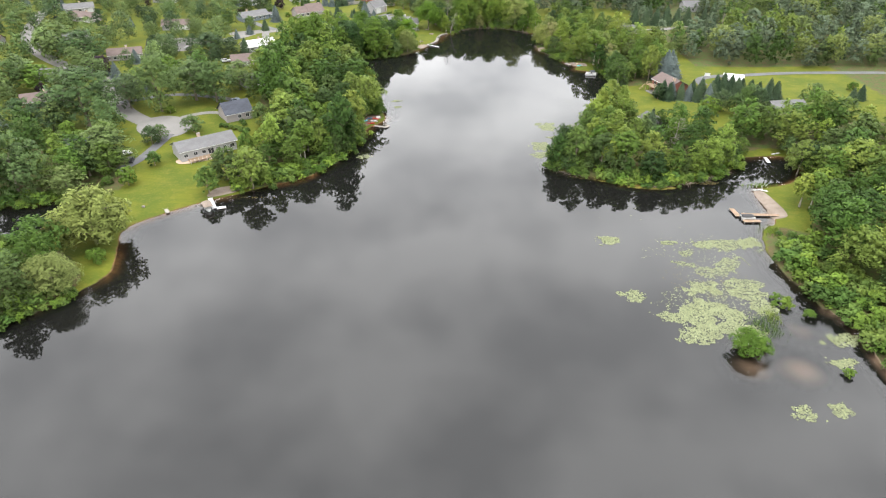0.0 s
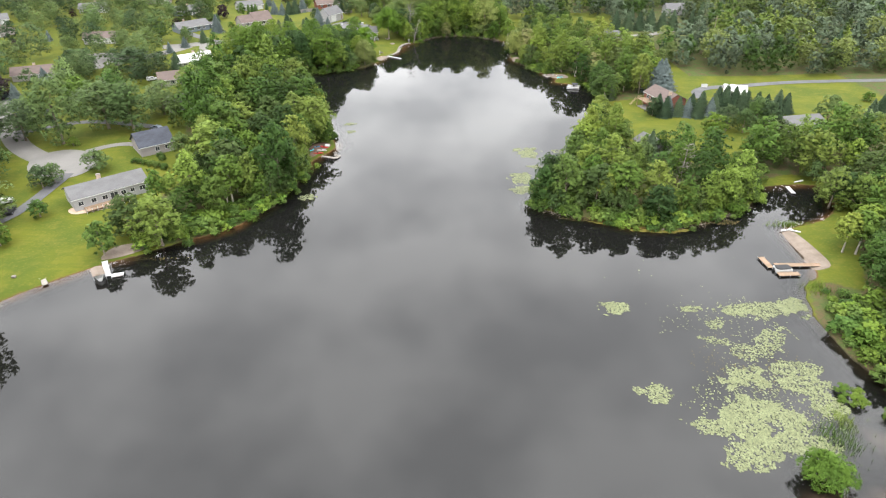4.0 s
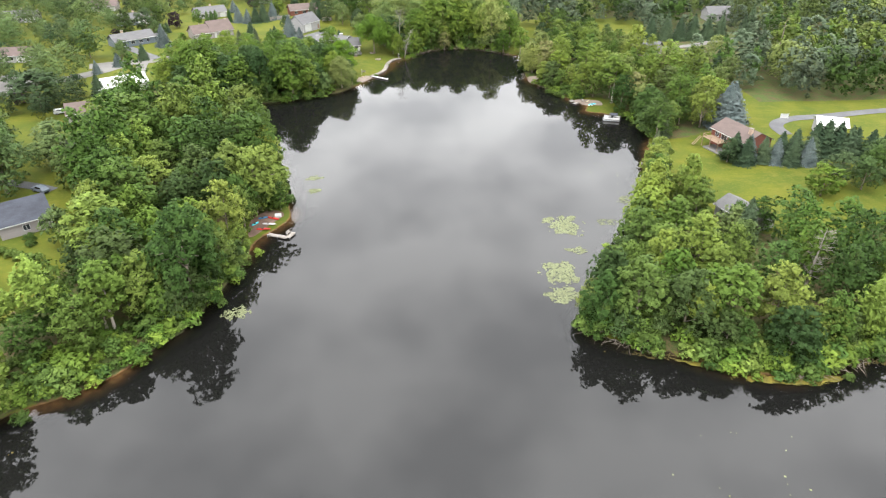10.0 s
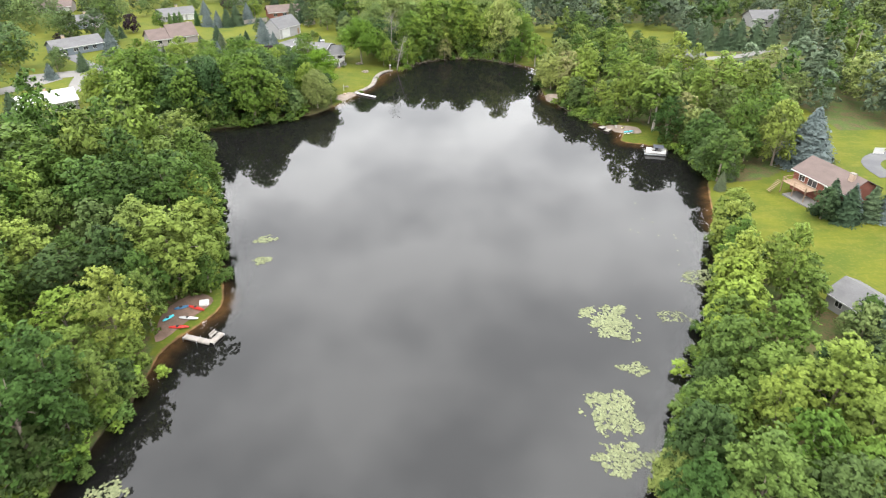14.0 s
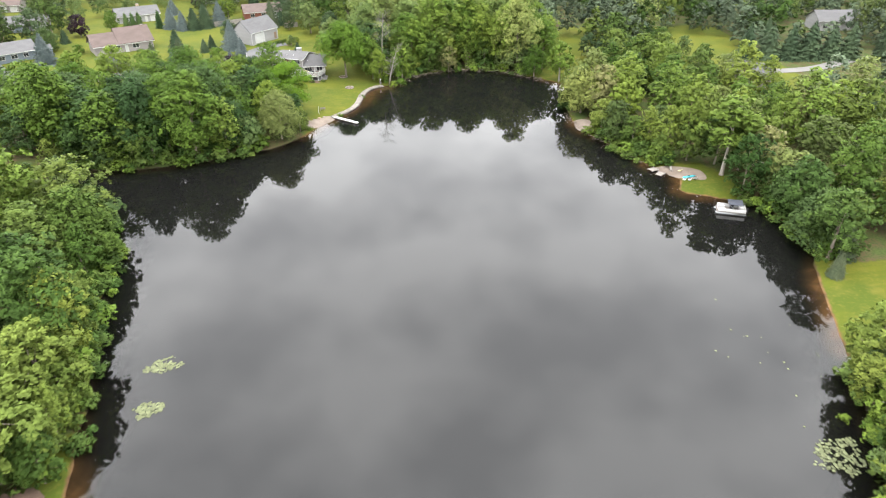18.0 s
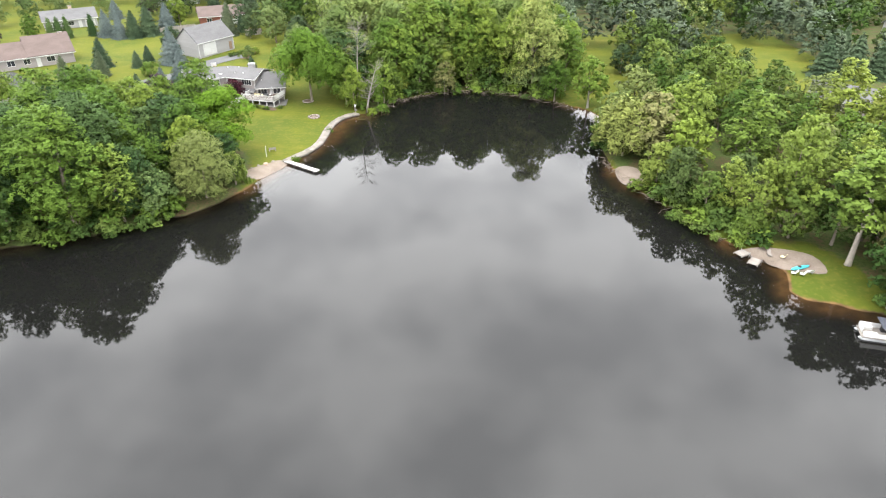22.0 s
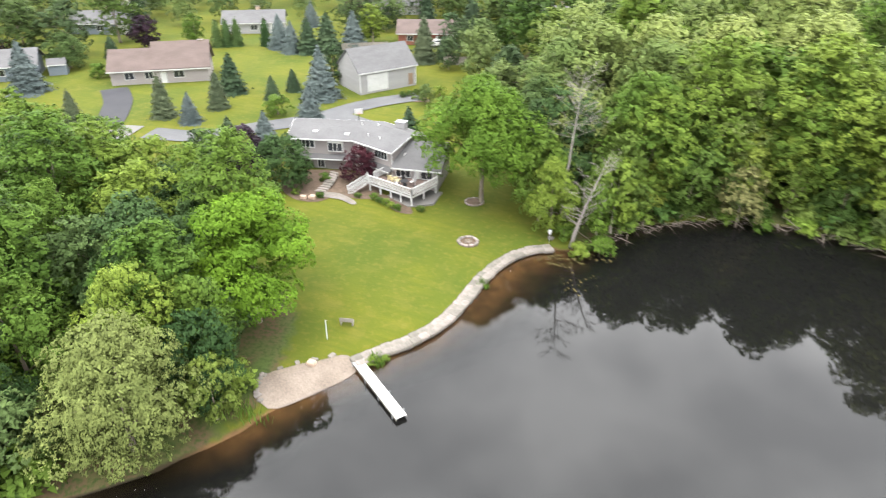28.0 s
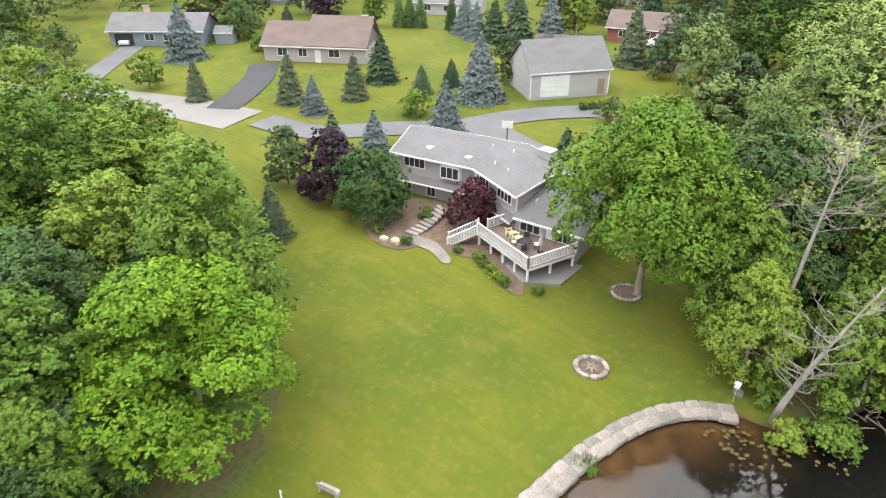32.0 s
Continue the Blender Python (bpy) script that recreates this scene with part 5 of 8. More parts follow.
# the street of gardens behind the left shore
tan, wht, blu, brk = M["siding"], M["siding_grey"], M["siding_blue"], M["brick"]
gry, brn, drk = M["shingle"], M["shingle_brown"], M["shingle_dark"]
for x, y, yaw, ln, wall_m, roof_m, words in (
    (-153, 322, 20, 15, tan, brn, "tan garden house with a brown roof"), (-220, 419, 30, 16, wht, gry, "pale house with a grey roof"), (-205, 395, -20, 15, tan, brn, "tan house with brown roof among garden trees"),
    (-148, 381, 10, 14, wht, brn, "pale house with a brown roof"), (-93, 342, 35, 16, wht, M["white"], "house with a white metal roof among trees"), (-94, 314, 20, 10, tan, brn, "small house with a terracotta-brown roof"),
    (-81, 282, 35, 11, wht, gry, "grey cottage with a grey roof"), (-156, 251, 25, 15, brk, brn, "red brick house with a steep brown roof"), (-167, 284, 0, 14, wht, gry, "pale house with a grey roof"),
    (-122, 208, 30, 8, blu, drk, "low shed with a dark blue-grey roof"), (-118, 397, 35, 4, tan, brn, "") , (-92, 466, 30, 15, wht, gry, "pale ranch house with a grey roof"), (-153, 485, 10, 16, tan, brn, "tan ranch house with a brown roof"),
    (-98, 462, 40, 3, blu, gry, ""), (-125, 449, 25, 15, blu, gry, "blue-grey ranch house with a grey roof"), (-45, 470, 20, 14, brk, brn, "brick house with a brown roof"), (-180, 455, 10, 15, wht, gry, "pale house with a grey roof"),
    (-190, 350, 25, 14, tan, gry, "tan house with a grey roof"), (-230, 340, 10, 14, wht, brn, "pale house with a brown roof"), (-70, 505, 15, 15, wht, gry, "pale house with a grey roof"), (-20, 500, 0, 15, tan, gry, "tan house with a grey roof"),
    (-170, 520, 5, 16, wht, brn, "pale house with a brown roof"), (-120, 520, 10, 16, blu, gry, "blue-grey house with a grey roof")):
    if words:
        house(facing(x, y, yaw), ln, 8.5, 2.8, 5.0, wall_m, roof_m, words + " in a leafy street" if len(words.split()) < 6 else words, windows=[(-ln * 0.3, 1, 1.4, 1.1), (0, 1, 1.6, 1.1)], doors=[(ln * 0.17, 1, 2.1)], garage=[(ln * 0.36, 2.6, 2.1)] if ln > 13 else (), chimney=(1, 0.6, 5.9) if ln > 14 else None)
# ---- streets and drives ----
strip("road", [(-152, 300), (-146, 284), (-135, 264), (-123, 246), (-113, 236), (-104, 230)], 7, M["road"], "pale concrete street ending in a turning circle", "road")
patch("road", [(-112, 235), (-104, 240), (-95, 236), (-91, 228), (-94, 220), (-102, 219), (-110, 225)], M["road"], "pale concrete turning circle", "road", lift=0.09)
strip("driveway", [(-98, 238), (-92, 243), (-86, 244), (-81, 240), (-79, 235)], 3.0, M["road"], "pale concrete loop driveway", "driveway", lift=0.12)
strip("driveway", [(-97, 222), (-98, 212), (-100, 200), (-104, 192)], 3.6, M["asphalt"], "dark asphalt driveway", "driveway", lift=0.12)
strip("driveway", [(-128, 254), (-115, 264), (-105, 266), (-89, 262), (-80, 258)], 3.4, M["asphalt"], "grey asphalt lane between lawns", "driveway", lift=0.1)
strip("road", [(-250, 448), (-236, 400), (-222, 362), (-200, 330), (-170, 302), (-150, 292)], 7, M["road"], "pale concrete street between gardens", "road", lift=0.05)
patch("road", [(-146, 358), (-134, 362), (-124, 356), (-124, 344), (-132, 336), (-144, 342)], M["road"], "pale concrete turning circle among houses", "road", lift=0.07)
strip("road", [(-116, 372), (-100, 378), (-86, 383.5), (-74, 388.5), (-62, 391.5)], 7.5, M["road"], "pale concrete street end", "road", lift=0.07)
strip("road", [(-124, 350), (-112, 362), (-104, 374)], 7, M["road"], "pale concrete street", "road", lift=0.06)
strip("driveway", [(-60, 393), (-52, 395), (-46, 402), (-40, 409), (-37, 416), (-34, 421), (-29, 426.5)], 4.6, M["asphalt"], "grey asphalt driveway past the house to the garage", "driveway", lift=0.12)
patch("driveway", [(-40, 409), (-33, 402), (-27, 402), (-23, 406), (-25, 410), (-32, 412), (-37, 413)], M["asphalt"], "grey asphalt turning place behind the house", "driveway", lift=0.16)
strip("driveway", [(-68, 392), (-72, 398), (-77, 404), (-83, 409)], 4.8, M["dark_asphalt"], "freshly sealed black driveway", "driveway", lift=0.12)
strip("driveway", [(-92, 382), (-99, 388), (-106, 395), (-111, 400)], 4.2, M["asphalt"], "grey asphalt driveway to an open garage", "driveway", lift=0.12)
strip("driveway", [(118, 283), (119, 291), (126, 296), (140, 298), (165, 302), (210, 300)], 4.0, M["asphalt"], "grey asphalt lane along a field", "driveway", lift=0.1)
strip("driveway", [(-92, 358), (-96, 372), (-98, 388)], 4.0, M["road"], "pale concrete drive", "driveway", lift=0.11)
strip("driveway", [(118, 386), (132, 388), (150, 396), (170, 398)], 4.0, M["road"], "pale gravel drive through a clearing", "driveway", lift=0.1)
patch("patio", [(-87, 200.5), (-84.5, 197), (-75.5, 201.5), (-77, 204.5)], M["brick_tan"], "tan stone patio below the house", "patio", lift=0.08)
patch("beach", [(-70, 175.5), (-62, 179.5), (-62, 183), (-69, 181)], M["sand"], "raked sand beach by the boat dock", "beach")
patch("beach", [(-28.5, 234.5), (-25, 240), (-22.5, 245), (-26, 247), (-29.5, 242)], M["earth"], "small worn earth landing under trees", "beach")
patch("beach", [(-12.2, 352.8), (-9.6, 350.7), (-7.2, 353.6), (-5.3, 357.2), (-6.8, 358.6), (-8.6, 357.0), (-10.2, 355.6)], M["sand"], "pale sand beach at the lawn", "beach", lift=0.07)
patch("beach", [(64, 324), (68, 319), (72.5, 317), (73, 321.5), (68.5, 324)], M["sand"], "sandy beach below trees", "beach")
patch("beach", [(97.5, 181), (96, 168), (96, 163), (100.5, 164), (101, 172), (100, 181)], M["sand"], "strip of sandy shore beside the dock", "beach")
patch("beach", [(54, 353), (53.6, 347), (57, 345), (57.5, 352)], M["sand"], "worn sandy bank", "beach")

# ---- planting ----
LINE = np.array([(0, 60), (10, 180), (19, 280), (12, 350)], float)  # roughly the camera's flight; trees near it get the most detail


def nearness(x, y):
    p = np.array((x, y), float)
    best = 1e9
    for a, b in zip(LINE[:-1], LINE[1:]):
        e = b - a
        t = min(1, max(0, float((p - a) @ e / (e @ e))))
        best = min(best, float(np.hypot(*(p - a - t * e))))
    return best * (0.55 if y > 335 else 0.75 if x > 50 and y > 280 else 1.0)


HOUSES = [(-22, 396, 9), (-39, 431, 9), (-80, 421, 13), (-111, 407, 12), (-80, 208, 13), (-78, 239, 9), (99, 276, 12), (129, 280, 9), (84, 234, 8), (136, 248, 9), (107, 376, 8), (166, 438, 10),
          (-153, 322, 10), (-220, 419, 10), (-205, 395, 10), (-148, 381, 10), (-93, 342, 11), (-94, 314, 8), (-81, 282, 8), (-156, 251, 10), (-167, 284, 9), (-122, 208, 7), (-109, 401, 9), (-92, 466, 10),
          (-153, 485, 10), (-98, 462, 10), (-125, 449, 10), (-68, 384, 5), (-45, 470, 9), (-180, 455, 10), (-190, 350, 9), (-230, 340, 9), (-70, 505, 10), (-20, 500, 10), (-170, 520, 10), (-120, 520, 10)]
KEEP_CLEAR += HOUSES
# gaps on the camera's side of the houses, to keep them in view
KEEP_CLEAR += [(x * 0.965, y - 13, 9) for x, y, r in HOUSES if x < -60 and 270 < y < 480]
KEEP_CLEAR += [(76.4, 318.8, 4), (82.7, 315.5, 4), (61.0, 356.1, 3), (79.5, 233, 9), (55, 194, 2.5), (60, 194.5, 2.5), (-15.5, 343, 5), (-16.5, 359.5, 5), (-88, 141, 8), (8, 387, 6), (-9.5, 353.5, 6), (-108, 252, 15), (-92, 255, 15), (-85, 180, 12), (-98, 175, 9), (-128, 227, 9), (-85, 225, 12), (-70, 425, 22), (-50, 412, 20), (-60, 440, 16), (-90, 395, 14), (-100, 405, 14), (-45, 440, 14)]
ROADS = [(-152, 300), (-146, 284), (-135, 264), (-123, 246), (-113, 236), (-104, 230), (-98, 226), (-92, 243), (-86, 244), (-98, 212), (-100, 200), (-115, 264), (-105, 266), (-89, 262), (-236, 400), (-222, 362), (-200, 330), (-170, 302),
         (-140, 350), (-130, 345), (-116, 372), (-100, 378), (-86, 384), (-74, 388), (-62, 392), (-52, 395), (-46, 402), (-40, 409), (-37, 416), (-32, 424), (-72, 398), (-77, 404), (-99, 388), (-106, 395), (-95, 370), (-27, 241), (-27, 236), (-66, 180), (103, 172), (70, 318), (118, 287), (126, 296)]
KEEP_CLEAR += [(x, y, 5) for x, y in ROADS]
KEEP_CLEAR += [(59, 385, 5), (62, 391, 5.5), (64.5, 401, 5.5), (67.5, 414, 6), (71, 428, 6.5), (75, 444, 7), (98, 372, 5), (98, 381, 6), (103, 396, 5), (105, 405, 7), (111, 411, 7), (122, 379, 8), (131, 378, 8), (140, 380, 8), (126, 371, 6), (150, 432, 9), (155, 424, 8), (112, 383, 8), (-148, 236, 7), (-142, 227, 7)]  # lawns behind the east shore, and gaps opened towards the camera
KEEP_CLEAR += [(54.5, 349.5, 5), (57, 357.5, 6), (-31, 237.5, 2), (-31, 244, 2)]
KEEP_CLEAR += [(66.8, 228.3, 5), (73, 231, 5), (62, 220, 3.5), (91, 234, 5), (98, 235, 5)]  # the clearing on the point
KEEP_CLEAR += [(-56, 188, 4), (-50, 190, 4), (-44, 193.5, 3.5), (-39.5, 198, 3)]  # low brush on the western bank
WANT = []  # kind, x, y, scale, wide


def sow(poly, gap, seed, kinds, lo=0.75, hi=1.1):
    rng = random.Random(seed)
    for x, y in scatter(poly, gap, seed):
        if clear(x, y):
            size = rng.uniform(lo, hi)
            if poly is WOODS[0] and y < 206:
                size *= 0.68
            elif poly is WOODS[1]:
                size *= min(1.4, max(1.02 if x < -30 else 0.95, 1.4 - (y - 336) / 60))
            kind = rng.choice(kinds)
            if poly is WOODS[0] and y < 206:
                kind, size = rng.choice(("tall", "tall", "tall", "mid1")), size * 1.15
            if poly is WOODS[2]:
                kind = rng.choice(("pale", "near2", "pale", "grey", "near1", "pale", "near0"))
            tall_one = rng.random() < 0.22  # a few crowns stand clear of the rest
            WANT.append((kind, x, y, size * (1.16 if tall_one else 0.94), rng.uniform(0.8, 0.95) if tall_one else rng.uniform(0.95, 1.3)))


broad_mix = ("mid0", "mid1", "mid2", "mid3", "mid0", "mid1", "mid2", "light", "mid1")
pale_mix = ("mid1", "mid2", "mid4", "mid2", "mid1", "mid0", "mid4", "light")
near_mix = ("near0", "near3", "near2", "near1", "near3", "near0", "near2")
gaps = (6.2, 5.4, 7.4, 6.2, 5.8, 6.8, 7.0, 7.4)
for wi, poly in enumerate(WOODS):
    mix = near_mix if wi == 1 else pale_mix if wi in (2, 3) else broad_mix
    sow(poly, gaps[wi], 100 + wi, mix, (0.62, 0.58, 0.80, 0.50, 0.58, 0.62, 0.60, 0.60)[wi], (1.16, 0.95, 1.25, 0.92, 1.02, 1.10, 1.02, 1.05)[wi])
sow([(-61, 186), (-53, 190), (-44, 194), (-38, 200), (-34, 211), (-42, 215), (-52, 208), (-60, 200), (-64, 193)], 4.4, 120, ("tall", "tall", "light", "mid1"), 0.48, 0.72)
# a fringe of lower trees whose boughs hang over the water
edge_rng = random.Random(31)
for line in (SHORE_LINE,):
    run = 0.0
    for a, b in zip(line, np.roll(line, -1, 0)):
        step = b - a
        run += float(np.hypot(*step))
        if run < 4.2 or a[1] < 88:
            continue
        inward = np.array((step[1], -step[0])) / (np.hypot(*step) + 1e-6)
        on_point = 45 < a[0] < 100 and 180 < a[1] < 200  # the point's brushy bank stands back from the water
        back_off = 4.2 if on_point else 2.2
        spot = a + inward * back_off
        if to_water([spot])[0] < 0:
            spot = a - inward * back_off
        near_wood = max(-signed([spot], np.array(poly, float))[0] for poly in WOODS)
        if -4.5 < near_wood and clear(*spot) and not (spot[0] < -36 and spot[1] < 205) and edge_rng.random() < 0.85:
            run = 0.0
            kind = edge_rng.choice(("mid3", "mid1", "small", "mid0", "mid2"))
            WANT.append((kind, spot[0], spot[1], edge_rng.uniform(0.40, 0.78) * (0.85 if on_point else 1.0) * (1.4 if kind == "small" else 1), edge_rng.uniform(0.85, 1.15)))
# gardens, hedges and woods farther off
sow([(-300, 230), (-150, 200), (-112, 216), (-72, 300), (-82, 335), (-120, 345), (-96, 372), (-130, 400), (-110, 440), (-60, 470), (-40, 560), (-300, 620)], 9.6, 201, ("town0", "town1", "town1", "town2", "small_dark", "plum", "spruce_blue", "town0", "small", "town0", "small_dark", "town1", "town1", "town2"), 0.56, 1.05)
sow([(-60, 455), (0, 445), (50, 442), (60, 470), (30, 620), (-60, 620)], 9.0, 202, ("mid0", "mid1", "small_dark", "spruce", "mid3"), 0.7, 1.1)
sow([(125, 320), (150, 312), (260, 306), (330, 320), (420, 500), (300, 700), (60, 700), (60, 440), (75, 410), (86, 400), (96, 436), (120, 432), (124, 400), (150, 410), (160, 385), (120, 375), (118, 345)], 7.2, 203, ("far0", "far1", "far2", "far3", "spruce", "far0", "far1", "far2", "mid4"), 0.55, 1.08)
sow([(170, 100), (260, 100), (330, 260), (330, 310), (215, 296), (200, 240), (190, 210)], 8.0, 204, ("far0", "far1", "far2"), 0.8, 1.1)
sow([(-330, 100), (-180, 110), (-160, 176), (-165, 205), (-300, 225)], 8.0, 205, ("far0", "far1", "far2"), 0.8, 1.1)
sow([(70, 372), (96, 368), (104, 395), (96, 418), (78, 424), (72, 396)], 7, 206, ("mid0", "mid3", "mid1", "small_dark", "small"), 0.55, 0.85)
sow([(-72, 262), (-66, 300), (-84, 320), (-92, 300), (-80, 250)], 7, 207, ("mid0", "mid1", "mid3", "spruce"), 0.7, 1.0)
sow([(-126, 262), (-92, 248), (-84, 256), (-100, 280), (-124, 284)], 8, 208, ("mid0", "mid1", "light"), 0.8, 1.1)

ARRAYS = {}


def join_trees(name, rows, label, dense=3000, thin=560, mixes=4):
    """A few meshes of many far trees, each a thinned-out crown."""
    lots = {}
    for i, (key, x, y, s, w) in enumerate(rows):
        lots.setdefault((PROTO[key]["crown"].materials[0].name, (i * 7) % mixes), []).append((key, x, y, s, w))
    rng = np.random.default_rng(9)
    for (mat, _), some in lots.items():
        vs, fs, ns, tones, o = [], [], [], [], 0
        zs = np.maximum(height([(x, y) for _, x, y, _, _ in some]), -0.1)
        for (key, x, y, s, w), z in zip(some, zs):
            if key not in ARRAYS:
                me = PROTO[key]["crown"]
                co = np.empty(len(me.vertices) * 3, np.float32)
                me.vertices.foreach_get("co", co)
                sh = np.empty_like(co)
                me.attributes["custom_normal"].data.foreach_get("vector", sh)
                co, sh = co.reshape(-1, PROTO[key]["corners"], 3), sh.reshape(-1, PROTO[key]["corners"], 3)[:, :3]
                ARRAYS[key] = (co if co.shape[1] == 3 else np.stack([co[:, 0], 1.4 * co[:, 1] - 0.4 * co[:, 3], 1.4 * co[:, 3] - 0.4 * co[:, 1]], 1), sh)
            k, sh = ARRAYS[key]
            far = nearness(x, y)
            some_leaves = rng.choice(len(k), min(len(k), dense if far < 120 else int(0.8 * dense) if far < 185 else thin), replace=False)
            pick, slope_ = k[some_leaves], sh[some_leaves]
            c = pick.mean(1, keepdims=True)
            pick = c + (pick - c) * (math.sqrt(len(k) / len(pick)) * 0.85)
            a = rng.uniform(0, 2 * np.pi)
            rot = np.array([[math.cos(a), -math.sin(a), 0], [math.sin(a), math.cos(a), 0], [0, 0, 1]])
            v = (pick.reshape(-1, 3) @ rot.T) * (s * w, s * w, s) + (x, y, z)
            vs.append(v)
            ns.append(slope_.reshape(-1, 3) @ rot.T)
            tones.append(np.full(len(v), rng.uniform(-1, 1), np.float32))
            fs.append(o + np.arange(len(v)).reshape(-1, 3))
            o += len(v)
        me = arrays_mesh(name, np.concatenate(vs), np.concatenate(fs), bpy.data.materials[mat], np.concatenate(ns))
        me.attributes.new("tone", "FLOAT", "POINT").data.foreach_set("value", np.concatenate(tones))
        tagged(new(name, me), label, "woods", kind="stuff")


for i in range(4):
    broadleaf("far%d" % i, 60 + i, (15, 13, 16, 12)[i], (4.8, 4.6, 4.4, 4.2)[i], 1.0, 1100, 0.80, ("leaf_hazed", "leaf_hazed", "wood_mid", "wood_dark")[i], label="far woodland tree", lobe_count=36)
WANT.sort(key=lambda r: nearness(r[1], r[2]))
alone = [r for r in WANT if not r[0].startswith("far")][:235]
rest = WANT[len(alone):] if all(not r[0].startswith("far") for r in WANT[:235]) else [r for r in WANT if r not in alone]
for key, x, y, s, w in alone:
    plant(key, x, y, s, w, group="lakeside trees")
join_trees("woods", rest, "summer-green woods and garden trees behind the shore")

# undergrowth along the wooded shores
bank = []
for line in (SHORE_LINE, POND_LINE):
    for a, b in zip(line, np.roll(line, -1, 0)):
        k = max(1, int(np.hypot(*(b - a)) / 1.3))
        for j in range(k):
            bank.append(a + (b - a) * (j + random.random()) / k)
bank = np.array(bank)
lush = np.full(len(bank), -1e3)
for poly in WOODS:
    lush = np.maximum(lush, -signed(bank, np.array(poly, float)))
bank = bank[(lush > -5.5) & (bank[:, 1] > 85)]
slope = np.stack([to_water(bank + (0.5, 0)) - to_water(bank - (0.5, 0)), to_water(bank + (0, 0.5)) - to_water(bank - (0, 0.5))], 1)
slope /= np.linalg.norm(slope, axis=1)[:, None] + 1e-6
rows = []
for p, away in zip(bank, slope):
    if not clear(*p):
        continue
    for back, lo, hi in ((-0.1, 0.45, 0.9), (1.4, 0.7, 1.4), (3.4, 0.9, 1.9)):
        if random.random() < 0.75:
            q = p + away * (back + random.gauss(0, 0.7)) + np.random.normal(0, 0.5, 2)
            rows.append((random.choice(("bush", "bush_dark", "bush_dark")), q[0], q[1], random.uniform(lo, hi), random.uniform(0.85, 1.35)))
for x, y in scatter([(-64, 181), (-53, 186), (-44, 191), (-38, 197), (-33, 206), (-31, 213), (-36, 213), (-44, 203), (-55, 196), (-66, 188)], 1.7, 303):
    rows.append((random.choice(("bush", "bush", "bush_dark")), x, y, random.uniform(0.45, 1.0), random.uniform(0.9, 1.4)))
for x, y in scatter(MARSH, 2.1, 301):  # the marsh on the east bank
    rows.append((random.choice(("bush", "bush_dark", "bush_dark")), x, y, random.uniform(0.5, 1.7), random.uniform(0.9, 1.5)))
for x, y in scatter([(-112, 146), (-95, 150), (-90, 158), (-92, 164), (-106, 156)], 2.6, 302):
    rows.append((random.choice(("bush", "bush_dark")), x, y, random.uniform(0.5, 1.2), random.uniform(0.9, 1.3)))
join_trees("undergrowth", rows, "leafy green undergrowth along the bank", 420, 200, 6)
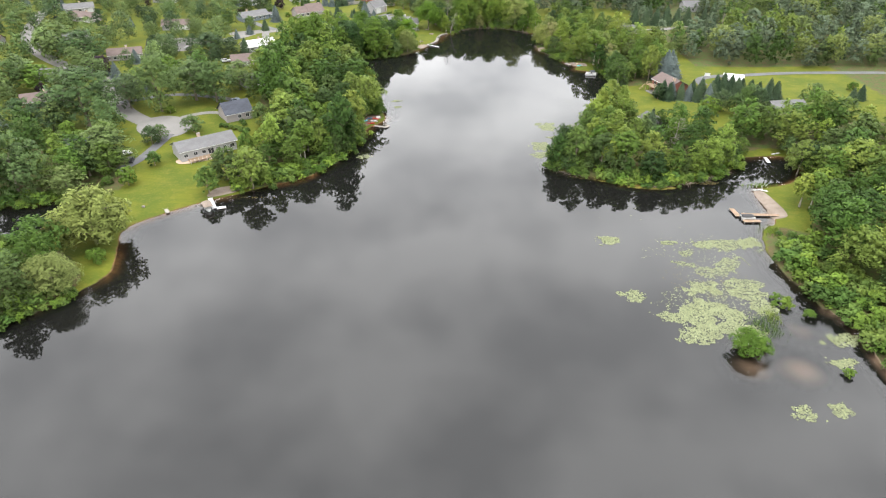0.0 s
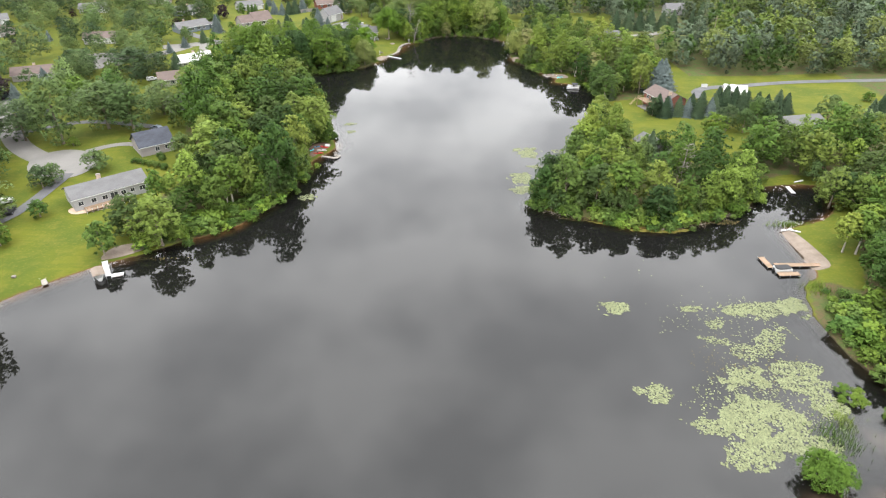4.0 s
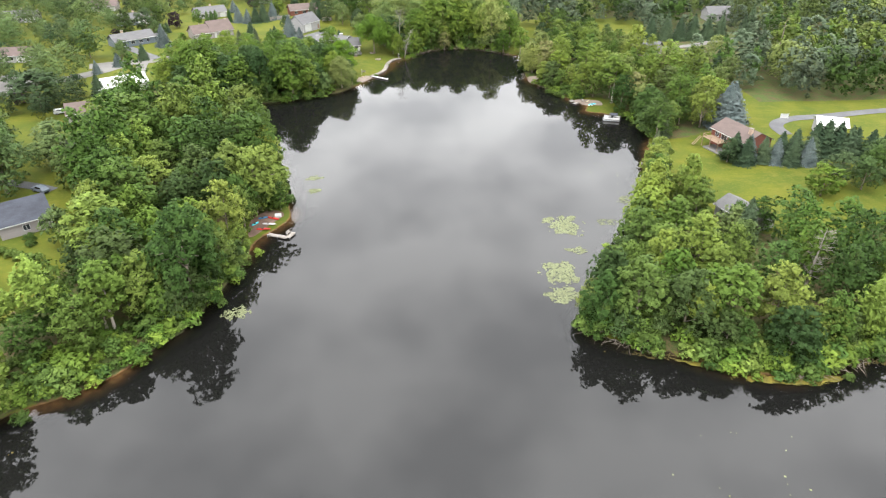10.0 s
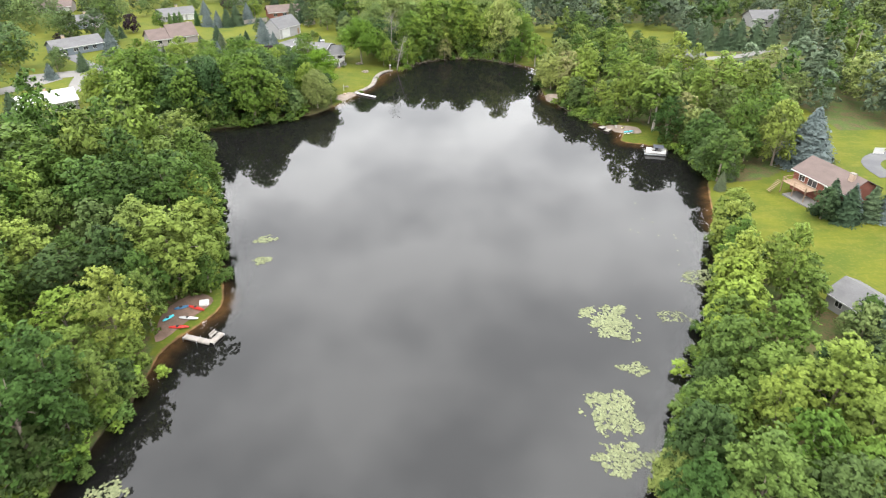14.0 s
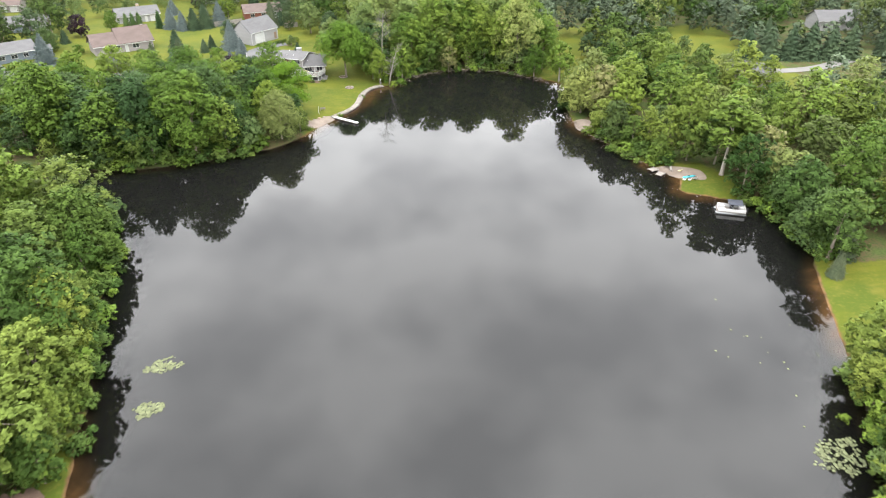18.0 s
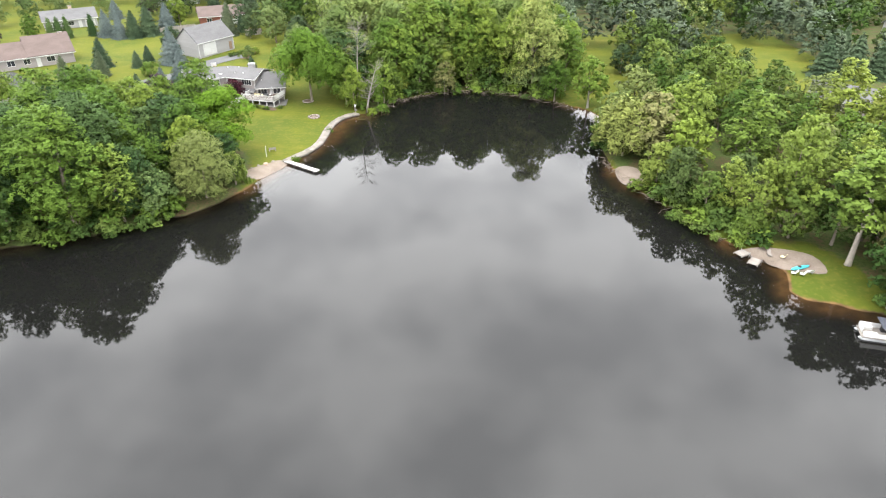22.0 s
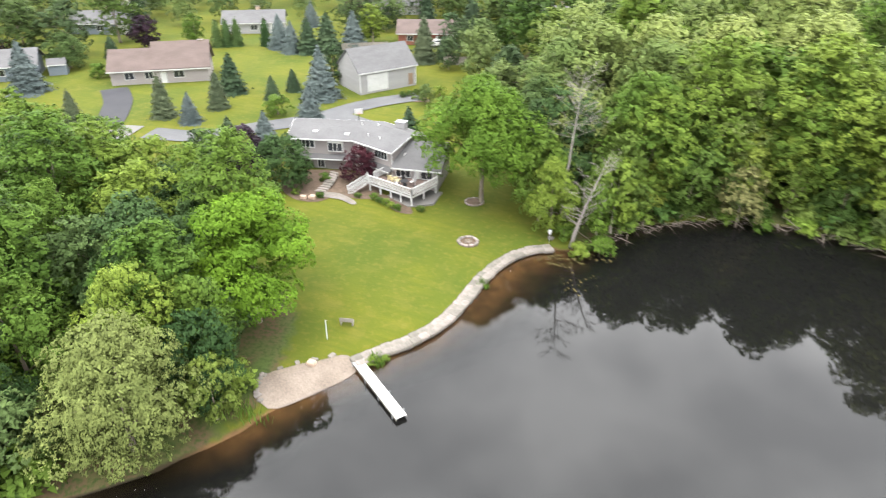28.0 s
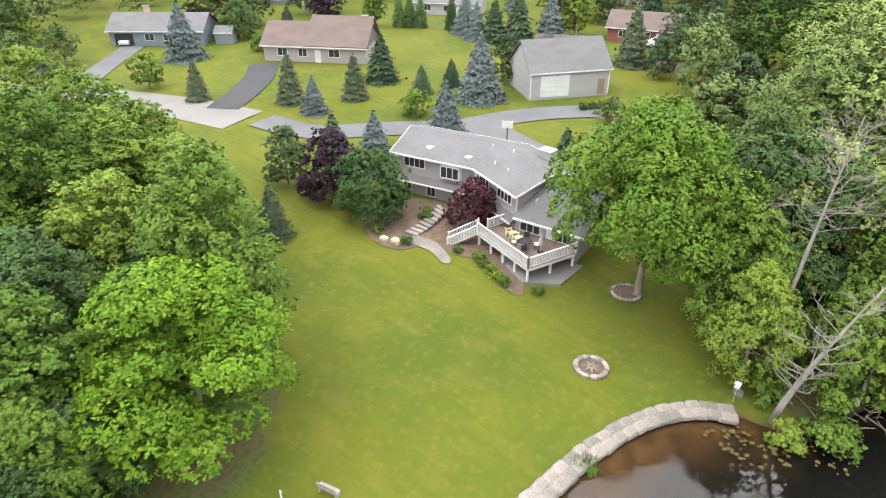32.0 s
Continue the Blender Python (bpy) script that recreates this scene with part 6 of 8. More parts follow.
SINGLE = (
    (-5.4, 391.3, "oak", 0.94), (-15.9, 343.3, "grey", 0.92), (-22.3, 390.5, "maroon", 0.95), (-30.6, 385.3, "round_dark", 0.92), (-33.9, 376.6, "pine", 0.6), (56.5, 358, "willow", 0.95), (-106, 380, "small", 0.75), (-98, 381, "spruce", 0.6), (-98, 335, "spruce", 0.7), (-14, 432, "small_dark", 1), (-12, 422, "small", 1),
    (95, 268, "spruce", 0.7), (98, 266, "spruce_blue", 0.85), (101.5, 265, "spruce", 0.65), (104.5, 264, "spruce_blue", 0.8), (108, 262.5, "spruce", 0.7), (112, 262, "spruce_blue", 0.85), (117, 268, "spruce", 0.85), (92.5, 266, "small_dark", 0.75), (96.5, 264.5, "spruce", 0.7), (106.5, 266, "spruce", 0.72), (110, 265.5, "spruce", 0.8), (114.5, 265, "spruce", 0.7), (125, 265.5, "spruce", 0.8), (139, 266, "spruce", 0.75), (141.5, 264.5, "spruce", 0.7), (122, 251, "mid0", 0.55), (128, 250, "small_dark", 1.0), (117, 246, "small", 0.9),
    (120, 268, "spruce", 0.9), (123, 267.5, "spruce", 0.85), (127, 266, "spruce", 0.75), (130, 264, "spruce", 0.75), (133, 263, "spruce", 0.7), (136, 261, "spruce", 0.7), (112, 248, "small_dark", 1), (126, 255, "small", 1),
    (83, 302, "round_dark", 1.3), (80.5, 292, "round_dark", 1.1), (83, 287, "pine", 0.7), (79, 282, "pine", 0.5), (150, 252, "small", 1.1), (180, 275, "bush", 1.6), (176, 262, "spruce", 0.6),
    (170, 258, "spruce", 0.6), (-104, 243, "bush", 1.4), (-66, 232, "small", 0.9),
    (-63.3, 400.1, "pine", 0.78), (-57.5, 399.6, "spruce_blue", 0.58), (-57.9, 407.2, "pine", 0.71), (-61.4, 415.6, "spruce", 0.65), (-52.5, 415.2, "spruce_small", 0.72), (-51.7, 420.8, "spruce_small", 0.7), (-44.7, 419, "spruce_blue", 1.07),
    (-47.5, 428.1, "small_dark", 0.78), (-38.1, 404.5, "spruce_blue", 0.86), (-46.9, 408.4, "bush", 1.5), (-26.2, 423.1, "small", 0.38), (-20.9, 404, "spruce", 0.57), (-36.2, 385, "plum", 1.05), (-38.7, 393.4, "spruce_blue", 0.75), (-43.5, 391.5, "spruce", 0.5),
    (-74.1, 392, "pine", 0.64), (-85, 390.2, "young_light", 1.04), (-96.3, 402.3, "spruce_blue", 1.08), (-102.8, 417.4, "round_dark", 0.95), (-102.2, 428, "spruce_small", 0.8), (-101, 437.3, "plum", 1.1), (-91.5, 442.1, "light", 0.6), (-86.2, 446.7, "arbor", 1.1), (-84.5, 448.2, "arbor", 1.1), (-88, 445.5, "arbor", 1.1),
    (-78.6, 451.1, "arbor", 1.1), (-74, 450, "spruce_blue", 0.9), (-69, 447.3, "spruce_blue", 0.8), (-65.2, 448.1, "spruce", 0.7), (-61.9, 451, "spruce", 0.8), (-58, 456, "spruce_blue", 1.0), (-56.1, 462.2, "light", 0.7), (-37.5, 449.4, "pine", 1.08), (-128.4, 388, "young_light", 1.3), (-108, 387.1, "small", 0.7), (-120, 384, "light", 0.8),
    (-30.6, 445.7, "small_dark", 0.7), (-35, 454.7, "spruce_small", 0.9), (-91.7, 414.4, "bush", 1.27), (-22, 440, "small", 1.1), (-14, 432, "small_dark", 1.0), (-12, 422, "small", 1.0), (-26, 452, "small", 1.0), (-110, 425, "small_dark", 1.3), (-118, 420, "mid3", 0.9), (-112, 440, "mid0", 0.9), (-42, 384, "small_dark", 0.7),
)
SINGLE += ((25.0, 398.5, "olive", 0.62), (72, 326.5, "mid1", 0.66), (77, 324, "mid0", 0.7), (80.5, 320.5, "mid2", 0.6), (85, 321, "mid1", 0.75), (68, 329, "mid2", 0.6), (70, 409, "small_dark", 0.8), (73.5, 405, "small_dark", 0.75), (118, 402, "spruce", 0.9), (124, 400, "spruce", 0.95), (130, 399, "spruce", 0.9), (136, 399, "spruce", 1.0), (142, 398, "spruce", 0.9), (148, 398, "spruce", 0.95))
for x, y, key, s in SINGLE:
    plant(key, x, y, s, 1.25 if key == "spruce" else 1.0)
plant("island", 64.8, 104.8, 1.0, 1.0, z=-0.1)
for x, y, s_ in ((78.8, 123.5, 0.8), (79.8, 120.8, 0.9), (83.5, 117, 0.8), (77.5, 121.5, 0.5), (82, 97.5, 0.7), (81.3, 123.0, 0.6)):
    plant("bush", x, y, s_, 1.2, z=-0.1, label="low green shrub standing in the marsh shallows")
for x, y, s_ in ((-80.5, 229.6, 0.75), (-78.6, 229.0, 0.8), (-76.8, 228.2, 0.75), (-74.6, 227.2, 0.85), (-72.4, 226.0, 0.9), (-70.2, 224.8, 0.9), (-74.0, 233.6, 0.8), (-72.6, 231.2, 0.7)):
    plant("bush_dark", x, y, s_, 1.1, label="rounded green foundation shrub by the dark-roofed house", group="house shrubs")
for x, y, s_ in ((-4.5, 358.9, 0.34), (-3.7, 359.6, 0.26), (0.9, 373.9, 0.2)):
    plant("bush", x, y, s_, 1.3, z=-0.05, label="tuft of bright green waterside growth at the wall", group="wall tufts")
# the large garden trees of the near bank, and the willow
for x, y, key, s, w in ((-129, 229, "mid0", 1.32, 1.7), (-108, 245, "mid1", 1.5, 1.0), (-99, 259, "mid0", 1.02, 1.6), (-90, 257, "mid1", 1.15, 1.3), (-121, 248, "mid3", 0.87, 1.4), (-165, 267, "light", 0.85, 1.9), (-89, 224, "small", 0.66, 1.5), (-100, 213, "small_dark", 0.74, 1.2), (-98, 216, "small", 0.64, 1.2),
                        (-107, 194, "mid1", 1.04, 1.4), (-111, 189, "mid2", 0.62, 1.6), (-125, 174, "mid0", 1.27, 1.25), (-112, 177, "mid1", 0.65, 1.6), (-112, 323, "small_dark", 1.32, 1.7), (-136, 329, "mid1", 0.7, 1.9), (-66, 277, "mid1", 1.2, 1.6), (-67, 187, "mid3", 0.78, 1.3), (-58, 182, "mid1", 0.9, 1.25),
                        (-70, 177.5, "young", 1.5, 1.0), (-96, 182, "young_light", 1.22, 1.0), (-93, 196, "young", 0.82, 1.3), (-91, 148, "willow", 1.36, 1.1), (-149, 224, "mid2", 0.73, 1.7), (-138, 222, "mid3", 0.81, 1.5), (-103, 183, "bush_dark", 1.5, 0.9), (-91, 126.5, "grey", 0.8, 1.35), (-101, 126, "mid1", 0.73, 1.3),
                        (-152, 293, "plum", 1.27, 1.4), (-187, 325, "mid1", 1.05, 1.8), (-165, 308, "mid0", 0.98, 1.8), (-177, 265, "mid1", 0.91, 1.4), (-87, 139, "bush", 1.8, 0.9), (-85, 274, "mid2", 0.76, 1.7), (-144, 289, "spruce_blue", 0.87, 1.0), (-145, 314, "spruce_blue", 0.8, 1.1), (-54, 238, "mid1", 1.1, 1.25), (-29.8, 237.2, "mid0", 0.66, 0.85), (-28.6, 245.6, "mid1", 0.6, 0.8), (-31, 241, "mid1", 0.8, 0.8), (76.4, 318.8, "tall", 0.95, 1.3), (82.7, 315.5, "olive", 0.9, 1.1), (61.0, 356.1, "olive", 1.0, 1.1), (98.1, 334.0, "olive", 0.9, 1.0), (55, 194.5, "tall", 0.62, 1.0), (60.4, 195, "tall", 0.78, 1.3), (105.2, 243.4, "young_light", 1.6, 1.1), (77.2, 224.4, "spruce", 0.95, 0.9), (70.8, 234.8, "mid1", 0.6, 1.1), (73.5, 239.5, "mid0", 0.5, 1.1), (56.5, 228, "light", 0.92, 1.1), (60.5, 236, "light", 0.85, 1.1), (64.5, 243.5, "small", 0.95, 1.0), (67, 250.5, "light", 0.6, 1.2), (77.6, 229.0, "mid1", 0.48, 1.0), (81.5, 227.5, "mid0", 0.52, 1.0), (75.2, 226.5, "small", 0.8, 1.0), (40, 203, "willow", 0.62, 1.0), (103.5, 293, "spruce_blue", 1.55, 1.25), (106.5, 296, "spruce_blue", 1.45, 1.2), (106.2, 169.2, "tall", 0.62, 1.2), (108.8, 168.1, "tall", 0.66, 1.2), (113.1, 173.0, "light", 0.8, 1.2), (117.7, 194.0, "mid0", 0.72, 1.2), (121.4, 193.3, "mid3", 0.75, 1.2), (122.3, 188.8, "mid1", 0.75, 1.2)):
    plant(TOWN_KIND.get(key, key) if x < -84 else key, x, y, s, w)
# the trees that close in the lawn
for x, y, key, s, w in ((-16.5, 359.5, "maple", 0.9, 1.05), (-24, 355, "near3", 0.95, 1.05), (-15.2, 351.5, "near2", 0.55, 0.9), (-19, 349, "near0", 0.7, 1.0), (-21, 364, "near2", 0.9, 1.0), (-31, 362, "near1", 0.8, 1.1), (-40, 366, "near2", 0.72, 1.2), (-44, 370.5, "near1", 0.80, 1.1), (-53, 370, "near1", 0.84, 1.15), (-61, 369, "near0", 0.84, 1.1), (-36.5, 370.2, "near1", 0.72, 1.1), (-29.5, 368.2, "near2", 0.66, 1.0),
                        (8.6, 384.0, "bush", 0.8, 1.0), (10.6, 385.6, "bush", 1.0, 1.2), (6.2, 386.6, "bush", 0.9, 1.0), (50, 391.5, "near1", 0.62, 1.0), (53.5, 397.5, "near2", 0.8, 1.0), (55, 405, "near1", 0.9, 1.0), (54, 414, "near0", 0.95, 1.0), (56.5, 386.2, "light", 0.85, 1.05), (75, 398, "mid1", 0.75, 1.1), (73, 390, "mid0", 0.6, 1.1), (79, 388, "mid1", 0.75, 1.1), (70, 382, "mid2", 0.6, 1.1), (77, 407, "mid0", 0.8, 1.1), (11.0, 390.5, "light", 0.72, 0.9), (9.8, 387.6, "light", 0.55, 0.8), (8.5, 391.5, "near1", 0.5, 0.9), (3, 396, "near3", 1.05, 1.0), (13, 399, "near0", 1.0, 1.1), (-1, 402, "near3", 1.0, 1.0), (20, 404, "near2", 1.1, 1.2), (32, 405, "near2", 1.15, 1.25), (43, 402, "near0", 1.1, 1.2), (26, 409, "light", 1.4, 1.2), (24, 401, "grey", 0.6, 1.0),
                        (4, 411, "pale", 1.1, 1.1), (12, 414, "pale", 1.15, 1.1), (21, 417, "pale", 1.15, 1.1), (31, 417, "pale", 1.2, 1.1), (41, 413, "pale", 1.1, 1.1), (8, 427, "near2", 1.15, 1.2), (18, 430, "pale", 1.25, 1.1), (29, 431, "pale", 1.25, 1.2), (40, 427, "near2", 1.2, 1.2), (0, 423, "pale", 1.1, 1.1), (12, 442, "pale", 1.25, 1.2), (26, 444, "near2", 1.25, 1.3), (40, 442, "pale", 1.25, 1.2), (48, 424, "pale", 1.2, 1.1), (4.6, 386.8, "near1", 0.62, 0.85), (2.6, 389.5, "near0", 0.66, 0.9), (-14.3, 349.6, "near3", 0.62, 0.95), (-13.2, 350.9, "bush", 1.3, 1.1), (-16.5, 353.2, "near3", 0.62, 0.9)):
    plant(key, x, y, s, w, group="lakeside trees")
# ---- along the shore ----
def dock(name, legs, width, mat, label, z=0.42, board=0.42, posts=True, fascia=None):
    """A dock of straight legs; each leg: from, to."""
    root = thing(name, Matrix.Translation((legs[0][0][0], legs[0][0][1], 0)), label, "dock")
    inv = Matrix.Translation((-legs[0][0][0], -legs[0][0][1], 0))
    for a, b in legs:
        k = inv @ along(a, b)
        ln = math.hypot(b[0] - a[0], b[1] - a[1])
        n_b = max(1, round(ln / board))
        me = Shape().box((0.01, -width / 2, z - 0.05), (ln / n_b - 0.012, width / 2, z)).mesh("plank", mat)
        for i in range(n_b):
            ob = new("plank", me)
            ob.parent = root
            ob.matrix_basis = k @ Matrix.Translation((ln * i / n_b, 0, random.uniform(-0.004, 0.004)))
        for sg in (-1, 1):
            part("beam", Shape().box((0, sg * width / 2 - 0.04, z - 0.22), (ln, sg * width / 2 + 0.04, z - 0.052), k), fascia or M["grey_wood"], root)
        if posts:
            for i in range(int(ln / 2.4) + 1):
                for sg in (-1, 1):
                    part("pile", Shape().tube([(min(ln - 0.1, 0.1 + i * 2.4), sg * (width / 2 + 0.07), -2.0), (min(ln - 0.1, 0.1 + i * 2.4), sg * (width / 2 + 0.07), z + 0.15)], [0.045, 0.045], 6, k), M["metal"], root)
    return root


dock("dock", [((-5.6, 358.2), (0.7, 353.5))], 0.9, M["white"], "narrow white plank dock from the sand beach", fascia=M["grey_wood"])
dock("dock", [((-69.2, 175.0), (-65.9, 168.4)), ((-65.3, 168.6), (-62.8, 169.4))], 1.25, M["white"], "white L-shaped dock beside a sand beach")
dock("dock", [((-24.7, 235.9), (-20.3, 234.2)), ((-20.3, 234.0), (-19.2, 236.4))], 0.95, M["grey_wood"], "weathered L-shaped dock with a bench")
dock("dock", [((100.5, 164.6), (87.6, 165.2)), ((86.0, 168.8), (86.2, 164.0)), ((86.4, 161.2), (91.4, 161.2))], 1.5, M["new_wood"], "tan timber dock with two platforms round a moored boat", fascia=M["black"])
dock("dock", [((-80.3, 168.4), (-78.4, 165.6))], 1.0, M["grey_wood"], "short grey wooden landing on the lawn shore")
dock("dock", [((77.3, 311.6), (74.9, 305.4))], 1.1, M["grey_wood"], "weathered brown gangway to the pontoon boat")
dock("dock", [((64.6, 323.4), (63.0, 322.6)), ((65.2, 321.4), (63.9, 320.0))], 1.3, M["grey_wood"], "pair of low grey wooden platforms on the bank")
dock("dock", [((112.5, 206.5), (112.0, 202.0))], 1.1, M["white"], "short white dock in the cove")
dock("dock", [((-56.3, 329.0), (-54.6, 325.2))], 1.0, M["grey_wood"], "short grey dock under shoreline trees")


def bench_on_dock():
    b = thing("bench", Matrix.Translation((-20.2, 235.6, 0.42)) @ Matrix.Rotation(radians(65), 4, "Z"), "weathered wooden bench on the dock", "bench")
    part("seat", Shape().box((-0.7, -0.2, 0.4), (0.7, 0.2, 0.45), c=0.02), M["grey_wood"], b)
    part("backrest", Shape().box((-0.7, 0.18, 0.5), (0.7, 0.23, 0.85), c=0.02), M["grey_wood"], b)
    for x in (-0.6, 0.6):
        part("leg", Shape().box((x - 0.05, -0.18, 0), (x + 0.05, 0.23, 0.4)), M["grey_wood"], b)


bench_on_dock()


def hull(shape, ln, wd, z0, z1, k=None, nose=0.35):
    """A boat's body with a pointed bow at +x."""
    ring = [(-ln / 2, -wd / 2), (ln * (0.5 - nose), -wd / 2), (ln * 0.42, -wd * 0.28), (ln / 2, 0), (ln * 0.42, wd * 0.28), (ln * (0.5 - nose), wd / 2), (-ln / 2, wd / 2)]
    low = [(x * 0.92, y * 0.72) for x, y in ring]
    v = [(x, y, z0) for x, y in low] + [(x, y, z1) for x, y in ring] + [(x * 0.93, y * 0.86, z1) for x, y in ring] + [(x * 0.86, y * 0.62, z0 + 0.12) for x, y in ring]
    f = [tuple(range(6, -1, -1))]
    for r in range(3):
        f += [(7 * r + i, 7 * r + (i + 1) % 7, 7 * r + 7 + (i + 1) % 7, 7 * r + 7 + i) for i in range(7)]
    f.append(tuple(range(21, 28)))
    return shape.add(v, f, k)


def pontoon_boat(m, label, canopy):
    b = thing("pontoon_boat", m, label, "boat")
    for y in (-0.85, 0.85):
        part("float", Shape().tube([(-2.6, y, 0.05), (2.2, y, 0.05), (2.7, y, 0.2)], [0.3, 0.3, 0.08], 10), M["metal"], b, smooth=True)
    part("deck", Shape().box((-2.6, -1.2, 0.36), (2.5, 1.2, 0.46), c=0.15), M["grey_wood"], b)
    s = Shape()
    for lo, hi in (((-2.5, -1.15), (2.3, -1.08)), ((-2.5, 1.08), (2.3, 1.15)), ((-2.5, -1.15), (-2.43, 1.15)), ((2.23, -1.15), (2.3, 0.3))):
        s.box((*lo, 0.5), (*hi, 1.05))
    part("fence", s, M["white"], b)
    for x, y, w, d in ((1.6, 0.75, 1.2, 0.6), (1.6, -0.75, 1.2, 0.6), (-1.9, 0.7, 0.9, 0.7), (-1.9, -0.6, 0.9, 0.8)):
        seat = part("seat", Shape().box((x - w / 2, y - d / 2, 0.46), (x + w / 2, y + d / 2, 0.85), c=0.06), M["white"], b)
        part("backrest", Shape().box((x - w / 2, y - 0.08 + math.copysign(d / 2 - 0.08, y), 0.85), (x + w / 2, y + 0.08 + math.copysign(d / 2 - 0.08, y), 1.15), c=0.04), M["white"], seat)
    part("console", Shape().box((-0.5, -0.9, 0.46), (0.1, -0.3, 1.25), c=0.06), M["black"], b)
    part("motor", Shape().box((-3.0, -0.2, 0.2), (-2.6, 0.2, 1.0), c=0.08), M["black"], b)
    if canopy:
        part("canopy", Shape().add([(-1.9, -1.2, 1.95), (0.7, -1.2, 1.95), (0.7, 1.2, 1.95), (-1.9, 1.2, 1.95), (-1.7, -0.6, 2.12), (0.5, -0.6, 2.12), (0.5, 0.6, 2.12), (-1.7, 0.6, 2.12)], [(0, 1, 5, 4), (1, 2, 6, 5), (2, 3, 7, 6), (3, 0, 4, 7), (4, 5, 6, 7), (3, 2, 1, 0)]), M["shingle_dark"], b)
        for x in (-1.8, 0.6):
            for y in (-1.15, 1.15):
                part("strut", Shape().tube([(-0.6, y, 1.0), (x, y, 1.95)], [0.02, 0.02], 6), M["metal"], b)
    else:
        part("cover", Shape().box((-2.3, -1.0, 1.05), (2.0, 1.0, 1.3), c=0.3), M["black"], b)
    return b


pontoon_boat(Matrix.Translation((72.2, 304.4, 0)) @ Matrix.Rotation(radians(163), 4, "Z"), "white pontoon boat with a dark canopy at a gangway", True)
pontoon_boat(Matrix.Translation((88.6, 163.3, 0)) @ Matrix.Rotation(radians(0), 4, "Z") @ Matrix.Diagonal((0.78, 0.9, 0.8, 1)), "white runabout under a black cover between dock arms", False)
lift = thing("boat_lift", Matrix.Translation((-67.9, 168.5, 0)) @ Matrix.Rotation(radians(-60), 4, "Z"), "boat lift with a pale canvas canopy over a moored boat", "boat lift")
part("canopy", Shape().add([(-2.0, -1.3, 1.7), (2.0, -1.3, 1.7), (2.0, 1.3, 1.7), (-2.0, 1.3, 1.7), (-1.8, 0, 2.15), (1.8, 0, 2.15)], [(0, 1, 5, 4), (2, 3, 4, 5), (1, 2, 5), (3, 0, 4), (3, 2, 1, 0)]), M["sand"], lift)
for x in (-1.8, 1.8):
    for y in (-1.25, 1.25):
        part("leg", Shape().tube([(x, y, -1.4), (x, y, 1.7)], [0.05, 0.05], 6), M["metal"], lift)
part("boat", hull(Shape(), 4.4, 1.9, 0.1, 0.85), M["white"], lift)


def kayak(x, y, yaw, mat, label, ln=3.2, name="kayak", z=None):
    k = thing(name, Matrix.Translation((x, y, ground_at(x, y) + 0.06 if z is None else z)) @ Matrix.Rotation(radians(yaw), 4, "Z"), label, "kayak" if name == "kayak" else "boat")
    s = Shape()
    st = [(-0.5, 0.02, 0.20), (-0.42, 0.2, 0.24), (-0.2, 0.34, 0.26), (0, 0.37, 0.27), (0.2, 0.34, 0.26), (0.42, 0.2, 0.24), (0.5, 0.02, 0.20)]
    v = []
    for u, w, h in st:
        v += [(u * ln, -w, h * 0.6), (u * ln, -w * 0.6, 0), (u * ln, w * 0.6, 0), (u * ln, w, h * 0.6), (u * ln, w * 0.5, h * 1.15), (u * ln, -w * 0.5, h * 1.15)]
    f = [(6 * i + j, 6 * i + (j + 1) % 6, 6 * i + 6 + (j + 1) % 6, 6 * i + 6 + j) for i in range(6) for j in range(6)]
    part("hull", s.add(v, f + [(5, 4, 3, 2, 1, 0), tuple(range(36, 42))]), mat, k, smooth=True)
    part("cockpit", Shape().tube([(-0.05 * ln, 0, 0.27), (-0.05 * ln, 0, 0.34)], [0.26, 0.24], 10), M["black"], k)


kayak(-26.1, 238.0, 0, M["red"], "red kayak drawn up on the landing")
kayak(-24.7, 242.8, -25, M["red"], "red kayak lying on the grass bank")
kayak(-25.2, 240.2, -8, M["white"], "pale grey kayak on the sandy landing")
kayak(-27.0, 242.9, 20, M["blue"], "small blue kayak under the trees", 2.2)
kayak(-28.3, 240.2, 50, M["teal"], "small green kayak under the trees", 2.0)
kayak(66.2, 249.6, 105, M["blue"], "blue kayak on the grassy bank", 3.0)
kayak(71.4, 262.9, 0, M["white"], "white rowing boat upturned on the lawn edge", 3.6, "rowing_boat")
kayak(71.9, 261.4, 10, M["white"], "white rowing boat upturned beside another", 3.4, "rowing_boat")
kayak(99.2, 181.6, 15, M["white"], "white dinghy drawn up on the beach", 3.4, "rowing_boat")
kayak(100.6, 180.3, -35, M["white"], "white dinghy drawn up beside another", 2.6, "rowing_boat")
kayak(117.5, 209.5, 20, M["white"], "pale canoe on the cove bank", 3.8, "canoe")
kayak(69.8, 318.6, 15, M["teal"], "turquoise kayak on the sandy beach", 3.0)
swim = thing("swim_raft", Matrix.Translation((-23.8, 244.2, ground_at(-23.8, 244.2) + 0.02)) @ Matrix.Rotation(radians(10), 4, "Z"), "white square swim raft on the grass", "raft")
part("body", Shape().box((-0.75, -0.75, 0), (0.75, 0.75, 0.32), c=0.2), M["white"], swim)
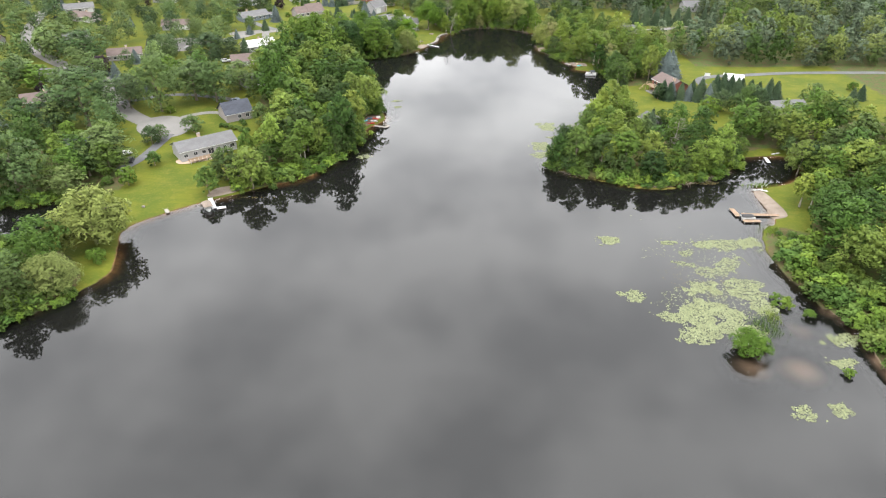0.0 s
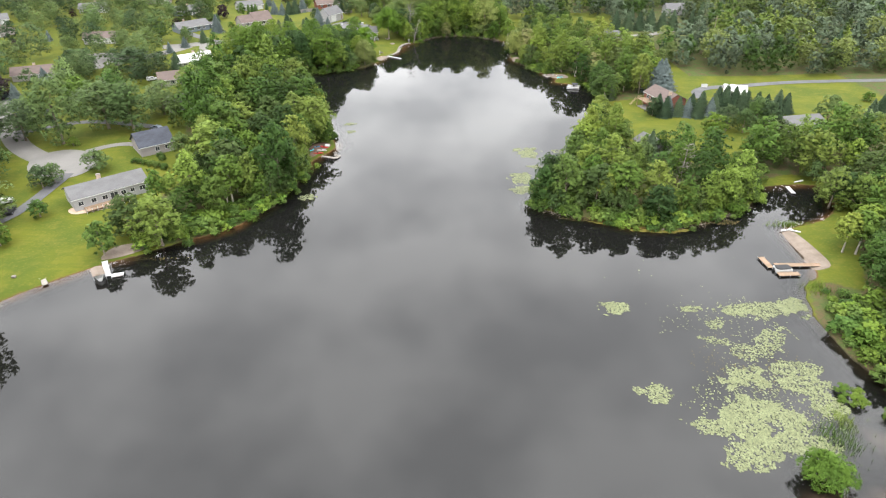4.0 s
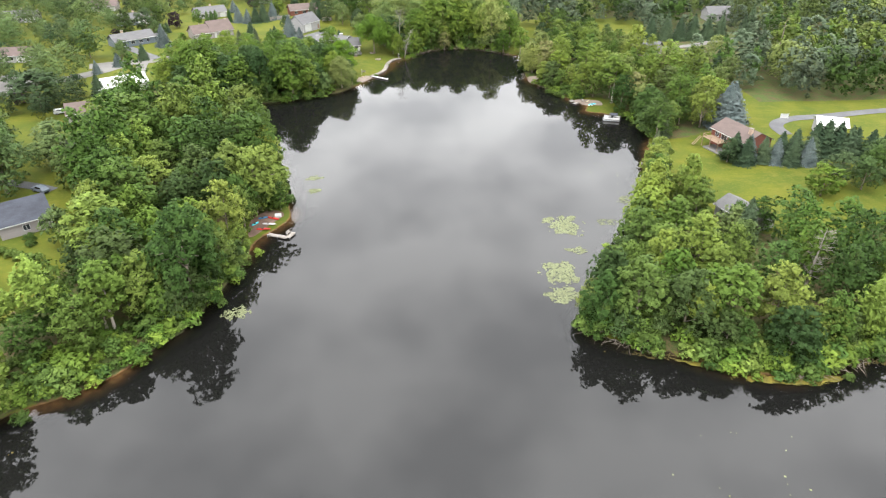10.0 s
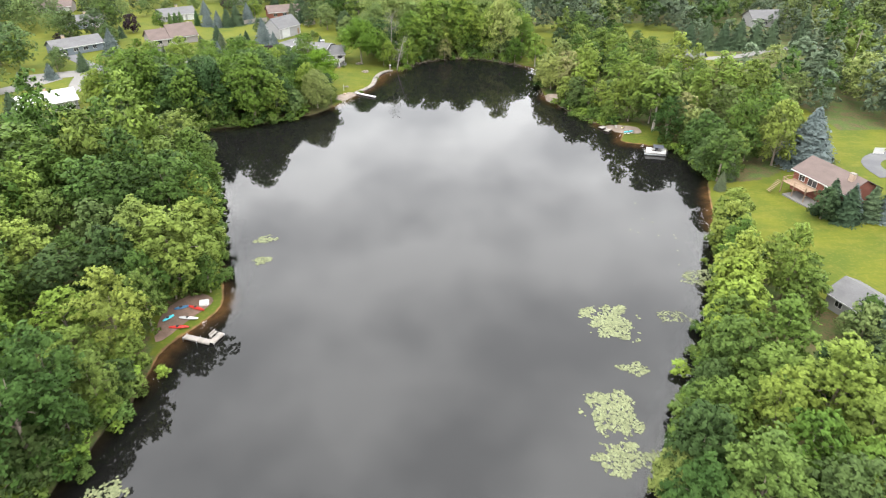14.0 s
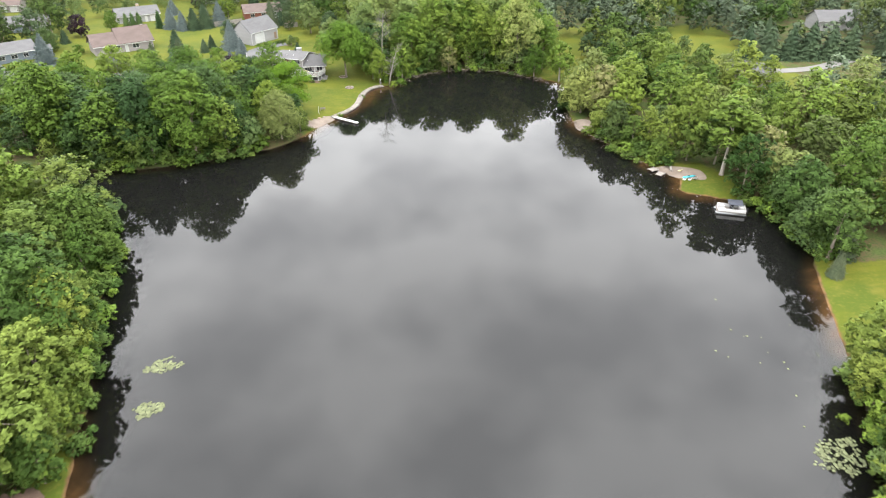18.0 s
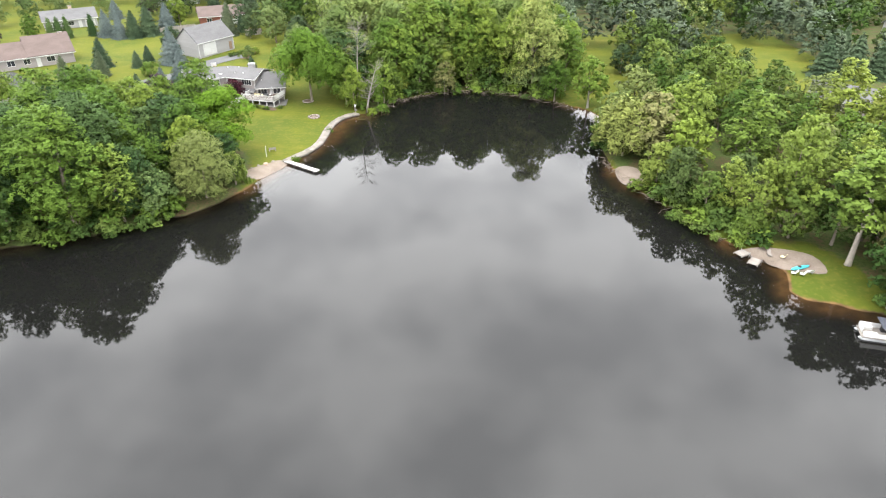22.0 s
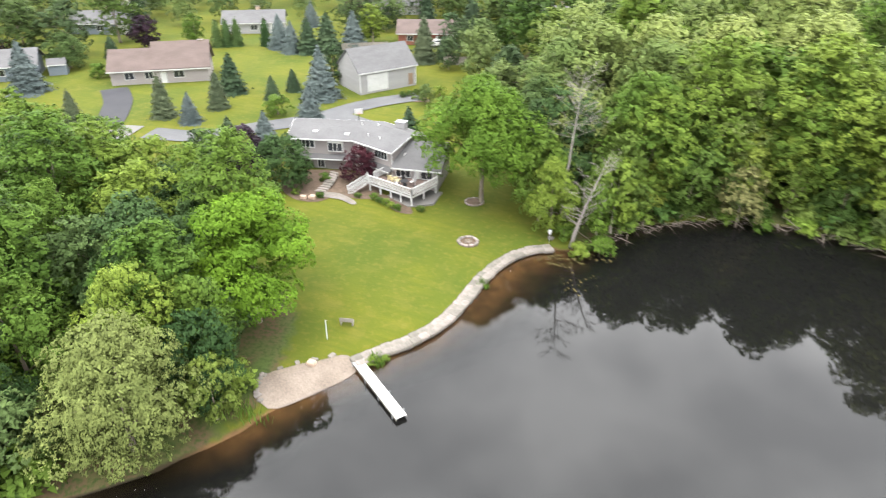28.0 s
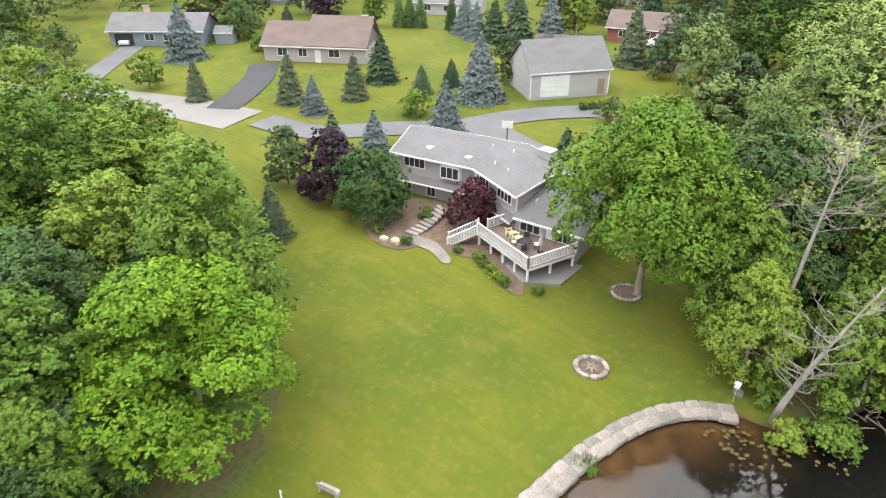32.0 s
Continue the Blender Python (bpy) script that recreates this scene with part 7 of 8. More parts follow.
for x, y, mat in ((68.4, 317.6, "white"), (69.2, 317.0, "white"), (70.4, 317.3, "white"), (67.4, 322.2, "grey_wood"), (68.8, 321.4, "yellow")):
    ch = thing("beach_chair", Matrix.Translation((x, y, ground_at(x, y) + 0.06)) @ Matrix.Rotation(random.uniform(0, 6), 4, "Z"), "light folding beach chair on the sand", "chair", "beach chairs")
    part("seat", Shape().box((-0.26, -0.26, 0.25), (0.26, 0.26, 0.3), c=0.03), M[mat], ch)
    part("backrest", Shape().add([(-0.26, 0.24, 0.3), (0.26, 0.24, 0.3), (0.26, 0.5, 0.8), (-0.26, 0.5, 0.8), (-0.26, 0.28, 0.3), (0.26, 0.28, 0.3), (0.26, 0.54, 0.8), (-0.26, 0.54, 0.8)], [(0, 1, 2, 3), (7, 6, 5, 4), (0, 4, 5, 1), (1, 5, 6, 2), (2, 6, 7, 3), (3, 7, 4, 0)]), M[mat], ch)
    for lx in (-0.22, 0.22):
        for ly in (-0.22, 0.22):
            part("leg", Shape().tube([(lx, ly, 0), (lx, ly, 0.25)], [0.015, 0.015], 5), M["metal"], ch)


# ---- the lawn: stone wall, fire ring, bench ----
def stone_mesh(seed, sx, sy, sz):
    """A rough block with worn corners, its top uneven."""
    r = random.Random(seed)
    bm = bmesh.new()
    bmesh.ops.create_icosphere(bm, subdivisions=2, radius=1.0)
    for v in bm.verts:
        p = v.co
        q = Vector([math.copysign(abs(c) ** 0.42, c) for c in p])
        v.co = Vector((q.x * sx * r.uniform(0.90, 1.08), q.y * sy * r.uniform(0.90, 1.08), q.z * sz * r.uniform(0.92, 1.06)))
    me = bpy.data.meshes.new("stone")
    bm.to_mesh(me)
    bm.free()
    return me


def open_line(points, step):
    p = np.array(points, float)
    fine = []
    for i in range(len(p) - 1):
        a, b, c, d = p[max(i - 1, 0)], p[i], p[i + 1], p[min(i + 2, len(p) - 1)]
        for k in range(12):
            t = k / 12
            fine.append(0.5 * ((2 * b) + (c - a) * t + (2 * a - 5 * b + 4 * c - d) * t * t + (3 * b - a - 3 * c + d) * t ** 3))
    fine = np.array(fine + [p[-1]])
    s = np.r_[0, np.cumsum(np.hypot(*np.diff(fine, axis=0).T))]
    at = np.arange(0, s[-1], step)
    xy = np.c_[np.interp(at, s, fine[:, 0]), np.interp(at, s, fine[:, 1])]
    way = np.gradient(xy, axis=0)
    return xy, np.degrees(np.arctan2(way[:, 1], way[:, 0]))


WALL = [(-5.6, 358.4), (-4.3, 360.4), (-2.4, 363.0), (-0.9, 366.6), (-0.3, 370.4), (0.1, 375.0), (1.3, 379.6), (3.2, 382.6), (5.4, 384.0)]
sw = thing("seawall", Matrix.Translation((0, 372, 0)), "curving low wall of pale limestone slabs at the water", "wall", kind="structure")
kinds = [stone_mesh(i, 0.62, 0.46, 0.22) for i in range(6)]
for m_ in kinds:
    m_.materials.append(M["stone"])
for off, zt, stp in ((-0.30, 0.30, 0.98), (0.38, 0.33, 0.92)):
    xy, yaw = open_line(WALL, stp)
    for i, ((x, y), a) in enumerate(zip(xy, yaw)):
        n_ = Vector((math.sin(radians(a)), -math.cos(radians(a))))
        ob = new("stone", kinds[(i * 5 + int(off > 0)) % 6])
        ob.parent = sw
        ob.matrix_basis = Matrix.Translation((x + n_.x * off, y - 372 + n_.y * off, zt - 0.05 + random.uniform(-0.03, 0.03))) @ Matrix.Rotation(radians(a + random.uniform(-6, 6)), 4, "Z") @ Matrix.Diagonal((random.uniform(0.8, 1.12), random.uniform(0.88, 1.08), 1, 1))
xy, yaw = open_line([(-12.1, 353.6), (-11.5, 351.9), (-10.4, 351.0)], 0.5)
for (x, y), a in list(zip(xy, yaw)) + [((x, y), 0) for x, y in open_line([(-12.0, 353.6), (-10.6, 355.6), (-8.9, 357.2), (-7.0, 358.9)], 1.5)[0]]:
    ob = new("stone", kinds[int(abs(x * 7)) % 6])
    ob.parent = sw
    ob.matrix_basis = Matrix.Translation((x, y - 372, ground_at(x, y) + 0.02)) @ Matrix.Rotation(random.uniform(0, 6), 4, "Z") @ Matrix.Diagonal((random.uniform(0.35, 0.65), random.uniform(0.35, 0.6), 0.4, 1))
zf = ground_at(-3.65, 381.4)
fire = thing("fire_ring", Matrix.Translation((-3.65, 381.4, zf)), "ring of pale field stones round a burnt fire bed", "fire pit")
part("bed", Shape().tube([(0, 0, -0.05), (0, 0, 0.05)], [1.0, 1.0], 20), M["mulch"], fire)
rocks = [stone_mesh(20 + i, 0.20, 0.17, 0.15) for i in range(4)]
for m_ in rocks:
    m_.materials.append(M["rock"])
for i in range(22):
    a = 2 * math.pi * i / 22
    ob = new("stone", rocks[i % 4])
    ob.parent = fire
    ob.matrix_basis = Matrix.Translation((1.08 * math.cos(a), 1.08 * math.sin(a), 0.08)) @ Matrix.Rotation(a + 1.57 + random.uniform(-0.3, 0.3), 4, "Z") @ Matrix.Diagonal((random.uniform(0.85, 1.2),) * 3 + (1,))
for i in range(7):
    a = i * 0.9
    part("log", Shape().tube([(0.55 * math.cos(a), 0.55 * math.sin(a), 0.08), (-0.4 * math.cos(a + 0.5), -0.4 * math.sin(a + 0.5), 0.16)], [0.06, 0.05], 6), M["bark"], fire)
lb = thing("bench", Matrix.Translation((-8.85, 362.35, ground_at(-8.85, 362.35))) @ Matrix.Rotation(radians(15), 4, "Z"), "grey weathered wooden bench on the lawn", "bench")
part("seat", Shape().box((-0.65, -0.2, 0.4), (0.65, 0.2, 0.46), c=0.02), M["grey_wood"], lb)
part("backrest", Shape().box((-0.65, -0.24, 0.46), (0.65, -0.19, 0.85), c=0.02), M["grey_wood"], lb)
for x in (-0.55, 0.55):
    part("leg", Shape().box((x - 0.05, -0.2, 0), (x + 0.05, 0.2, 0.4)), M["grey_wood"], lb)
pl = thing("post", Matrix.Translation((-9.5, 359.8, ground_at(-9.5, 359.8))), "white painted post on the lawn edge", "post")
part("shaft", Shape().tube([(0, 0, -0.2), (0.02, 0.0, 2.1)], [0.05, 0.045], 8), M["white"], pl)
part("hook", Shape().tube([(0.02, 0, 2.05), (0.25, 0, 2.12)], [0.02, 0.015], 6), M["metal"], pl)
for x, y, s_, lab in ((4.9, 385.9, 0.34, "pale rounded boulder by the seawall"), (-9.0, 356.3, 0.42, "brown boulder on the sand beach"), (-25.2, 383.4, 0.5, "tan boulder at the planting bed"), (-26.3, 383.0, 0.42, "tan boulder at the planting bed"), (-86.5, 168.5, 0.45, "pale boulder on the shore lawn")):
    me = stone_mesh(int(abs(x) * 10), s_, s_ * 0.8, s_ * 0.6)
    me.materials.append(M["stone"] if "pale" in lab else M["brick_tan"])
    ob = tagged(new("boulder", me), lab, "boulder")
    ob.matrix_world = Matrix.Translation((x, y, ground_at(x, y) + s_ * 0.4))
ring_ = thing("mulch_ring", Matrix.Translation((-6.2, 391, ground_at(-6.2, 391))), "reddish mulch ring round the shade tree", "planting bed")
part("mulch", Shape().tube([(0, 0, -0.1), (0, 0, 0.09)], [1.15, 1.0], 18), M["mulch"], ring_)
for i in range(16):
    a = 2 * math.pi * i / 16
    ob = new("stone", rocks[i % 4])
    ob.parent = ring_
    ob.matrix_basis = Matrix.Translation((1.15 * math.cos(a), 1.15 * math.sin(a), 0.05)) @ Matrix.Rotation(a + 1.57, 4, "Z") @ Matrix.Diagonal((1.1, 0.8, 0.7, 1))
# planting beds and stone steps by the house
patch("planting_bed", [(-30.5, 389.5), (-31.5, 385.5), (-27.5, 382.4), (-24.2, 382.8), (-22.8, 385.4), (-20.2, 385.6), (-17.4, 386.4), (-14.2, 384.6), (-12.2, 384.8), (-13.4, 386.6), (-18.2, 388.6), (-19.4, 391), (-25, 392.6), (-30, 391)], M["mulch"], "mulched planting bed along the house front", "planting bed", lift=0.06)
patch("path", [(-24.9, 385.4), (-23.2, 386.0), (-21.4, 385.6), (-19.6, 384.6), (-19.9, 383.9), (-22.0, 384.5), (-24.4, 384.3)], M["stone"], "rough flagstone path at the foot of the steps", "path", lift=0.1, cell=0.8)
st = thing("garden_steps", Matrix.Identity(4), "rough stone steps curving down beside the house", "steps", kind="structure")
for i in range(9):
    t_ = i / 8
    x, y = -26.0 + 1.7 * t_ - 1.0 * t_ * t_, 390.4 - 4.8 * t_
    me = stone_mesh(60 + i, 0.75, 0.26, 0.14)
    me.materials.append(M["stone"])
    ob = new("stone", me)
    ob.parent = st
    ob.matrix_basis = Matrix.Translation((x, y, ground_at(x, y) + 0.55 - 0.45 * t_)) @ Matrix.Rotation(radians(-18 + 25 * t_), 4, "Z")
for x, y, s_ in ((-18.0, 386.5, 0.42), (-17.0, 386.0, 0.4), (-16.0, 385.7, 0.4), (-15.1, 385.3, 0.38), (-14.2, 385.0, 0.4), (-11.5, 386.0, 0.4), (-24.5, 384.0, 0.45), (-27.8, 383.6, 0.4), (-20.2, 386.2, 0.35), (-30.5, 388.0, 0.6), (-26.5, 388.8, 0.55)):
    plant(random.choice(("bush", "bush_dark")), x, y, s_, 1.0, label="small clipped shrub in the planting bed", group="foundation shrubs")
for i in range(4):
    plant("bush_dark", -31.4 + i * 0.75, 424.9 + i * 1.0, 0.62, 0.75, label="clipped green hedge shrub before the garage", group="garage hedge")
plant("bush", -25.5, 428.0, 0.9, label="rounded shrub beside the garage drive")
hp = thing("basketball_hoop", Matrix.Translation((-31.2, 407.6, ground_at(-31.2, 407.6))) @ Matrix.Rotation(radians(35), 4, "Z"), "portable basketball hoop with a white backboard", "basketball hoop")
part("pole", Shape().tube([(0, 0, 0), (0, 0, 2.6), (0, -0.5, 3.3)], [0.07, 0.07, 0.05], 8), M["black"], hp)
part("backboard", Shape().box((-0.65, -0.62, 2.75), (0.65, -0.57, 3.6), c=0.02), M["white"], hp)
part("rim", Shape().tube([(0.23 * math.cos(a * 0.524), -0.85 + 0.23 * math.sin(a * 0.524), 2.9) for a in range(13)], [0.02] * 13, 5), M["red"], hp)
part("base", Shape().box((-0.4, -0.3, 0), (0.4, 0.5, 0.16), c=0.08), M["black"], hp)
def board_fence(x, y, yaw, count, label):
    """A run of upright boards on two rails."""
    fn = thing("fence", Matrix.Translation((x, y, ground_at(x, y))) @ Matrix.Rotation(radians(yaw), 4, "Z"), label, "fence")
    half = count * 0.19
    pk = Shape().box((0, -0.015, 0), (0.36, 0.015, 1.8)).mesh("board", M["grey_wood"])
    for i in range(count):
        ob = new("board", pk)
        ob.parent = fn
        ob.matrix_basis = Matrix.Translation((-half + i * 0.38, 0, random.uniform(-0.03, 0.03)))
    for z in (0.4, 1.3):
        part("rail", Shape().box((-half, 0.02, z), (half, 0.07, z + 0.1)), M["grey_wood"], fn)


board_fence(-54.6, 455.2, 32, 28, "grey weathered board fence behind the lawns")
board_fence(-30.5, 449.5, 21, 13, "short grey board fence at the wood's edge")


# a bird box on a pole at the end of the stone wall
bb = thing("bird_box", Matrix.Translation((4.9, 385.1, ground_at(4.9, 385.1))), "white bird box on a thin pole by the wall", "bird box")
part("pole", Shape().tube([(0, 0, -0.2), (0, 0, 1.3)], [0.03, 0.025], 6), M["metal"], bb)
part("box", Shape().box((-0.16, -0.14, 1.3), (0.16, 0.14, 1.62), c=0.02), M["white"], bb)
part("roof", Shape().add([(-0.2, -0.2, 1.62), (0.2, -0.2, 1.62), (0.2, 0.2, 1.62), (-0.2, 0.2, 1.62), (-0.2, 0, 1.78), (0.2, 0, 1.78)], [(3, 2, 1, 0), (0, 1, 5, 4), (2, 3, 4, 5), (1, 2, 5), (3, 0, 4)]), M["white"], bb)
patch("planting_bed", [(-30.2, 424.2), (-28.4, 423.4), (-26.4, 424.2), (-26.6, 425.6), (-28.6, 426.0)], M["mulch"], "round mulched bed beside the garage drive", "planting bed", lift=0.06, cell=0.8)
for x, y, s_ in ((-29.2, 424.6, 0.3), (-28.0, 425.0, 0.28), (-27.2, 424.4, 0.26)):
    plant("bush", x, y, s_, 1.0, label="small shrub in a round bed", group="drive bed shrubs")


# ---- cars ----
def car(x, y, yaw, mat, label, van=False, z=None):
    c = thing("car", Matrix.Translation((x, y, ground_at(x, y) + 0.14 if z is None else z)) @ Matrix.Rotation(radians(yaw), 4, "Z"), label, "car")
    side = [(-2.25, 0.35), (2.25, 0.35), (2.3, 0.7), (2.1, 0.95), (1.1, 1.02), (0.5, 1.5), (-1.9 if van else -1.2, 1.55), (-2.2 if van else -1.9, 1.05), (-2.3, 0.8)]
    v = [(px, s_ * (0.9 if pz < 1.1 else 0.7), pz) for s_ in (-1, 1) for px, pz in side]
    k = len(side)
    body = part("body", Shape().add(v, [tuple(range(k)), tuple(range(2 * k - 1, k - 1, -1))] + [(i, k + i, k + (i + 1) % k, (i + 1) % k) for i in range(k)]), mat, c)
    for sg in (-1, 1):
        part("side_window", Shape().add([(0.75, sg * 0.88, 1.08), (-1.6, sg * 0.88, 1.08), (-1.25, sg * 0.745, 1.46), (0.42, sg * 0.745, 1.46)], [(0, 1, 2, 3), (3, 2, 1, 0)]), M["glass"], c)
    part("windscreen", Shape().add([(1.08, -0.75, 1.06), (1.08, 0.75, 1.06), (0.56, 0.66, 1.47), (0.56, -0.66, 1.47)], [(0, 1, 2, 3)]), M["glass"], c)
    for px in (-1.4, 1.4):
        for sg in (-1, 1):
            w_ = part("wheel", Shape().tube([(px, sg * 0.72, 0.33), (px, sg * 0.93, 0.33)], [0.33, 0.33], 12), M["black"], c)
            part("rim", Shape().tube([(px, sg * 0.925, 0.33), (px, sg * 0.945, 0.33)], [0.19, 0.19], 10), M["metal"], w_)
    for sg in (-0.6, 0.6):
        part("headlight", Shape().box((2.24, sg - 0.2, 0.68), (2.32, sg + 0.2, 0.84)), M["white"], c)


car(-83.2, 243.5, 60, M["white"], "white car parked on the pale loop drive")
car(-82.5, 257.5, 150, M["siding_blue"], "grey car parked at the end of a lane")
car(-102, 199, 100, M["black"], "dark car parked on an asphalt drive")
car(-106, 204, 40, M["white"], "white car parked beside a drive")
# sunk into the solid wall so that it looks parked inside
car(-113.5, 400.5, -48, M["white"], "white car run partly into the wall at the dark garage panel", z=ground_at(-113.5, 400.5) + 0.05)
car(-40, 465, 20, M["white"], "white car parked by a brick house")
car(-128, 340, 30, M["siding_grey"], "silver car parked in the turning circle")
car(-103, 317, 25, M["white"], "white camper van beside a garden house", True)


# ---- dead trees ----
def dead_tree(x, y, h, lean, seed, label, z=None, thick=1.0, start=0.26, reach=0.30, limbs=54):
    r = random.Random(seed)
    root = thing("dead_tree", Matrix.Translation((x, y, (ground_at(x, y) if z is None else z) - 0.1)), label, "dead tree")
    s = Shape()
    tip = Vector((lean[0], lean[1], h))
    bend = lambda t: Vector((tip.x * t ** 1.3, tip.y * t ** 1.3, tip.z * t))
    s.tube([bend(i / 6) for i in range(7)], [thick * k for k in (0.21, 0.18, 0.15, 0.12, 0.09, 0.05, 0.02)], 8)
    part("trunk", s, M["dead_wood"], root, smooth=True)
    for i in range(limbs):
        t = r.uniform(start, 0.98)
        a = r.uniform(0, 6.28)
        ln = (1 - t * 0.62) * h * reach * r.uniform(0.5, 1.2)
        p0 = bend(t)
        d = Vector((math.cos(a), math.sin(a), r.uniform(0.1, 0.8))).normalized()
        p1 = p0 + d * ln * 0.5 + Vector((0, 0, -0.05 * ln))
        p2 = p1 + (d + Vector((r.uniform(-0.5, 0.5), r.uniform(-0.5, 0.5), r.uniform(-0.2, 0.5)))).normalized() * ln * 0.5
        b = Shape().tube([p0, p1, p2], [0.06 * thick * (1.1 - t), 0.035 * thick * (1.1 - t), 0.01 * thick], 5)
        for q in range(7):
            u = r.uniform(0.3, 1.0)
            st_ = p0.lerp(p2, u)
            e = st_ + (d + Vector((r.uniform(-1, 1), r.uniform(-1, 1), r.uniform(-0.4, 0.8)))).normalized() * ln * 0.3
            b.tube([st_, st_.lerp(e, 0.5) + Vector((0, 0, 0.05)), e], [0.016 * thick, 0.010 * thick, 0.004 * thick], 4)
        part("branch", b, M["dead_wood"], root)


dead_tree(7.4, 385.0, 11.0, (2.9, 1.4), 3, "bare bleached dead tree leaning over the bank", z=0.3, thick=1.15, start=0.22, reach=0.42, limbs=40)
dead_tree(5.2, 389.0, 18.5, (1.0, 0.6), 9, "bare dead crown rising behind the bank trees", thick=1.0, start=0.60, reach=0.36, limbs=46)
dead_tree(78.5, 203.5, 14.5, (0.9, 0.5), 5, "bare dead tree among green crowns", thick=1.7)
dead_tree(94, 204, 6, (2.5, -3.0), 6, "leaning dead snag on the cove bank")
up = thing("utility_pole", Matrix.Translation((150, 352, ground_at(150, 352))), "wooden utility pole rising from the woods", "pole")
part("pole", Shape().tube([(0, 0, 0), (0, 0, 17)], [0.2, 0.13], 8), M["bark"], up)
part("crossarm", Shape().box((-1.2, -0.06, 15.8), (1.2, 0.06, 16.0)), M["bark"], up)
sg = thing("soccer_goal", Matrix.Translation((124.4, 296.5, ground_at(124.4, 296.5))) @ Matrix.Rotation(radians(-10), 4, "Z"), "small white goal frame on the field", "goal")
part("frame", Shape().tube([(-1.2, 0, 0), (-1.2, 0, 1.6), (1.2, 0, 1.6), (1.2, 0, 0)], [0.05] * 4, 6), M["white"], sg)
part("net", Shape().box((-1.15, 0.05, 0.05), (1.15, 0.08, 1.5)), M["white"], sg)


# fallen branches and roots along the wooded bank at the head of the lake
def deadfall(points, count, seed, label):
    r = random.Random(seed)
    xy, yaw = open_line(points, 0.25)
    s = Shape()
    for _ in range(count):
        k = r.randrange(len(xy))
        a = Vector((xy[k][0] + r.uniform(-0.7, 0.7), xy[k][1] + r.uniform(-0.7, 0.7), r.uniform(-0.05, 0.35)))
        d = Vector((r.uniform(-1, 1), r.uniform(-1.3, 0.5), r.uniform(-0.15, 0.45))).normalized() * r.uniform(0.8, 2.6)
        m = a + d * 0.5 + Vector((r.uniform(-0.15, 0.15), r.uniform(-0.15, 0.15), r.uniform(0, 0.2)))
        w = r.uniform(0.025, 0.07)
        s.tube([a, m, a + d], [w, w * 0.75, w * 0.3], 5)
    tagged(new("fallen_branches", s.mesh("fallen_branches", M["bark"])), label, "branches", kind="stuff")


deadfall([(9.5, 386), (13, 391.5), (20, 397), (28, 399.3), (38, 398.2), (46, 393), (52, 388.4)], 260, 5, "tangle of bare fallen branches and roots on the bank")
deadfall([(53, 358), (53.4, 352), (56.5, 341), (60, 333), (64, 326)], 80, 6, "bare roots and fallen branches along the east bank")
deadfall([(66, 183.8), (76, 184.8), (86, 189.4), (96, 195.6)], 130, 7, "bare brush lying in the shallows of the point")
deadfall([(36.8, 197.4), (41, 194), (47, 191)], 50, 8, "bare branches leaning from the tip of the point")


# ---- lily pads and weed ----
def pads(name, cx, cy, rx, ry, count, label, seed, size=0.27, yaw=0.0, mat="lily"):
    """Floating leaves crowded in a ragged patch, with open holes and loose outliers."""
    rng = np.random.default_rng(seed)
    ang, rad = rng.uniform(0, 6.28, count * 4), np.sqrt(rng.random(count * 4)) * 1.25
    u = np.c_[np.cos(ang) * rad, np.sin(ang) * rad]
    u += 0.02 * rng.normal(size=u.shape)
    field = np.array([0.8 * noise.noise(Vector((a * rx * 0.22 + seed * 3.1, b * ry * 0.22, 0.3))) + 0.7 * noise.noise(Vector((a * rx * 0.7, b * ry * 0.7, 5.3 + seed))) for a, b in u])
    keep = field + 1.3 * (0.80 - rad) + 0.10 * rng.normal(size=len(rad)) > 0
    u = u[keep][:count]
    c, s = math.cos(radians(yaw)), math.sin(radians(yaw))
    x = cx + u[:, 0] * rx * c - u[:, 1] * ry * s
    y = cy + u[:, 0] * rx * s + u[:, 1] * ry * c
    r = size * rng.uniform(0.5, 1.2, len(x))
    a = rng.uniform(0, 6.28, (len(x), 1)) + np.linspace(0.25, 6.03, 6)
    v = np.stack([x[:, None] + r[:, None] * np.cos(a), y[:, None] + r[:, None] * np.sin(a), 0.012 + 0.03 * rng.random((len(x), 6))], 2)
    v = np.concatenate([np.stack([x, y, np.full(len(x), 0.02)], 1)[:, None], v], 1).reshape(-1, 3)
    o = 7 * np.arange(len(x))[:, None]
    f = np.concatenate([o + [0, i, i + 1] for i in range(1, 6)], 1).reshape(-1, 3)
    tagged(new(name, arrays_mesh(name, v, f, M[mat])), label, "water plants", "lily pad patches", "stuff")


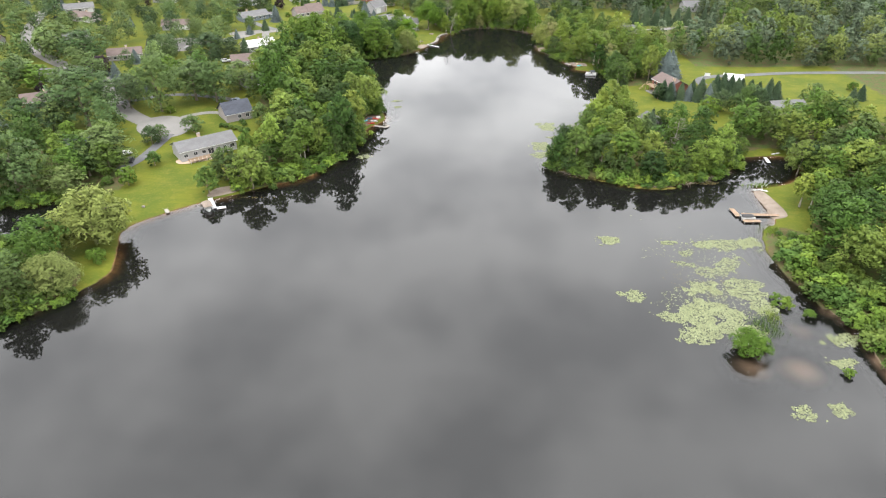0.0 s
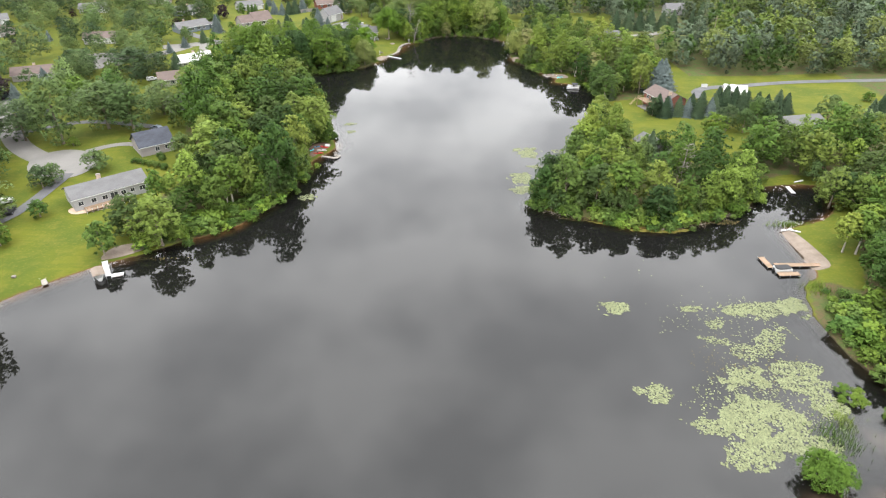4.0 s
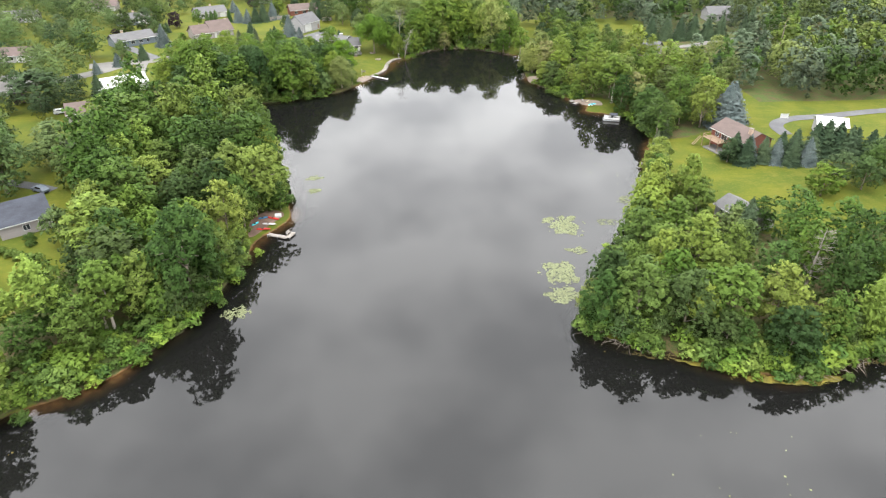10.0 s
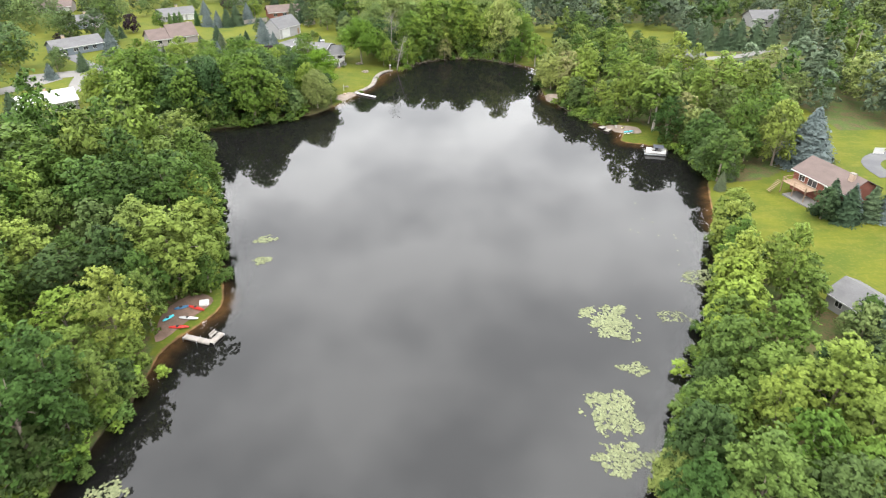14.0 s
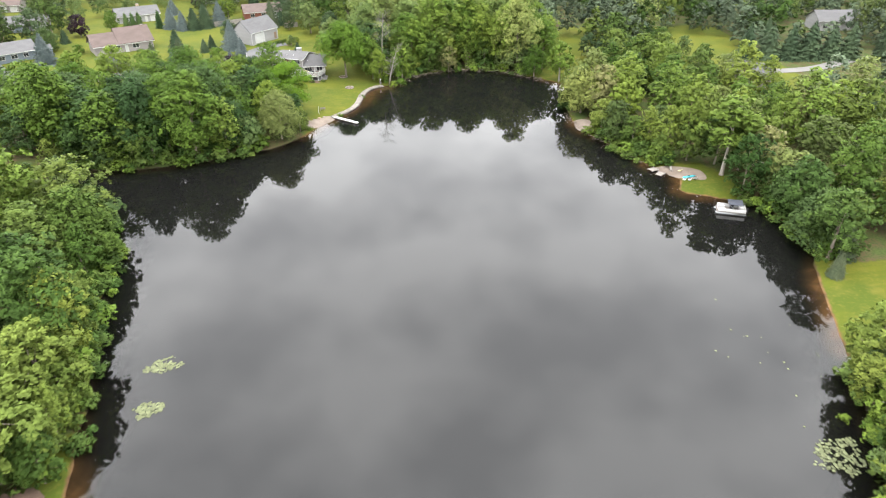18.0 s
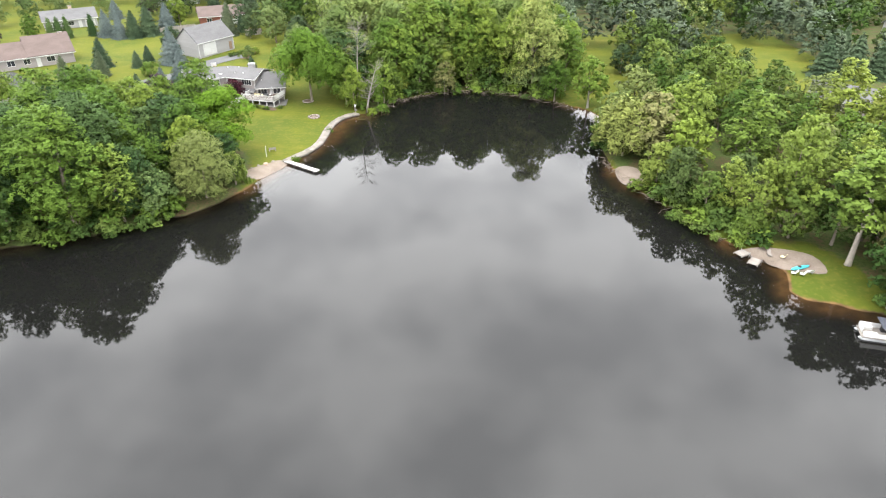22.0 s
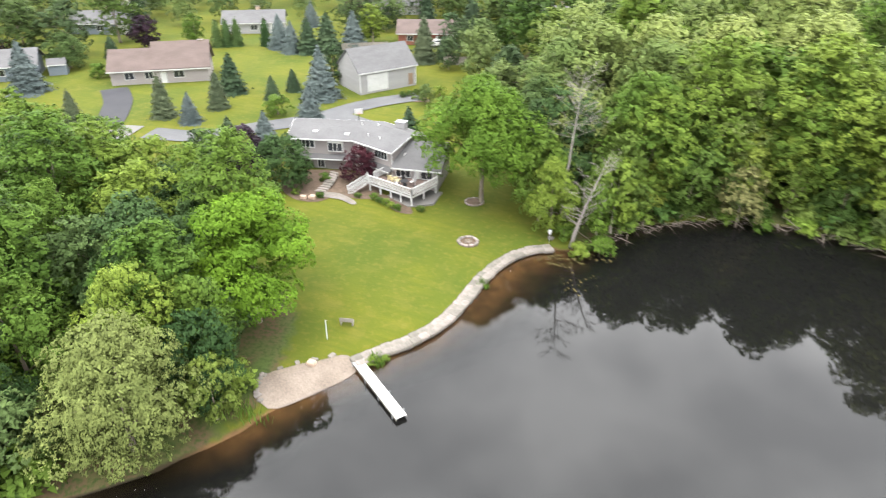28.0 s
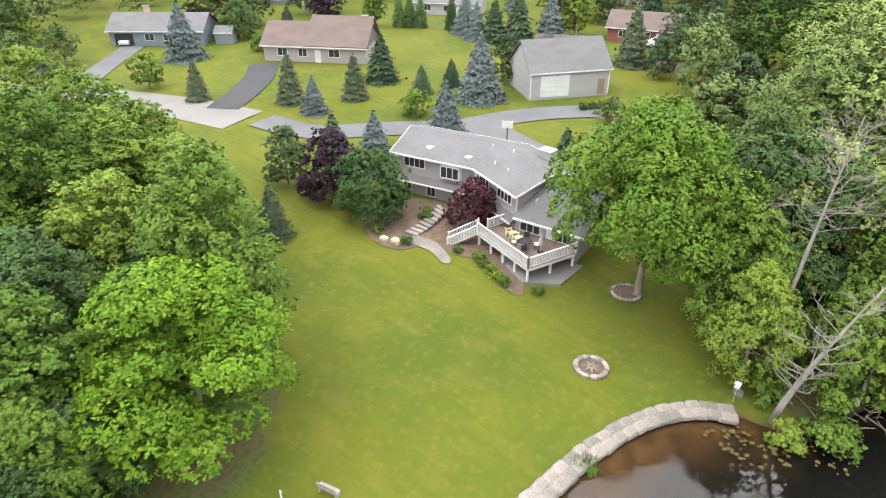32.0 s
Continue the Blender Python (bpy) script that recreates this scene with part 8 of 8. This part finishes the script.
lily = "patch of yellow-green lily pads on still water"
for i, (cx, cy, rx, ry, full, yaw) in enumerate((
    (45.5, 150.6, 3.6, 3.0, 0.8, 0), (45.5, 125.4, 3.2, 2.6, 0.8, 0), (62.2, 149.5, 2.8, 1.6, 0.6, 20), (64.2, 144.5, 2.6, 1.4, 0.6, 40), (62.4, 139, 2.8, 1.4, 0.6, -20),
    (78, 149, 8, 3.2, 0.7, 10), (84, 148.5, 4, 3.4, 0.8, 60), (71.5, 148.5, 4.5, 2.4, 0.7, 0), (58.5, 118.5, 6.0, 5.0, 1.0, 40), (58.5, 112, 7.0, 3.8, 1.0, 15), (51.5, 117.5, 3.6, 2.2, 0.7, -20), (65.5, 118, 4.6, 4.0, 0.9, 0), (74.5, 120, 4.2, 3.4, 0.8, 30), (63.5, 128, 6.0, 3.4, 0.7, 20),
    (72, 130, 6, 3.0, 0.7, 10), (68, 112, 4.0, 3.0, 0.6, 0), (72.5, 126, 5, 3, 0.7, 0), (74, 139, 6, 4, 0.35, 30), (67, 135, 5, 3, 0.35, 0),
    (41.8, 236, 4.6, 4.2, 1.0, -10), (41.4, 225, 2.4, 1.6, 0.8, -10), (36.6, 216.5, 4.2, 3.8, 1.0, -55), (35.8, 209, 3.6, 2.8, 1.0, -10), (34.2, 219.6, 2.0, 1.2, 0.8, 0), (52.3, 237, 2.6, 1.8, 0.4, 0), (60, 248, 3.4, 2.4, 0.5, 60),
    (-18.4, 265.8, 2.4, 1.7, 0.8, 10), (-17.9, 258.2, 2.2, 1.7, 0.8, 0), (-25.8, 207.1, 2.4, 2.0, 0.8, 30), (86.5, 108.6, 4.2, 2.4, 1.0, 10), (82.5, 101.5, 3.4, 2.0, 1.0, 0), (68.5, 87, 3.0, 2.2, 0.6, 0), (75.5, 88, 3.2, 2.4, 0.6, 0))):
    pads("lily_pads", cx, cy, rx, ry, int(full * rx * ry * 58), lily, i, 0.205, yaw=yaw)
for i, (cx, cy, rx, ry, cnt) in enumerate(((84, 186.5, 6, 1.2, 220), (6.4, 382.4, 2.6, 1.5, 70), (10.5, 384.2, 2.2, 2.0, 45), (9, 378.5, 2.6, 3.0, 22), (-60, 176, 8, 0.8, 60), (64, 132, 10, 8, 160), (48, 190, 8, 0.8, 160))):
    pads("floating_weed", cx, cy, rx, ry, cnt, "mat of ochre floating weed at the bank", 50 + i, 0.15, mat="weed", yaw=-12 if 40 < cx < 80 and cy > 170 else 0)
for i, (cx, cy, rx, ry, cnt) in enumerate(((55, 168, 24, 10, 14), (60, 262, 10, 16, 18), (66, 146, 14, 10, 260), (64, 121, 13, 11, 900))):
    pads("stray_pads", cx, cy, rx, ry, cnt, "scattered single lily pads on the water", 80 + i, 0.17)
for i, (cx, cy, rx, ry, cnt, yaw) in enumerate(((57.5, 186.2, 5.5, 0.7, 1500, -20), (64.5, 183.2, 6.5, 0.9, 2400, -8), (72, 183.0, 4.5, 0.7, 1100, 4), (51.5, 188.4, 3.0, 0.5, 420, -25))):
    pads("floating_algae", cx, cy, rx, ry, cnt, "bright ochre mat of floating algae along the bank", 70 + i, 0.12, yaw, "algae")
# reeds
rng = np.random.default_rng(77)
for nm, spots, words in (("reeds", [(71.8, 113.1, 3.5, 4.0), (75, 117, 2.0, 3.0), (92, 155, 2.5, 3), (101, 184.5, 5, 1.6), (-11.5, 349.5, 2.5, 1.0), (0.5, 374, 0.5, 0.7), (-4.2, 359.0, 0.7, 0.5), (91, 138, 2, 6)], "clump of green reeds standing in shallow water"),):
    for cx, cy, rx, ry in spots:
        k = int(160 * rx * ry / 4) + 60
        x, y = cx + rng.normal(0, rx * 0.5, k), cy + rng.normal(0, ry * 0.5, k)
        h = rng.uniform(0.5, 1.3, k)
        a = rng.uniform(0, 6.28, k)
        dx, dy = np.cos(a) * 0.05, np.sin(a) * 0.05
        base = np.maximum(height(np.c_[x, y]), -0.1)
        v = np.stack([np.c_[x - dx, y - dy, base], np.c_[x + dx, y + dy, base], np.c_[x + dy * 6, y - dx * 6, base + h]], 1).reshape(-1, 3)
        tagged(new(nm, arrays_mesh(nm, v, np.arange(3 * k).reshape(-1, 3), M["leaf_light"])), words, "reeds", kind="stuff")
